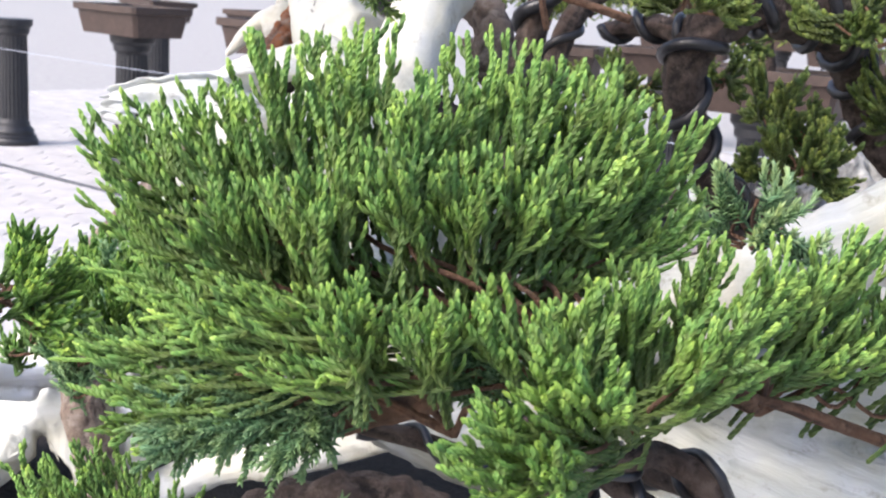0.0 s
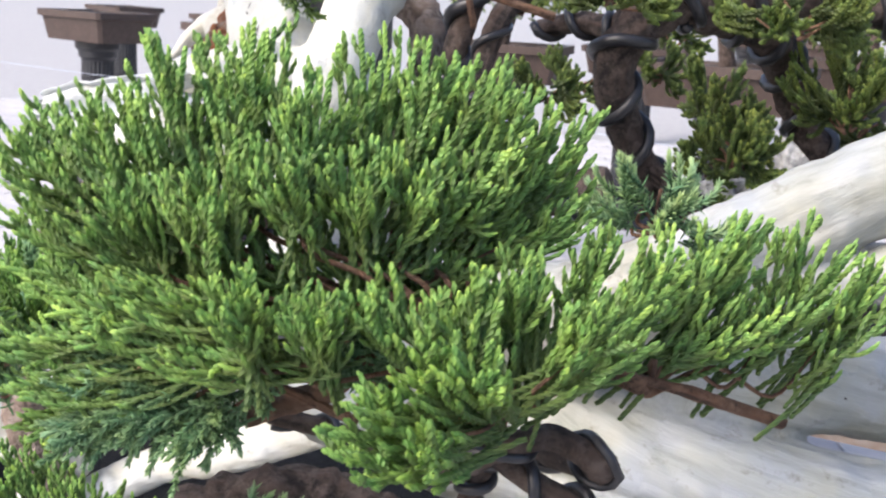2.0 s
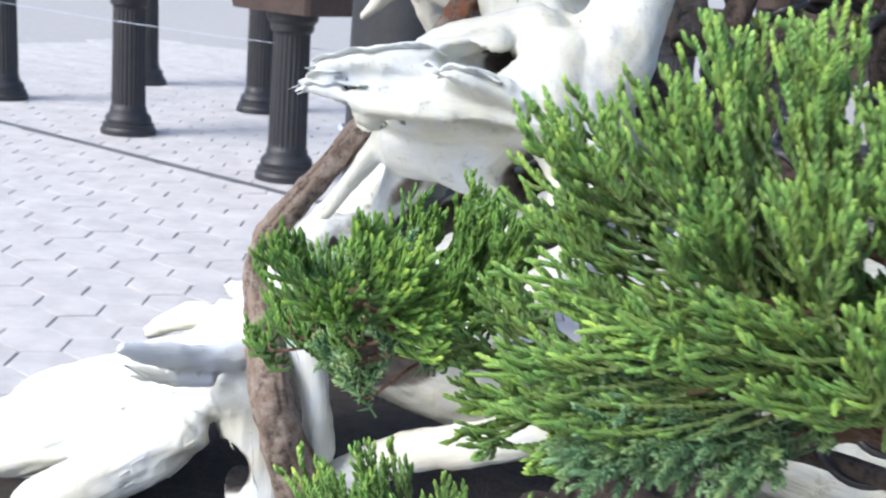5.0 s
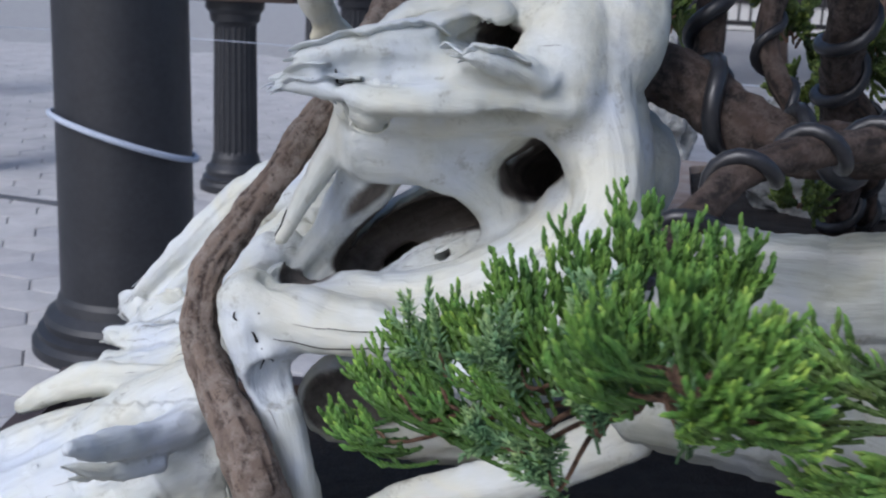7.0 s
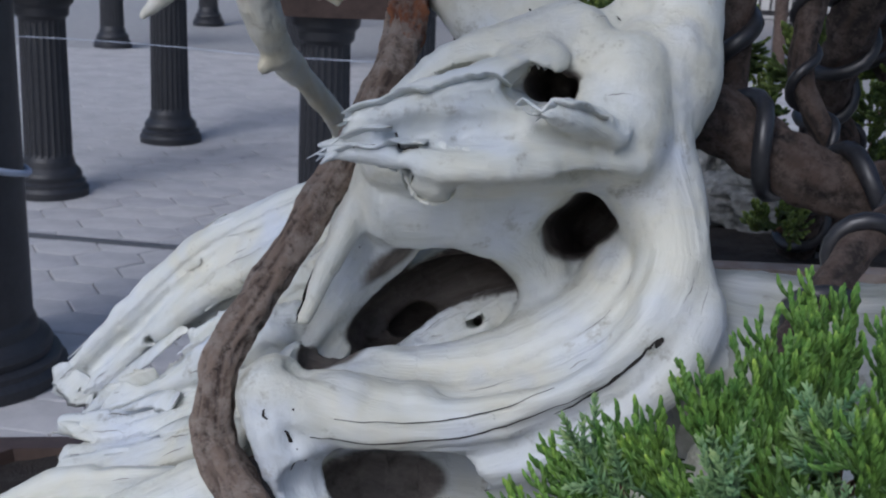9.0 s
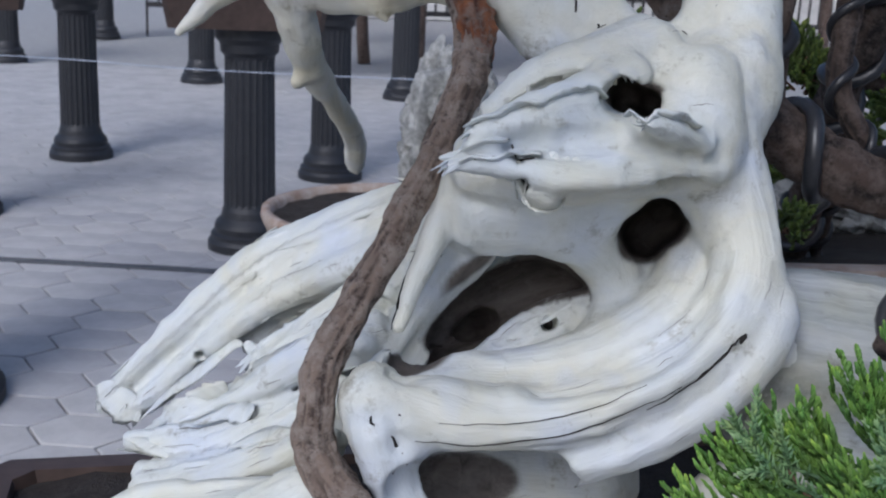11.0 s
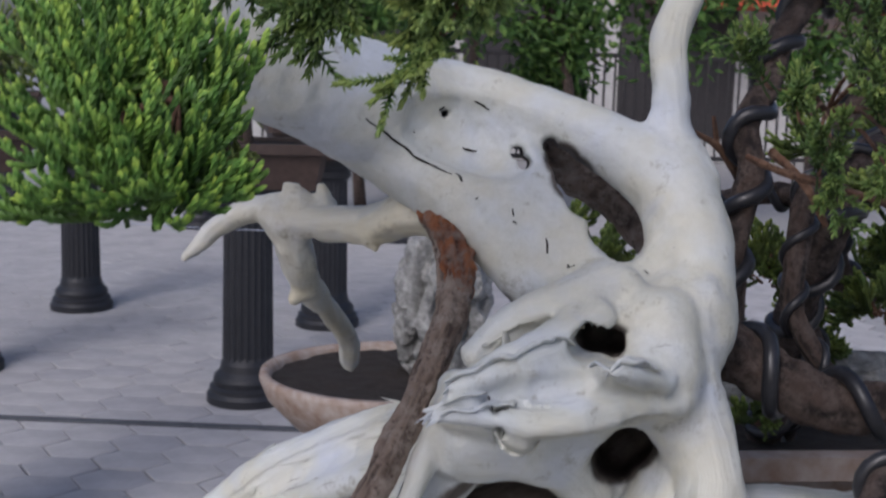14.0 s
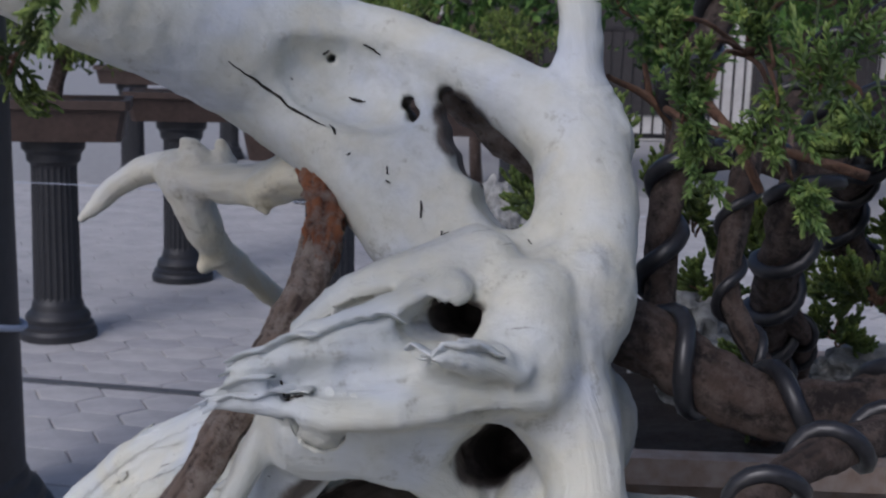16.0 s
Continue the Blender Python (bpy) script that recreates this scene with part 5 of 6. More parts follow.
def needle_spray(fol, start, tip, rise, size=0.009, fresh=0.7, step=0.0022, sides=0, width=0.0011):
    """A shoot clothed in pointed needles, three at each joint; sides: how many side shoots it bears."""
    length = np.linalg.norm(tip - start)
    line = bend(start, tip - rise * length * 0.4, tip, max(5, int(length / step)))
    fol.cord(line, 0.0009, 0.0, 0.3)
    tang, u, w = frames_along(line)
    n = len(line)
    i = np.repeat(np.arange(n // 6, n), 3)
    t = i / (n - 1)
    a = np.tile(np.arange(3) * 2.094, len(i) // 3) + i * 1.05 + rng.normal(0, 0.2, len(i))
    side = np.cos(a)[:, None] * u[i] + np.sin(a)[:, None] * w[i]
    lean = (0.75 - 0.45 * t)[:, None]
    way = tang[i] * (1 - lean) + side * lean + rng.normal(0, 0.08, (len(i), 3))
    way /= np.linalg.norm(way, axis=1)[:, None]
    flat = np.cross(way, tang[i]) + 1e-6
    flat /= np.linalg.norm(flat, axis=1)[:, None]
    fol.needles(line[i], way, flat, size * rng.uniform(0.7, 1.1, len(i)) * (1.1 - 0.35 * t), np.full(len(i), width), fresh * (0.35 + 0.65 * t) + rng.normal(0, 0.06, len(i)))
    for k in range(sides):
        at = int(n * rng.uniform(0.2, 0.75))
        turn = rng.uniform(0, 2 * np.pi)
        way = unit(tang[at] * 0.8 + np.cos(turn) * u[at] * 0.8 + np.sin(turn) * w[at] * 0.8 + np.array([0, 0, 0.15]))
        needle_spray(fol, line[at], line[at] + way * length * rng.uniform(0.3, 0.55), way, size * 0.85, fresh, step, 0, width)


def pad(name, middle, axes, count, mat, label, kind="cord", low=-0.25, inner=0.35, fresh=1.0, lift=0.8, face=0.0, radius=0.00135, size=0.009, twigs=5, reach=0.09, parent=None, step=STEP, sides=0, width=0.0011):
    """A domed tuft: clumps of shoots start inside and bow outward and upward to the dome's uneven skin.
    axes: half widths along x, y and z. low: how far below the middle shoots still start to hang (-1 to 1). face: turn about z."""
    fol = Foliage()
    middle, axes = np.array(middle), np.array(axes)
    c, s = np.cos(face), np.sin(face)
    spin = np.array([[c, -s, 0], [s, c, 0], [0, 0, 1]])
    stems = []
    clumps = max(5, count // 9)
    for k in range(count):
        if k % max(1, count // clumps) == 0:
            z = low + (1 - low) * min((k + 0.5) / count, 1) ** 0.9
            a = k / max(1, count // clumps) * 2.39996 + rng.normal(0, 0.25)
            core = np.array([np.cos(a) * np.sqrt(max(0, 1 - z * z)), np.sin(a) * np.sqrt(max(0, 1 - z * z)), z])
            grown, young = rng.uniform(0.82, 1.08), rng.uniform(0.82, 1.08)
        out = unit(core + rng.normal(0, 0.17, 3))
        z = out[2]
        out = out / (np.abs(out) ** 2.6).sum() ** (1 / 2.6)
        swell = 0.88 + 0.24 * lattice((out[None] * 2.3 + middle * 9))[0]
        tip = middle + spin @ (out * axes * swell * grown * rng.uniform(0.78, 1.05))
        root = middle + spin @ (core * axes * np.array([inner, inner, 0.15]) + np.array([0, 0, -0.12 * axes[2]])) + rng.normal(0, 0.006, 3)
        far = reach if kind == "cord" else reach * 0.5
        if np.linalg.norm(tip - root) > far:
            root = tip - unit(tip - root + (rng.normal(0, 0.012, 3) if kind != "cord" else 0)) * far * rng.uniform(0.75, 1.0)
        if kind == "cord":
            hang = 0.0 if z > 0.1 else 0.4
            rise = unit(spin @ out * (1 - 0.72 * max(0, lift) + hang) + np.array([0, 0, lift * (1 - hang)]) + rng.normal(0, 0.2, 3))
            cord_spray(fol, root, tip, rise, radius, twigs, fresh * young * rng.uniform(0.85, 1.05), step)
        else:
            rise = unit(spin @ out * (1 - lift * 0.6) + np.array([0, 0, lift]) + rng.normal(0, 0.26, 3))
            needle_spray(fol, root, tip, rise, size, fresh * rng.uniform(0.75, 1.1), 0.0022, sides, width)
        if k % 5 == 0:
            stems.append((middle + spin @ (out * axes * 0.12) + np.array([0, 0, -0.3 * axes[2]]), root))
    ob = part(name, fol.mesh(name, mat), parent or bonsai, label)
    pieces = [tube([a, (a + b) / 2 + rng.normal(0, 0.003, 3), b], [0.0019, 0.0015, 0.0012], 6, 4, 0.2) for a, b in stems]
    v, f, g = joined(*pieces)
    part("twig_tuft", mesh_from("twig_tuft", v, f, TWIG, grain=g), ob, "thin red-brown twigs", "stuff")
    return ob


def grow(name, hub, rows, mat, label, kind="cord", lift=0.7, radius=0.0015, twigs=7, fresh=0.9, size=0.008, width=0.0012, sides=2, step=0.0020, more=1.0):
    """A pad of several tufts. Each row: where its twig ends, the middle of its crown of tips, the crown's half widths and how many shoots it bears.
    The shoots leave along the twig and bow outward and upward to their tips."""
    fol, pieces = Foliage(), []
    for base, crown, spread, count in rows:
        base, crown, spread = np.array(base), np.array(crown), np.array(spread)
        axis = crown - base
        young = rng.uniform(0.88, 1.08)
        pieces.append(tube([np.array(hub), (np.array(hub) + base) / 2 + rng.normal(0, 0.004, 3) + np.array([0, 0, 0.012]), base, base + axis * 0.45], [0.0022, 0.0016, 0.0012, 0.0008], 7, 5, 0.25))
        for k in range(int(count * more)):
            out = unit(rng.normal(0, 1, 3) + 0.25 * unit(axis))
            tip = crown + out * spread * 1.18 * rng.uniform(0.15, 1.0) ** 0.55
            root = base + axis * rng.uniform(-0.35, 0.5) + rng.normal(0, 0.28, 3) * spread
            rise = unit(unit(axis) * 0.45 + out * 0.45 + np.array([0, 0, lift]) + rng.normal(0, 0.15, 3))
            if kind == "cord":
                cord_spray(fol, root, tip, rise, radius * rng.uniform(0.85, 1.1), twigs, fresh * young * rng.uniform(0.85, 1.1), STEP, rng.uniform(0.3, 0.55))
            else:
                needle_spray(fol, root, tip, rise, size, fresh * young * rng.uniform(0.75, 1.1), step, sides, width)
    ob = part(name, fol.mesh(name, mat), bonsai, label)
    v, f, g = joined(*pieces)
    part("twig_tuft", mesh_from("twig_tuft", v, f, TWIG, grain=g), ob, "thin red-brown twigs", "stuff")
    return ob


TURN = radians(27)
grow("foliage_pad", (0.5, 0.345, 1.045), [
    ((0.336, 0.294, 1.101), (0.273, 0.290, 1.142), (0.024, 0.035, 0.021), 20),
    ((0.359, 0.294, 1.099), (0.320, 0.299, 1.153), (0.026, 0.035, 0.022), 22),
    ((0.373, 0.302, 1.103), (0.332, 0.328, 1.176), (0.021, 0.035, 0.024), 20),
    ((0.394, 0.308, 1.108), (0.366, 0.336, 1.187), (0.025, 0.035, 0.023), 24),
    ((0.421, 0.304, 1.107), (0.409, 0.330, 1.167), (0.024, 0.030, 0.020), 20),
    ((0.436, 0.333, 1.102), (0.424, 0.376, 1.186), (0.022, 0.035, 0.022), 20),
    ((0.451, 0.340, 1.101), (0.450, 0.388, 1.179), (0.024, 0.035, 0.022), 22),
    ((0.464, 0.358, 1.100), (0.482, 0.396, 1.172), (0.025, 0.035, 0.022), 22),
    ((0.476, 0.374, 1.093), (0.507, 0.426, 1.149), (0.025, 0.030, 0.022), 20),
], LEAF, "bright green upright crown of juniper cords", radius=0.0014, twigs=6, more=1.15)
# Low fresh puts the shade inside the dome into these cords' colour.
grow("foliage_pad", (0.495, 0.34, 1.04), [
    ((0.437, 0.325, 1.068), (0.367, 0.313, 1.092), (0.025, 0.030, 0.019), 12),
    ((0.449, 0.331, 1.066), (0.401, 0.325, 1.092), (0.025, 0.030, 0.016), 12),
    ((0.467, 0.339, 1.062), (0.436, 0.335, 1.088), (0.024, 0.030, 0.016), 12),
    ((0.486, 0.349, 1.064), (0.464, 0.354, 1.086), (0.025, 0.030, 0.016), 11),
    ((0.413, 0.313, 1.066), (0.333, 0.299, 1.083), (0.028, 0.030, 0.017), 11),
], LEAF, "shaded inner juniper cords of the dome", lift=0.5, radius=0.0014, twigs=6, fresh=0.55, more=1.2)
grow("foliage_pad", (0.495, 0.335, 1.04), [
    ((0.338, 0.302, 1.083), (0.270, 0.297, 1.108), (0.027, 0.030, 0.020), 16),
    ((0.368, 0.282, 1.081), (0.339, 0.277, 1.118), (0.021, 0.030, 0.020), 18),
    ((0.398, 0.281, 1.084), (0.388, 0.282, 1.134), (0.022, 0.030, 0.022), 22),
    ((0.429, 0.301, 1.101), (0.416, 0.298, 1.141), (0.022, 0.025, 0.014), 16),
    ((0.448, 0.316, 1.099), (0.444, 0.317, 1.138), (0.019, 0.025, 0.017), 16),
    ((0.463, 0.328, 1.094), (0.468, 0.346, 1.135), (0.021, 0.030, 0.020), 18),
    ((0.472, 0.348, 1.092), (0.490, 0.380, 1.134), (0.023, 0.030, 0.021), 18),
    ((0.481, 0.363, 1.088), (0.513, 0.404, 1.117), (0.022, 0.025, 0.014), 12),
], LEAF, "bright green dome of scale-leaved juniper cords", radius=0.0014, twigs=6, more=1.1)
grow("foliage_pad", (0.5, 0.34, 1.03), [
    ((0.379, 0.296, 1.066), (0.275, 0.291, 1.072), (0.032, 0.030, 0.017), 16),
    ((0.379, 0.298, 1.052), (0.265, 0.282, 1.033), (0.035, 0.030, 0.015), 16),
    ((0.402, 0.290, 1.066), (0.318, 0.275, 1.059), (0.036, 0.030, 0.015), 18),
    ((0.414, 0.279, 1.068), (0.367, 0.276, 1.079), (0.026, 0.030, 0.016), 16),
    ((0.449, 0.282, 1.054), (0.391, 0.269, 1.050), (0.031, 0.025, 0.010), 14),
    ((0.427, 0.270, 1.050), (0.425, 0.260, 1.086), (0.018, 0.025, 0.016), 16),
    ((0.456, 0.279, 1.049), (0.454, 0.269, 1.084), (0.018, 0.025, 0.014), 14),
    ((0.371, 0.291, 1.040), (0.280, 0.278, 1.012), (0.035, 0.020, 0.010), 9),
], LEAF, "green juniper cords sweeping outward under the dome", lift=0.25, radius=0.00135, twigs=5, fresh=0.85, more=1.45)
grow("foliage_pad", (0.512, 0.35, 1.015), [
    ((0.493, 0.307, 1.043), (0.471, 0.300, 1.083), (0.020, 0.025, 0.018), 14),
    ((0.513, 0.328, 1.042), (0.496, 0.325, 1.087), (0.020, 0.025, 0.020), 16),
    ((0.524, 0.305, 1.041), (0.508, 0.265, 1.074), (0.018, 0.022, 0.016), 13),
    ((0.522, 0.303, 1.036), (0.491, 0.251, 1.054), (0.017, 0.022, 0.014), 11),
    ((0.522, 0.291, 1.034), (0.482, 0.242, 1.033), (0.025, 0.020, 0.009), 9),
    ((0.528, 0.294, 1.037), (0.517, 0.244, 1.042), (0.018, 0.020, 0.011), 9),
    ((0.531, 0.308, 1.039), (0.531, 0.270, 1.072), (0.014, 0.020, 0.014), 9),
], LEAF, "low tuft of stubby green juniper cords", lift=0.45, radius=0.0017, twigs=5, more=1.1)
grow("foliage_pad", (0.570, 0.400, 1.030), [
    ((0.521, 0.343, 1.039), (0.517, 0.354, 1.093), (0.021, 0.030, 0.018), 18),
    ((0.528, 0.353, 1.043), (0.539, 0.383, 1.094), (0.023, 0.030, 0.023), 20),
    ((0.537, 0.324, 1.046), (0.570, 0.327, 1.085), (0.026, 0.025, 0.014), 14),
    ((0.547, 0.364, 1.047), (0.574, 0.401, 1.097), (0.024, 0.030, 0.024), 20),
    ((0.568, 0.401, 1.041), (0.596, 0.437, 1.105), (0.025, 0.030, 0.024), 20),
    ((0.573, 0.404, 1.039), (0.608, 0.423, 1.070), (0.030, 0.030, 0.016), 16),
    ((0.602, 0.433, 1.031), (0.631, 0.475, 1.093), (0.026, 0.030, 0.025), 18),
    ((0.622, 0.453, 1.024), (0.659, 0.496, 1.075), (0.032, 0.030, 0.023), 18),
], LEAF, "bright green juniper tuft with long reaching cords", lift=0.6, radius=0.0014, twigs=6, more=1.15)
pad("foliage_pad", (0.523, 0.558, 1.093), (0.050, 0.04, 0.045), 45, NEEDLE, "pale green prickly juvenile juniper tuft", "needle", face=TURN, fresh=1.1)
pad("foliage_pad", (0.369, 0.305, 0.920), (0.075, 0.06, 0.035), 60, NEEDLE, "low grey-green prickly juniper tuft", "needle", face=TURN, low=-0.1)
pad("foliage_pad", (0.159, 0.308, 1.037), (0.050, 0.045, 0.040), 70, DIMMED_LEAF, "yellow-green juniper tuft before the trunk", low=-0.3)
grow("foliage_pad", (0.235, 0.4, 0.8), [
    ((0.149, 0.401, 0.829), (0.089, 0.399, 0.873), (0.032, 0.030, 0.022), 14),
    ((0.157, 0.417, 0.829), (0.111, 0.429, 0.878), (0.031, 0.030, 0.020), 12),
    ((0.195, 0.402, 0.830), (0.173, 0.403, 0.877), (0.031, 0.030, 0.023), 12),
    ((0.251, 0.366, 0.850), (0.242, 0.353, 0.902), (0.028, 0.030, 0.021), 14),
    ((0.279, 0.359, 0.854), (0.283, 0.351, 0.900), (0.024, 0.030, 0.017), 10),
], LEAF, "low yellow-green juniper tuft at the trunk's foot", lift=0.8, radius=0.0015, fresh=0.9, more=1.4)
grow("foliage_pad", (0.3, 0.37, 1.0), [
    ((0.250, 0.361, 1.000), (0.179, 0.370, 0.998), (0.025, 0.020, 0.018), 12),
    ((0.273, 0.348, 0.994), (0.224, 0.342, 0.981), (0.027, 0.020, 0.015), 12),
    ((0.264, 0.352, 0.984), (0.218, 0.334, 0.961), (0.020, 0.015, 0.012), 7),
    ((0.271, 0.363, 1.011), (0.213, 0.373, 1.029), (0.024, 0.020, 0.021), 12),
    ((0.300, 0.326, 0.992), (0.270, 0.318, 0.974), (0.022, 0.020, 0.014), 10),
], LEAF, "spreading juniper cords between the two pads", lift=0.2, radius=0.0014, twigs=5, fresh=0.85, more=1.2)
grow("foliage_pad", (0.15, 0.48, 0.955), [
    ((0.032, 0.434, 0.940), (-0.011, 0.471, 0.932), (0.013, 0.012, 0.013), 8),
    ((0.043, 0.442, 0.949), (-0.001, 0.480, 0.962), (0.012, 0.012, 0.012), 8),
    ((0.058, 0.441, 0.957), (0.024, 0.481, 0.979), (0.019, 0.015, 0.016), 13),
    ((0.082, 0.445, 0.969), (0.053, 0.483, 0.996), (0.020, 0.015, 0.017), 14),
    ((0.102, 0.439, 0.979), (0.081, 0.465, 1.020), (0.021, 0.025, 0.019), 14),
    ((0.118, 0.447, 0.986), (0.111, 0.476, 1.033), (0.021, 0.025, 0.022), 14),
    ((0.139, 0.457, 0.998), (0.142, 0.498, 1.052), (0.020, 0.025, 0.023), 14),
    ((0.161, 0.443, 1.002), (0.167, 0.467, 1.048), (0.020, 0.025, 0.020), 14),
    ((0.099, 0.418, 0.963), (0.070, 0.443, 0.983), (0.020, 0.015, 0.016), 13),
    ((0.119, 0.422, 0.971), (0.105, 0.442, 1.007), (0.022, 0.018, 0.017), 13),
    ((0.144, 0.411, 0.984), (0.138, 0.418, 1.027), (0.022, 0.025, 0.019), 13),
    ((0.182, 0.433, 0.997), (0.192, 0.447, 1.045), (0.021, 0.025, 0.021), 14),
    ((0.173, 0.397, 0.985), (0.178, 0.398, 1.024), (0.022, 0.025, 0.019), 12),
    ((0.086, 0.428, 0.945), (0.039, 0.460, 0.956), (0.020, 0.015, 0.014), 10),
], DIMMED_LEAF, "dense green juniper pad before the trunk", radius=0.0013, twigs=6, fresh=0.8, more=1.5)
grow("foliage_pad", (0.15, 0.48, 0.95), [
    ((0.091, 0.423, 0.945), (0.067, 0.440, 0.953), (0.016, 0.012, 0.012), 7),
    ((0.129, 0.410, 0.964), (0.119, 0.417, 0.990), (0.017, 0.015, 0.015), 8),
    ((0.128, 0.429, 0.994), (0.122, 0.433, 1.028), (0.015, 0.020, 0.015), 6),
    ((0.167, 0.384, 0.975), (0.165, 0.382, 1.004), (0.016, 0.020, 0.014), 7),
    ((0.112, 0.415, 0.931), (0.098, 0.424, 0.948), (0.015, 0.012, 0.012), 6),
    ((0.095, 0.423, 0.980), (0.078, 0.429, 1.004), (0.016, 0.020, 0.013), 5),
    ((0.055, 0.449, 0.968), (0.027, 0.485, 0.991), (0.014, 0.020, 0.012), 4),
], NEEDLE, "blue-green prickly young juniper shoots", kind="needle", lift=0.3, fresh=0.8, size=0.008, sides=3, step=0.0028, more=1.3)
grow("foliage_pad", (0.44, 0.33, 1.01), [
    ((0.377, 0.302, 1.024), (0.338, 0.292, 0.997), (0.031, 0.020, 0.017), 12),
    ((0.349, 0.304, 1.020), (0.298, 0.288, 0.989), (0.023, 0.020, 0.017), 9),
    ((0.366, 0.298, 1.034), (0.305, 0.292, 1.014), (0.026, 0.020, 0.014), 9),
    ((0.389, 0.305, 1.017), (0.367, 0.300, 0.993), (0.022, 0.020, 0.017), 8),
    ((0.407, 0.306, 1.030), (0.386, 0.310, 1.018), (0.017, 0.015, 0.011), 5),
    ((0.470, 0.311, 1.037), (0.462, 0.306, 1.058), (0.018, 0.020, 0.015), 8),
], NEEDLE, "grey-green prickly juvenile juniper tuft", kind="needle", lift=0.1, fresh=0.75, size=0.007, sides=3, step=0.0026, more=1.5)
grow("foliage_pad", (0.23, 0.8, 1.29), [
    ((0.130, 0.679, 1.310), (0.104, 0.676, 1.343), (0.024, 0.030, 0.020), 9),
    ((0.151, 0.674, 1.287), (0.137, 0.670, 1.324), (0.024, 0.030, 0.020), 9),
    ((0.158, 0.658, 1.254), (0.158, 0.643, 1.286), (0.025, 0.030, 0.020), 10),
    ((0.168, 0.658, 1.258), (0.155, 0.635, 1.237), (0.020, 0.025, 0.023), 8),
    ((0.205, 0.659, 1.285), (0.193, 0.646, 1.322), (0.026, 0.030, 0.023), 10),
    ((0.200, 0.638, 1.277), (0.199, 0.614, 1.251), (0.025, 0.030, 0.025), 10),
    ((0.229, 0.656, 1.273), (0.226, 0.640, 1.304), (0.026, 0.030, 0.026), 9),
    ((0.202, 0.676, 1.325), (0.187, 0.673, 1.365), (0.030, 0.030, 0.020), 9),
    ((0.239, 0.672, 1.319), (0.234, 0.669, 1.359), (0.030, 0.030, 0.024), 9),
    ((0.240, 0.635, 1.278), (0.246, 0.613, 1.265), (0.025, 0.030, 0.029), 9),
    ((0.207, 0.632, 1.239), (0.212, 0.606, 1.207), (0.016, 0.020, 0.022), 6),
], DARK_NEEDLE, "dark green prickly juniper sprays on wired branches", kind="needle", lift=0.15, fresh=0.75, size=0.010, width=0.0014, sides=3, step=0.0040, more=0.55)
grow("foliage_pad", (-0.26, 0.5, 1.3), [
    ((-0.275, 0.501, 1.274), (-0.291, 0.511, 1.332), (0.030, 0.030, 0.030), 16),
    ((-0.254, 0.504, 1.280), (-0.256, 0.518, 1.336), (0.027, 0.030, 0.025), 16),
    ((-0.250, 0.509, 1.279), (-0.227, 0.523, 1.323), (0.022, 0.030, 0.025), 12),
    ((-0.263, 0.477, 1.259), (-0.279, 0.473, 1.288), (0.028, 0.030, 0.020), 14),
    ((-0.254, 0.486, 1.260), (-0.239, 0.488, 1.287), (0.026, 0.030, 0.019), 13),
    ((-0.260, 0.475, 1.254), (-0.264, 0.456, 1.259), (0.028, 0.030, 0.015), 12),
    ((-0.291, 0.501, 1.266), (-0.323, 0.510, 1.300), (0.030, 0.030, 0.032), 12),
    ((-0.288, 0.489, 1.254), (-0.320, 0.483, 1.257), (0.029, 0.030, 0.021), 10),
    ((-0.252, 0.485, 1.258), (-0.225, 0.483, 1.264), (0.019, 0.020, 0.011), 7),
    ((-0.279, 0.525, 1.300), (-0.298, 0.558, 1.364), (0.035, 0.030, 0.026), 14),
    ((-0.254, 0.523, 1.300), (-0.258, 0.574, 1.366), (0.033, 0.030, 0.027), 14),
    ((-0.293, 0.515, 1.286), (-0.335, 0.558, 1.340), (0.029, 0.030, 0.032), 12),
    ((-0.261, 0.498, 1.267), (-0.266, 0.515, 1.309), (0.030, 0.030, 0.022), 14),
], DIMMED_LEAF, "dense dark and yellow-green juniper pad", lift=0.6, radius=0.0017, twigs=6, fresh=1.15, more=1.3)
grow("foliage_pad", (-0.08, 0.64, 1.42), [
    ((-0.157, 0.615, 1.383), (-0.185, 0.603, 1.347), (0.035, 0.030, 0.022), 10),
    ((-0.164, 0.603, 1.367), (-0.200, 0.592, 1.328), (0.025, 0.025, 0.016), 7),
    ((-0.145, 0.617, 1.403), (-0.170, 0.605, 1.373), (0.035, 0.030, 0.019), 9),
    ((-0.202, 0.622, 1.395), (-0.230, 0.610, 1.362), (0.029, 0.030, 0.019), 7),
    ((-0.078, 0.630, 1.410), (-0.073, 0.615, 1.380), (0.033, 0.030, 0.016), 7),
], DARK_NEEDLE, "overhanging dark prickly juniper sprays", kind="needle", lift=-0.05, fresh=0.7, size=0.012, width=0.0014, sides=2, step=0.0036, more=0.8)
grow("foliage_pad", (-0.08, 0.64, 1.42), [
    ((-0.109, 0.567, 1.370), (-0.128, 0.555, 1.345), (0.027, 0.030, 0.018), 9),
    ((-0.103, 0.579, 1.386), (-0.094, 0.563, 1.355), (0.024, 0.025, 0.015), 7),
    ((-0.119, 0.572, 1.400), (-0.134, 0.559, 1.369), (0.024, 0.030, 0.018), 7),
], DARK_NEEDLE, "overhanging bright green juniper tuft", kind="needle", lift=0.35, fresh=1.15, size=0.010, width=0.0015, sides=3, step=0.0034)
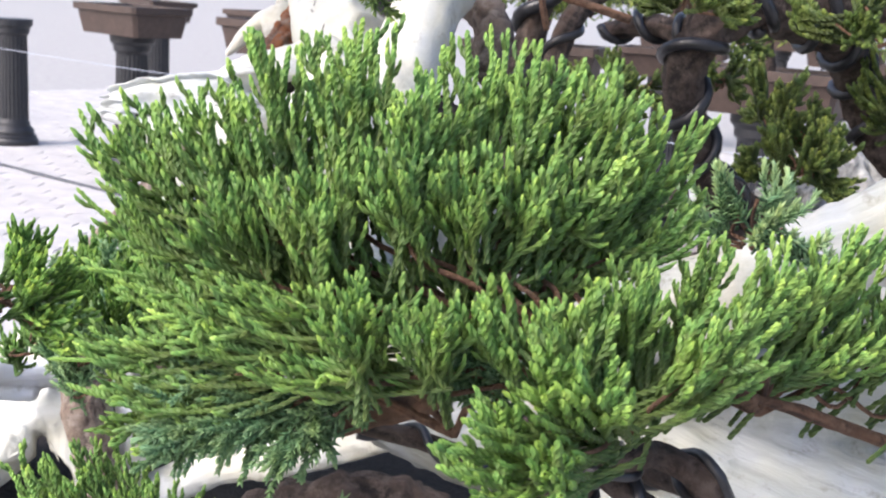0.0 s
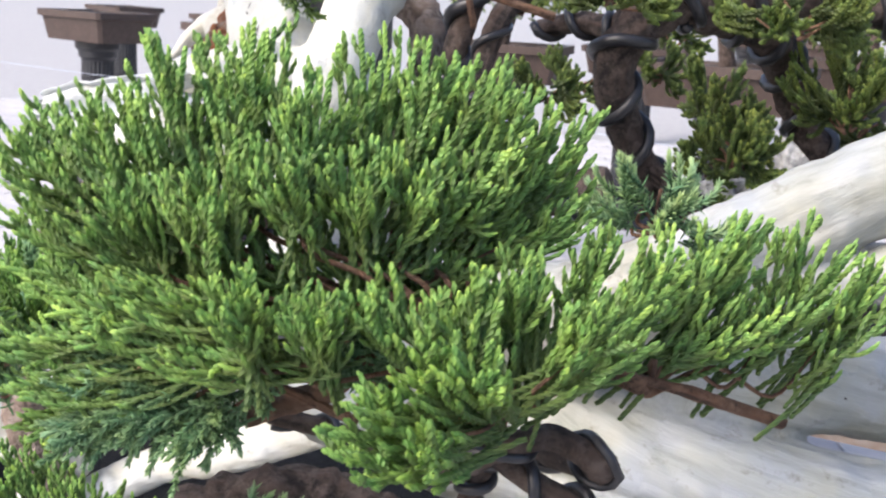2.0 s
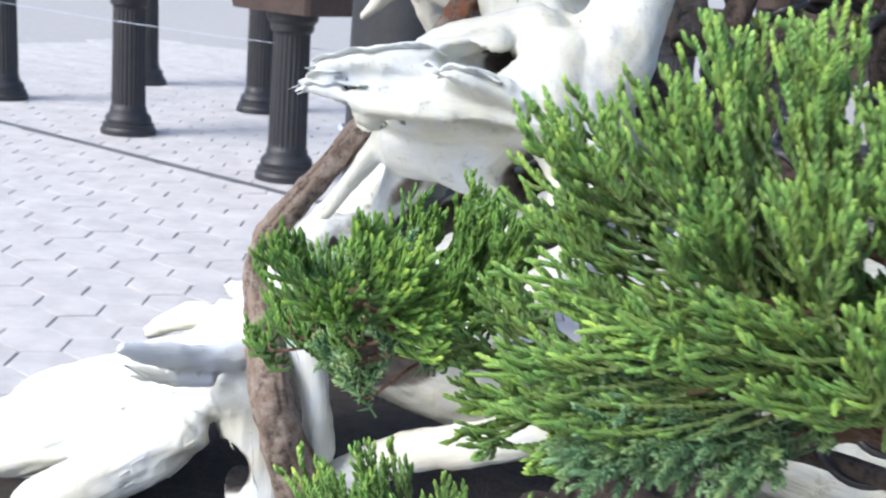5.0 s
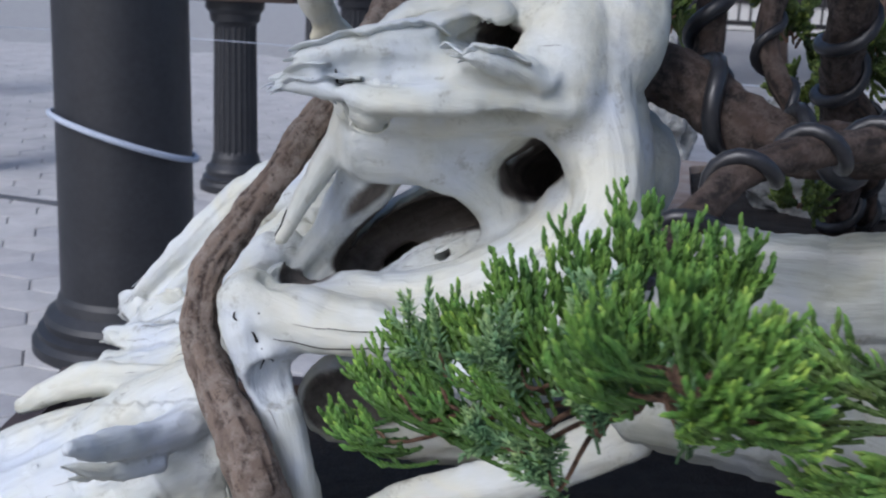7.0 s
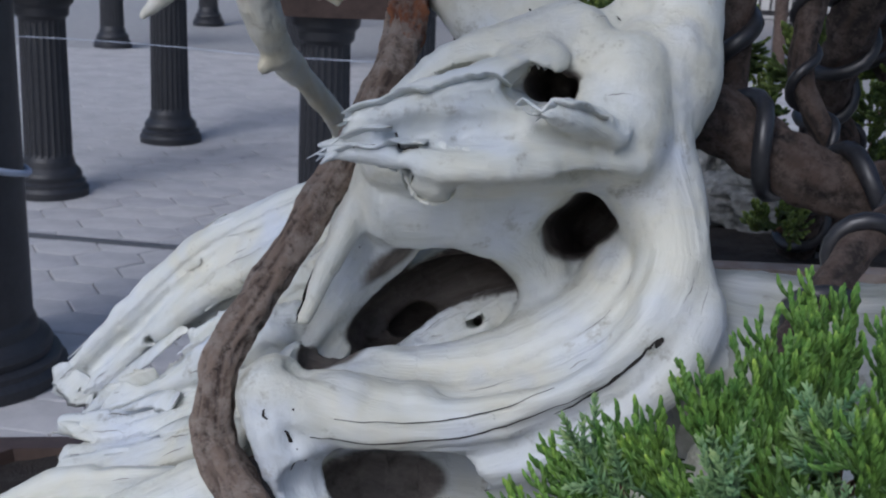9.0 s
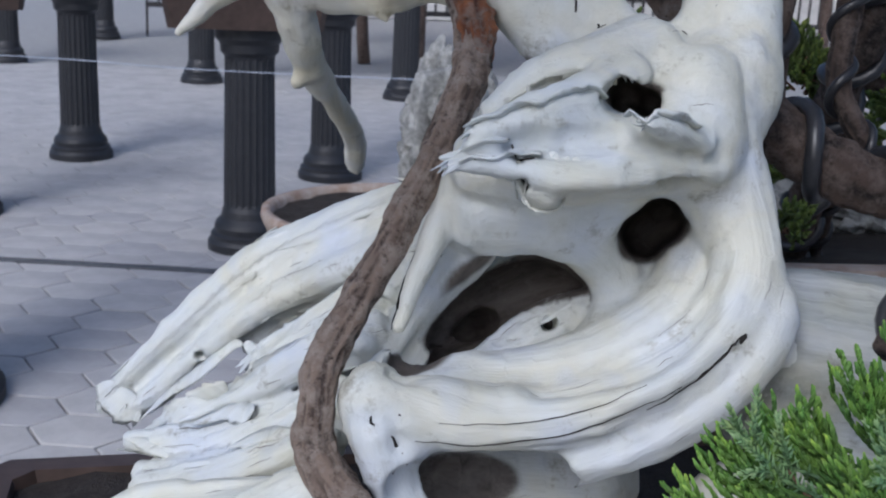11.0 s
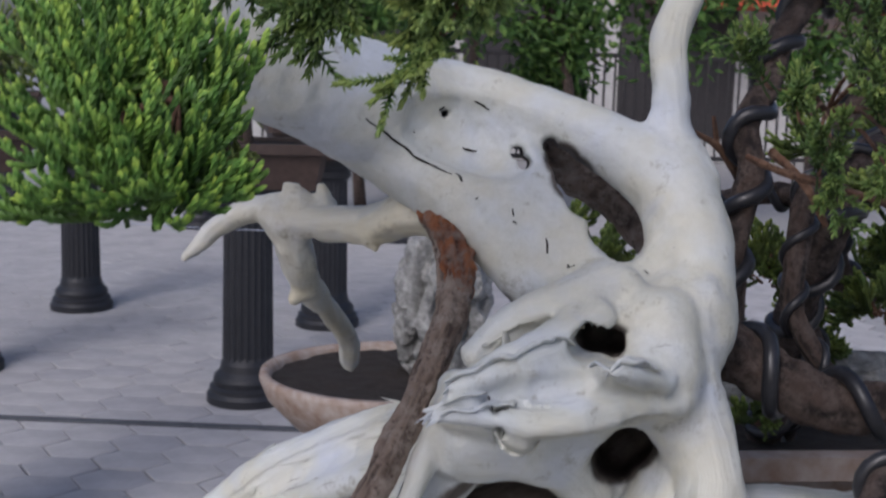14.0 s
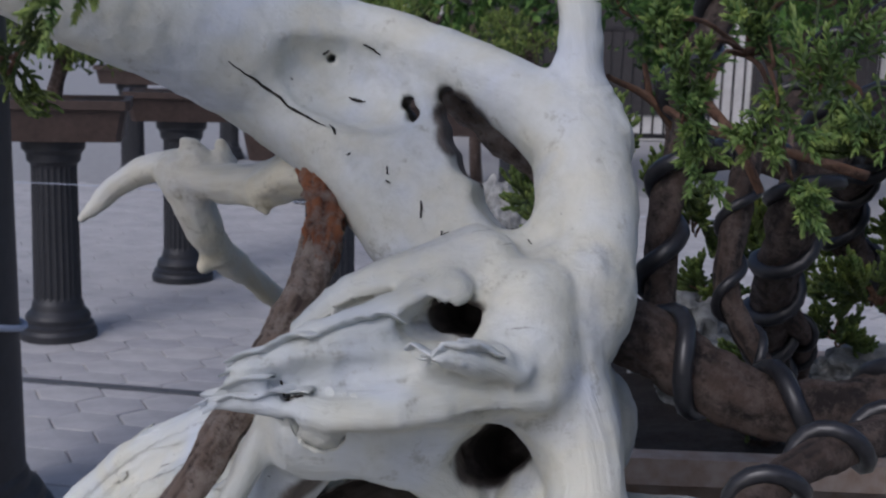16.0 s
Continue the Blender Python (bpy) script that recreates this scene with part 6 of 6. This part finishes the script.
grow("foliage_pad", (-0.1, 0.6, 1.355), [
    ((-0.119, 0.552, 1.331), (-0.149, 0.532, 1.307), (0.013, 0.012, 0.009), 4),
    ((-0.119, 0.552, 1.331), (-0.137, 0.537, 1.319), (0.012, 0.012, 0.009), 3),
], DARK_NEEDLE, "small hanging juniper sprig", kind="needle", lift=-0.1, fresh=1.2, size=0.007, width=0.0013, sides=2)
pad("foliage_pad", (-0.186, 0.686, 1.431), (0.17, 0.12, 0.060), 130, LEAF, "broad overhanging juniper pad above the trunk", low=-0.5, fresh=0.8, step=0.002)
pad("foliage_pad", (0.241, 0.953, 1.453), (0.16, 0.12, 0.060), 110, LEAF, "broad juniper pad on the wired branches", low=-0.6, fresh=0.7, step=0.002)
pad("foliage_pad", (-0.251, 0.784, 1.286), (0.035, 0.05, 0.05), 30, DULL_LEAF, "olive juniper tuft beside the trunk", low=-0.8, fresh=0.8)
# Added out of view, only to keep light off the upper trunk.
pad("foliage_pad", (0.04, 0.86, 1.66), (0.34, 0.26, 0.08), 300, LEAF, "unseen crown pad added to shade the upper trunk", low=-0.3, fresh=0.8, step=0.003)


# ---- a second juniper behind, in its own pot ----
def tray_pot(name, at, size, top, mat, label, turn=0.0, wall=0.02, group=""):
    """A rectangular tray pot with a lip, filled with soil. size: length, width, height; top: z of its rim."""
    ob = thing(name, (at[0], at[1], top - size[2]), label, "pot", group)
    bm = bmesh.new()
    rings = []
    for inset, z in ((0.035, 0.0), (0.012, 0.75 * size[2]), (-0.008, 0.78 * size[2]), (-0.008, size[2]), (wall, size[2]), (wall + 0.004, 0.8 * size[2])):
        x, y = size[0] / 2 - inset, size[1] / 2 - inset
        c = 0.02
        loop = [(x - c, -y), (x, -y + c), (x, y - c), (x - c, y), (-x + c, y), (-x, y - c), (-x, -y + c), (-x + c, -y)]
        rings.append([bm.verts.new((px, py, z)) for px, py in loop])
    for a, b in zip(rings, rings[1:]):
        for k in range(8):
            bm.faces.new((a[k], a[(k + 1) % 8], b[(k + 1) % 8], b[k]))
    bm.faces.new(rings[0][::-1])
    me = bpy.data.meshes.new("pot_body")
    bm.to_mesh(me)
    bm.free()
    me.materials.append(mat)
    body = new("pot_body", me)
    body.parent = ob
    n = 24
    g = np.stack(np.meshgrid(np.linspace(-1, 1, n), np.linspace(-1, 1, n), indexing="ij"), -1).reshape(-1, 2)
    z = 0.86 * size[2] + 0.02 * rough_noise(np.c_[g * 6, g[:, :1] * 0 + at[0]], 3)
    v = np.c_[g[:, 0] * (size[0] / 2 - wall - 0.003), g[:, 1] * (size[1] / 2 - wall - 0.003), z]
    f = [[i * n + j, (i + 1) * n + j, (i + 1) * n + j + 1, i * n + j + 1] for i in range(n - 1) for j in range(n - 1)]
    soil = new("soil", mesh_from("soil", v, f, SOIL))
    soil.parent = ob
    ob.rotation_euler = (0, 0, turn)
    return ob


def stone(name, at, size, label, seed, group="", holes=1.0):
    """A lumpy, pitted rock."""
    bm = bmesh.new()
    bmesh.ops.create_icosphere(bm, subdivisions=6, radius=1.0)
    v = np.array([w.co for w in bm.verts])
    d = 1 + 0.7 * (rough_noise(v * 2.0 + seed, 5) - 0.5) - 0.75 * holes * np.clip(rough_noise(v * 5.0 + seed * 3, 2) - 0.52, 0, 1) * 2
    for w, p in zip(bm.verts, v * d[:, None] * np.array(size)):
        w.co = p
    me = bpy.data.meshes.new(name)
    bm.to_mesh(me)
    bm.free()
    me.materials.append(ROCK)
    me.polygons.foreach_set("use_smooth", np.ones(len(me.polygons), bool))
    ob = tagged(new(name, me), label, "rock", group)
    ob.location = at
    return ob


tray_pot("bonsai_pot", (0.0, 0.86), (0.94, 0.66, 0.14), 0.66, CLAY, "dark brown rectangular tray pot of the old juniper", radians(4))
neighbour = thing("juniper_bonsai", (0.42, 1.28, 0.845), "wired juniper bonsai with dark bark and olive foliage", "bonsai tree")
tray_pot("bonsai_pot", (0.60, 1.38), (0.75, 0.45, 0.13), 0.875, PALE_CLAY, "pale weathered rectangular bonsai pot with dark soil", radians(-3))
stems = [
    ([(0.41, 1.28, 0.84), (0.385, 1.18, 0.95), (0.352, 1.085, 1.06), (0.340, 1.02, 1.135), (0.352, 1.01, 1.19), (0.40, 1.05, 1.23), (0.50, 1.12, 1.24), (0.62, 1.2, 1.22)], [0.022, 0.020, 0.020, 0.021, 0.023, 0.024, 0.023, 0.02], 0.072, 0.0066, 0.3),
    ([(0.352, 1.085, 1.06), (0.385, 1.10, 1.03), (0.41, 1.16, 0.99), (0.44, 1.27, 0.85)], [0.012, 0.011, 0.010, 0.010], 0.06, 0.004, 0.0),
    ([(0.40, 1.05, 1.225), (0.46, 1.16, 1.20), (0.474, 1.26, 1.14), (0.50, 1.29, 1.08), (0.55, 1.3, 1.03)], [0.024, 0.023, 0.022, 0.02, 0.018], 0.072, 0.0062, 1.0),
    ([(0.352, 1.01, 1.19), (0.30, 1.03, 1.20), (0.24, 1.05, 1.19)], [0.015, 0.012, 0.010], 0.05, 0.005, 1.0),
]
for points, radii, pitch, thick, start in stems:
    limb = branch("branch", points, radii, BRANCH_BARK, neighbour, "dark twisted wired branch", 0.25)
    coil(points, radii, pitch, thick, limb, start)
for at, axes, count in (
    ((0.621, 1.317, 1.044), (0.08, 0.06, 0.055), 70), ((0.409, 1.272, 1.092), (0.035, 0.04, 0.06), 30), ((0.374, 0.892, 1.230), (0.07, 0.06, 0.035), 45),
    ((0.521, 0.961, 1.217), (0.09, 0.06, 0.05), 70), ((0.559, 1.185, 1.131), (0.08, 0.07, 0.10), 80), ((0.353, 1.419, 1.098), (0.05, 0.05, 0.08), 50),
    ((0.171, 1.393, 1.114), (0.07, 0.06, 0.06), 40), ((0.251, 1.561, 1.187), (0.07, 0.06, 0.06), 40), ((0.363, 1.349, 1.024), (0.05, 0.05, 0.04), 40), ((0.177, 1.244, 1.110), (0.06, 0.05, 0.05), 40),
    ((0.456, 1.093, 1.074), (0.06, 0.05, 0.06), 60),
    ((0.412, 1.290, 1.077), (0.05, 0.05, 0.06), 40),
    ((0.562, 1.362, 1.075), (0.08, 0.05, 0.06), 50),
    ((0.339, 1.131, 0.934), (0.035, 0.03, 0.03), 24),
    ((0.598, 1.539, 1.220), (0.1, 0.06, 0.08), 50),
    ((0.651, 1.427, 1.235), (0.09, 0.06, 0.08), 50),
    ((0.394, 1.223, 0.980), (0.05, 0.04, 0.05), 36),
    ((0.521, 1.366, 0.968), (0.06, 0.04, 0.05), 36),
    ((0.595, 1.517, 0.992), (0.07, 0.05, 0.06), 40),
    ((0.304, 1.306, 1.143), (0.04, 0.04, 0.05), 30),
):
    pad("foliage_pad", at, axes, count, DULL_LEAF, "olive green tuft of juniper cords", low=-0.5, radius=0.0024, twigs=4, parent=neighbour, step=0.002)
stone("rock", (0.420, 1.385, 0.893), (0.10, 0.055, 0.055), "pale pitted rock lying on the soil", 3.0, "rocks in the pots")
stone("rock", (0.590, 1.390, 0.890), (0.10, 0.060, 0.050), "pale knobbly rock lying on the soil", 11.0, "rocks in the pots")
stone("rock", (0.374, 1.520, 0.904), (0.07, 0.06, 0.09), "pale pitted upright rock on the soil", 8.0, "rocks in the pots")


# ---- pillars with pots ----
def pillar_mesh(r, height, fluted=True, flare=1.0):
    """A fluted shaft on a stepped round foot, with a plain cap. flare: how far the foot spreads."""
    sides = 96
    a = np.linspace(0, 2 * np.pi, sides, endpoint=False)
    flute = 1 - (0.055 if fluted else 0.0) * np.abs(np.sin(a * 12)) ** 0.6
    rows = [(1.62, 0.0, 0), (1.62, 0.03, 0), (1.50, 0.045, 0), (1.50, 0.06, 0), (1.34, 0.07, 0), (1.36, 0.09, 0), (1.30, 0.105, 0), (1.10, 0.125, 0), (1.06, 0.15, 0), (1.0, 0.165, 0), (1.0, 0.18, 1), (0.94, height - 0.12, 1), (0.95, height - 0.105, 0), (1.1, height - 0.09, 0), (1.12, height - 0.06, 0), (1.3, height - 0.04, 0), (1.32, height, 0), (0.02, height, 0)]
    v = np.vstack([np.c_[np.cos(a) * r * m * (flute if cut else 1), np.sin(a) * r * m * (flute if cut else 1), np.full(sides, z)] for m, z, cut in ((1 + (m - 1) * flare if z < 0.17 else m, z, cut) for m, z, cut in rows)])
    k = np.arange(sides)
    i = np.arange(len(rows) - 1)[:, None] * sides
    f = np.stack([i + k, i + (k + 1) % sides, i + sides + (k + 1) % sides, i + sides + k], -1).reshape(-1, 4)
    return mesh_from("pillar", v, f, PILLAR, smooth=False)


slim = pillar_mesh(0.098, 0.84)
spots_on_floor = [(-5.56, 5.62), (-4.16, 5.22), (-2.78, 4.80), (-1.47, 4.92), (-0.29, 4.42), (-5.55, 7.05), (-4.18, 6.60), (-1.18, 6.15), (0.08, 5.72), (-2.36, 10.1), (-0.74, 9.15), (0.75, 8.5), (-1.88, 12.3), (-7.0, 6.0)]
for x, y in spots_on_floor:
    ob = tagged(new("pillar", slim), "dark grey fluted pillar with stepped round foot", "pillar", "pillars of the display")
    ob.location = (x, y, 0)
stout = tagged(new("pillar", pillar_mesh(0.185, 1.5, False, 0.72)), "stout dark pillar with stepped foot and rope", "pillar", "pillars of the display")
stout.location = (-1.155, 2.92, 0)
for (x, y), turn in zip(((-0.30, 4.42), (-1.47, 4.92), (-4.16, 5.22), (-2.78, 4.80), (0.08, 5.72)), (0.0, 0.2, -0.25, -0.25, 0.1)):
    tray_pot("bonsai_pot", (x, y), (0.62, 0.40, 0.17), 1.01, CLAY, "dark brown rectangular bonsai pot on a pillar", turn, group="pots on the pillars")


def small_tree(at, size, seed):
    """A far bonsai in its pot: short trunk and a few flat clouds of leaves."""
    r = np.random.default_rng(seed)
    ob = thing("small_bonsai", at, "small green bonsai in a pot on a far pillar", "bonsai tree", "bonsai on the far pillars")
    foot = np.array(at)
    top = foot + np.array([r.uniform(-0.1, 0.1), 0, size])
    limbs, fol = [tube([foot, (foot + top) / 2 + r.normal(0, 0.04, 3), top], [0.035, 0.028, 0.012], 8, 5, 0.2)], Foliage()
    for k in range(7):
        clump = foot + np.array([r.uniform(-0.28, 0.28), r.uniform(-0.2, 0.2), size * r.uniform(0.35, 1.1)])
        limbs.append(tube([(foot + top) / 2, (foot + top + 2 * clump) / 4, clump], [0.016, 0.011, 0.006], 6, 4, 0.2))
        n = 130
        p = clump + r.normal(0, 1, (n, 3)) * np.array([0.09, 0.08, 0.035])
        way = r.normal(0, 0.6, (n, 3)) + np.array([0, 0, 0.8])
        way /= np.linalg.norm(way, axis=1)[:, None]
        side = np.cross(way, r.normal(0, 1, (n, 3)))
        side /= np.linalg.norm(side, axis=1)[:, None]
        fol.needles(p, way, side, r.uniform(0.03, 0.06, n), r.uniform(0.005, 0.009, n), r.uniform(0.2, 0.9, n))
    for k, (v, f, g) in enumerate(limbs):
        part("limb" if k else "trunk", mesh_from("limb" if k else "trunk", v, f, BRANCH_BARK, grain=g), ob)
    part("crown", fol.mesh("crown", DULL_LEAF), ob, "flat green clouds of leaves")


far_row = [(-1.18, 6.15), (-2.36, 10.1), (-0.74, 9.15), (0.75, 8.5), (-1.88, 12.3), (-4.18, 6.60), (-5.55, 7.05)]
for k, (x, y) in enumerate(far_row):
    tray_pot("bonsai_pot", (x, y), (0.56, 0.38, 0.15), 0.99, CLAY, "dark brown rectangular bonsai pot on a pillar", 0.2 - 0.1 * k, group="pots on the pillars")
for k, (x, y) in enumerate([(-0.30, 4.42), (-1.47, 4.92), (0.08, 5.72), *far_row[:5]]):
    small_tree((x, y, 0.98), 0.42, 40 + k)


def round_pot():
    at = (0.12, 2.88)
    ob = thing("round_pot", (*at, 0.36), "wide shallow round clay pot with dark soil", "pot")
    sides = 64
    a = np.linspace(0, 2 * np.pi, sides, endpoint=False)
    rows = [(0.20, 0.0), (0.27, 0.03), (0.335, 0.10), (0.355, 0.15), (0.352, 0.165), (0.335, 0.168), (0.325, 0.155), (0.32, 0.13)]
    v = np.vstack([np.c_[np.cos(a) * r, np.sin(a) * r * 0.9, np.full(sides, z)] for r, z in rows])
    k = np.arange(sides)
    i = np.arange(len(rows) - 1)[:, None] * sides
    f = np.stack([i + k, i + (k + 1) % sides, i + sides + (k + 1) % sides, i + sides + k], -1).reshape(-1, 4).tolist() + [list(range(sides))[::-1]]
    body = new("pot_body", mesh_from("pot_body", v, f, PALE_CLAY))
    body.parent = ob
    rings = 12
    rr = np.linspace(0.002, 0.322, rings)
    v = np.vstack([np.c_[np.cos(a) * r, np.sin(a) * r * 0.9, 0.135 + 0.02 * rough_noise(np.c_[np.cos(a) * r, np.sin(a) * r, a * 0] * 25, 3)] for r in rr])
    i = np.arange(rings - 1)[:, None] * sides
    f = np.stack([i + k, i + (k + 1) % sides, i + sides + (k + 1) % sides, i + sides + k], -1).reshape(-1, 4)
    soil = new("soil", mesh_from("soil", v, f, SOIL))
    soil.parent = ob
    stand = tagged(new("pot_stand", pillar_mesh(0.11, 0.36)), "short dark pillar under the round pot", "pillar")
    stand.location = (*at, 0)
    stone("rock", (at[0] + 0.12, at[1] + 0.05, 0.70), (0.13, 0.12, 0.26), "tall pale porous scholar rock in a round pot", 5.0)


round_pot()


def rope(points, radius, label):
    v, f, g = tube(points, [radius] * len(points), 8, 10)
    tagged(new("rope", mesh_from("rope", v, f, ROPE)), label, "rope")


rope([(-1.155 + 0.193 * math.cos(a), 2.92 + 0.193 * math.sin(a), 0.60 - 0.055 * math.cos(a) - 0.035 * math.sin(a)) for a in np.linspace(0.0, 2 * math.pi, 17)], 0.009, "pale blue rope slung round the pillar")
rope([(-8.0, 5.8, 0.70), (-4.1, 4.98, 0.67), (-1.4, 4.7, 0.68), (-0.3, 4.2, 0.70), (1.5, 4.0, 0.70)], 0.0018, "thin grey cord strung between the pillars")


# ---- ground ----
def ground():
    v = [(-400, -400, -0.012), (400, -400, -0.012), (400, 400, -0.012), (-400, 400, -0.012)]
    ob = tagged(new("ground", mesh_from("ground", v, [[0, 1, 2, 3]], JOINT, smooth=False)), "sandy joints under grey concrete pavers", "ground", "", "structure")
    # long six-sided pavers in staggered rows
    w, d, gap = 0.27, 0.18, 0.0025
    turn = radians(-12)
    outline = np.array([(-w / 2, 0), (-w / 4, -d / 2), (w / 4, -d / 2), (w / 2, 0), (w / 4, d / 2), (-w / 4, d / 2)])
    size = np.abs(outline).max(0)
    low, high = outline * (1 - gap / size.min()), outline * (1 - (gap + 0.003) / size.min())
    shape = np.vstack([np.c_[low, np.full(6, -0.012)], np.c_[low, np.full(6, -0.002)], np.c_[high, np.zeros(6)]])
    f = [[i + k, i + (k + 1) % 6, i + 6 + (k + 1) % 6, i + 6 + k] for i in (0, 6) for k in range(6)] + [[12, 13, 14, 15, 16, 17]]
    me = mesh_from("paver", shape, f, PAVER, smooth=False)
    c, s = math.cos(turn), math.sin(turn)
    rot = np.array([[c, -s], [s, c]])
    near, rest = [], []
    for i in range(-60, 60):
        for j in range(-20, 150):
            p = rot @ np.array([i * w * 0.75, j * d + (i % 2) * d / 2])
            if -8 < p[0] < 3 and 1.5 < p[1] < 10:
                (near if -1.9 < p[0] < 0.3 and 2.0 < p[1] < 5.2 else rest).append(p)
    order = sorted(near, key=lambda p: np.hypot(p[0] + 0.6, p[1] - 3.4))
    for p in order[:300]:
        ob2 = new("paver", me)
        ob2.parent = ob
        ob2.location, ob2.rotation_euler = (p[0], p[1], rng.normal(0, 0.0008)), (rng.normal(0, 0.004), rng.normal(0, 0.004), turn)
    rest += order[300:]
    flat = shape.copy()
    flat[:, :2] = shape[:, :2] @ rot.T
    verts = (np.array([[p[0], p[1], rng.normal(0, 0.0008)] for p in rest])[:, None] + flat[None]).reshape(-1, 3)
    faces = [[k + 18 * n for k in face] for n in range(len(rest)) for face in f]
    tagged(part("pavers", mesh_from("pavers", verts, faces, PAVER, smooth=False), ob), "grey six-sided concrete pavers", "", "", "stuff")


ground()


def strip(name, a, b, width, height, label):
    a, b = Vector((*a, 0)), Vector((*b, 0))
    side = (b - a).cross(Vector((0, 0, 1))).normalized() * width / 2
    up = Vector((0, 0, height))
    bm = bmesh.new()
    base = [bm.verts.new(p + Vector((0, 0, -0.01))) for p in (a - side, b - side, b + side, a + side)]
    top = [bm.verts.new(p + up) for p in (a - side * 0.9, b - side * 0.9, b + side * 0.9, a + side * 0.9)]
    bm.faces.new(top)
    for k in range(4):
        bm.faces.new((base[k], base[(k + 1) % 4], top[(k + 1) % 4], top[k]))
    me = bpy.data.meshes.new(name)
    bm.to_mesh(me)
    bm.free()
    me.materials.append(STRIP)
    return tagged(new(name, me), label, "trim", "", "structure")


strip("trim", (-7.5, 5.42), (0.8, 3.84), 0.05, 0.006, "dark drainage strip across the paving")

# stands under the two front pots
for x, y, top in ((-0.25, 0.80, 0.52), (0.36, 0.84, 0.52), (0.40, 1.42, 0.745), (0.82, 1.40, 0.745)):
    ob = tagged(new("pot_stand", pillar_mesh(0.085, top)), "short dark fluted pillar that carries a bonsai pot", "pillar", "stands under the pots")
    ob.location = (x, y, 0)


# ---- the far side: shrubs, a railing and a building with a red awning ----
def shrub(at, size, count, seed, label):
    """A small tree: trunk, limbs and a crown of many single leaves in clumps."""
    r = np.random.default_rng(seed)
    ob = thing("tree", (at[0], at[1], 0.0), label, "tree", "trees behind the railing")
    foot = np.array([at[0], at[1], 0.0])
    top = np.array(at)
    limbs = [tube([foot, foot * 0.5 + top * 0.5 + r.normal(0, 0.08, 3), top], [0.06, 0.05, 0.03], 8, 5, 0.2)]
    fol = Foliage()
    for k in range(14):
        out = unit(r.normal(0, 1, 3)) * np.array(size) * r.uniform(0.45, 0.95)
        clump = top + out
        limbs.append(tube([top - np.array([0, 0, 0.25]), top + out * 0.5, clump], [0.025, 0.016, 0.006], 6, 4, 0.2))
        p = clump + r.normal(0, 1, (count, 3)) * np.array(size) * 0.26
        way = r.normal(0, 1, (count, 3)) + np.array([0, -0.3, -0.2])
        way /= np.linalg.norm(way, axis=1)[:, None]
        side = np.cross(way, r.normal(0, 1, (count, 3)))
        side /= np.linalg.norm(side, axis=1)[:, None]
        fol.needles(p, way, side, r.uniform(0.07, 0.13, count), r.uniform(0.018, 0.032, count), r.uniform(0.2, 0.95, count))
    for k, (v, f, g) in enumerate(limbs):
        part("limb" if k else "trunk", mesh_from("limb" if k else "trunk", v, f, BRANCH_BARK, grain=g), ob)
    part("crown", fol.mesh("crown", BROAD_LEAF), ob, "mid-green leafy crown")


for at, size, count, seed in (
    ((0.085, 9.100, 1.686), (0.7, 0.5, 0.45), 90, 1), ((0.971, 9.643, 1.821), (0.7, 0.5, 0.5), 90, 2), ((2.281, 10.427, 1.794), (0.6, 0.5, 0.6), 80, 3),
    ((3.096, 9.344, 1.867), (0.7, 0.5, 0.5), 80, 4), ((2.349, 10.848, 1.238), (0.4, 0.4, 0.45), 60, 6), ((4.513, 9.690, 1.685), (0.7, 0.5, 0.6), 60, 7),
    ((1.722, 10.565, 2.380), (0.9, 0.5, 0.4), 70, 8), ((0.615, 10.689, 2.504), (1.0, 0.5, 0.4), 70, 9), 
):
    shrub(at, size, count, seed, "small leafy tree behind the display")


def box(name, low, high, mat, parent=None, label="", category="", kind=""):
    bm = bmesh.new()
    bmesh.ops.create_cube(bm, size=1.0)
    bmesh.ops.scale(bm, vec=Vector(high) - Vector(low), verts=bm.verts)
    bmesh.ops.translate(bm, vec=(Vector(high) + Vector(low)) / 2, verts=bm.verts)
    bmesh.ops.bevel(bm, geom=bm.edges[:], offset=0.006, segments=1, affect="EDGES")
    me = bpy.data.meshes.new(name)
    bm.to_mesh(me)
    bm.free()
    me.materials.append(mat)
    if parent:
        return part(name, me, parent, label)
    return tagged(new(name, me), label, category, "", kind)


railing = thing("railing", (3.0, 12.6, 0.0), "dark iron railing with upright bars before a building", "railing")
box("rail", (-1.5, 12.58, 1.42), (7.5, 12.63, 1.47), DARK_METAL, railing)
box("rail", (-1.5, 12.58, 0.30), (7.5, 12.63, 0.35), DARK_METAL, railing)
for k in range(75):
    x = -1.5 + 0.12 * k
    box("bar", (x, 12.59, 0.0 if k % 12 == 0 else 0.33), (x + 0.025, 12.615, 1.6 if k % 12 == 0 else 1.45), DARK_METAL, railing)
building = thing("building", (3.0, 17.0, 0.0), "pale plastered low building with dark openings and red awning", "building")
box("wall", (-0.5, 16.0, 0.0), (16, 16.4, 4.2), WALL, building)
for x in (0.4, 2.4, 4.6, 8.2, 10.8):
    box("window", (x, 15.96, 0.35), (x + 1.7, 16.02, 2.3), DARK_METAL, building, "dark opening")
box("awning", (5.2, 14.9, 2.15), (12, 16.0, 2.75), AWNING, building, "faded red awning")
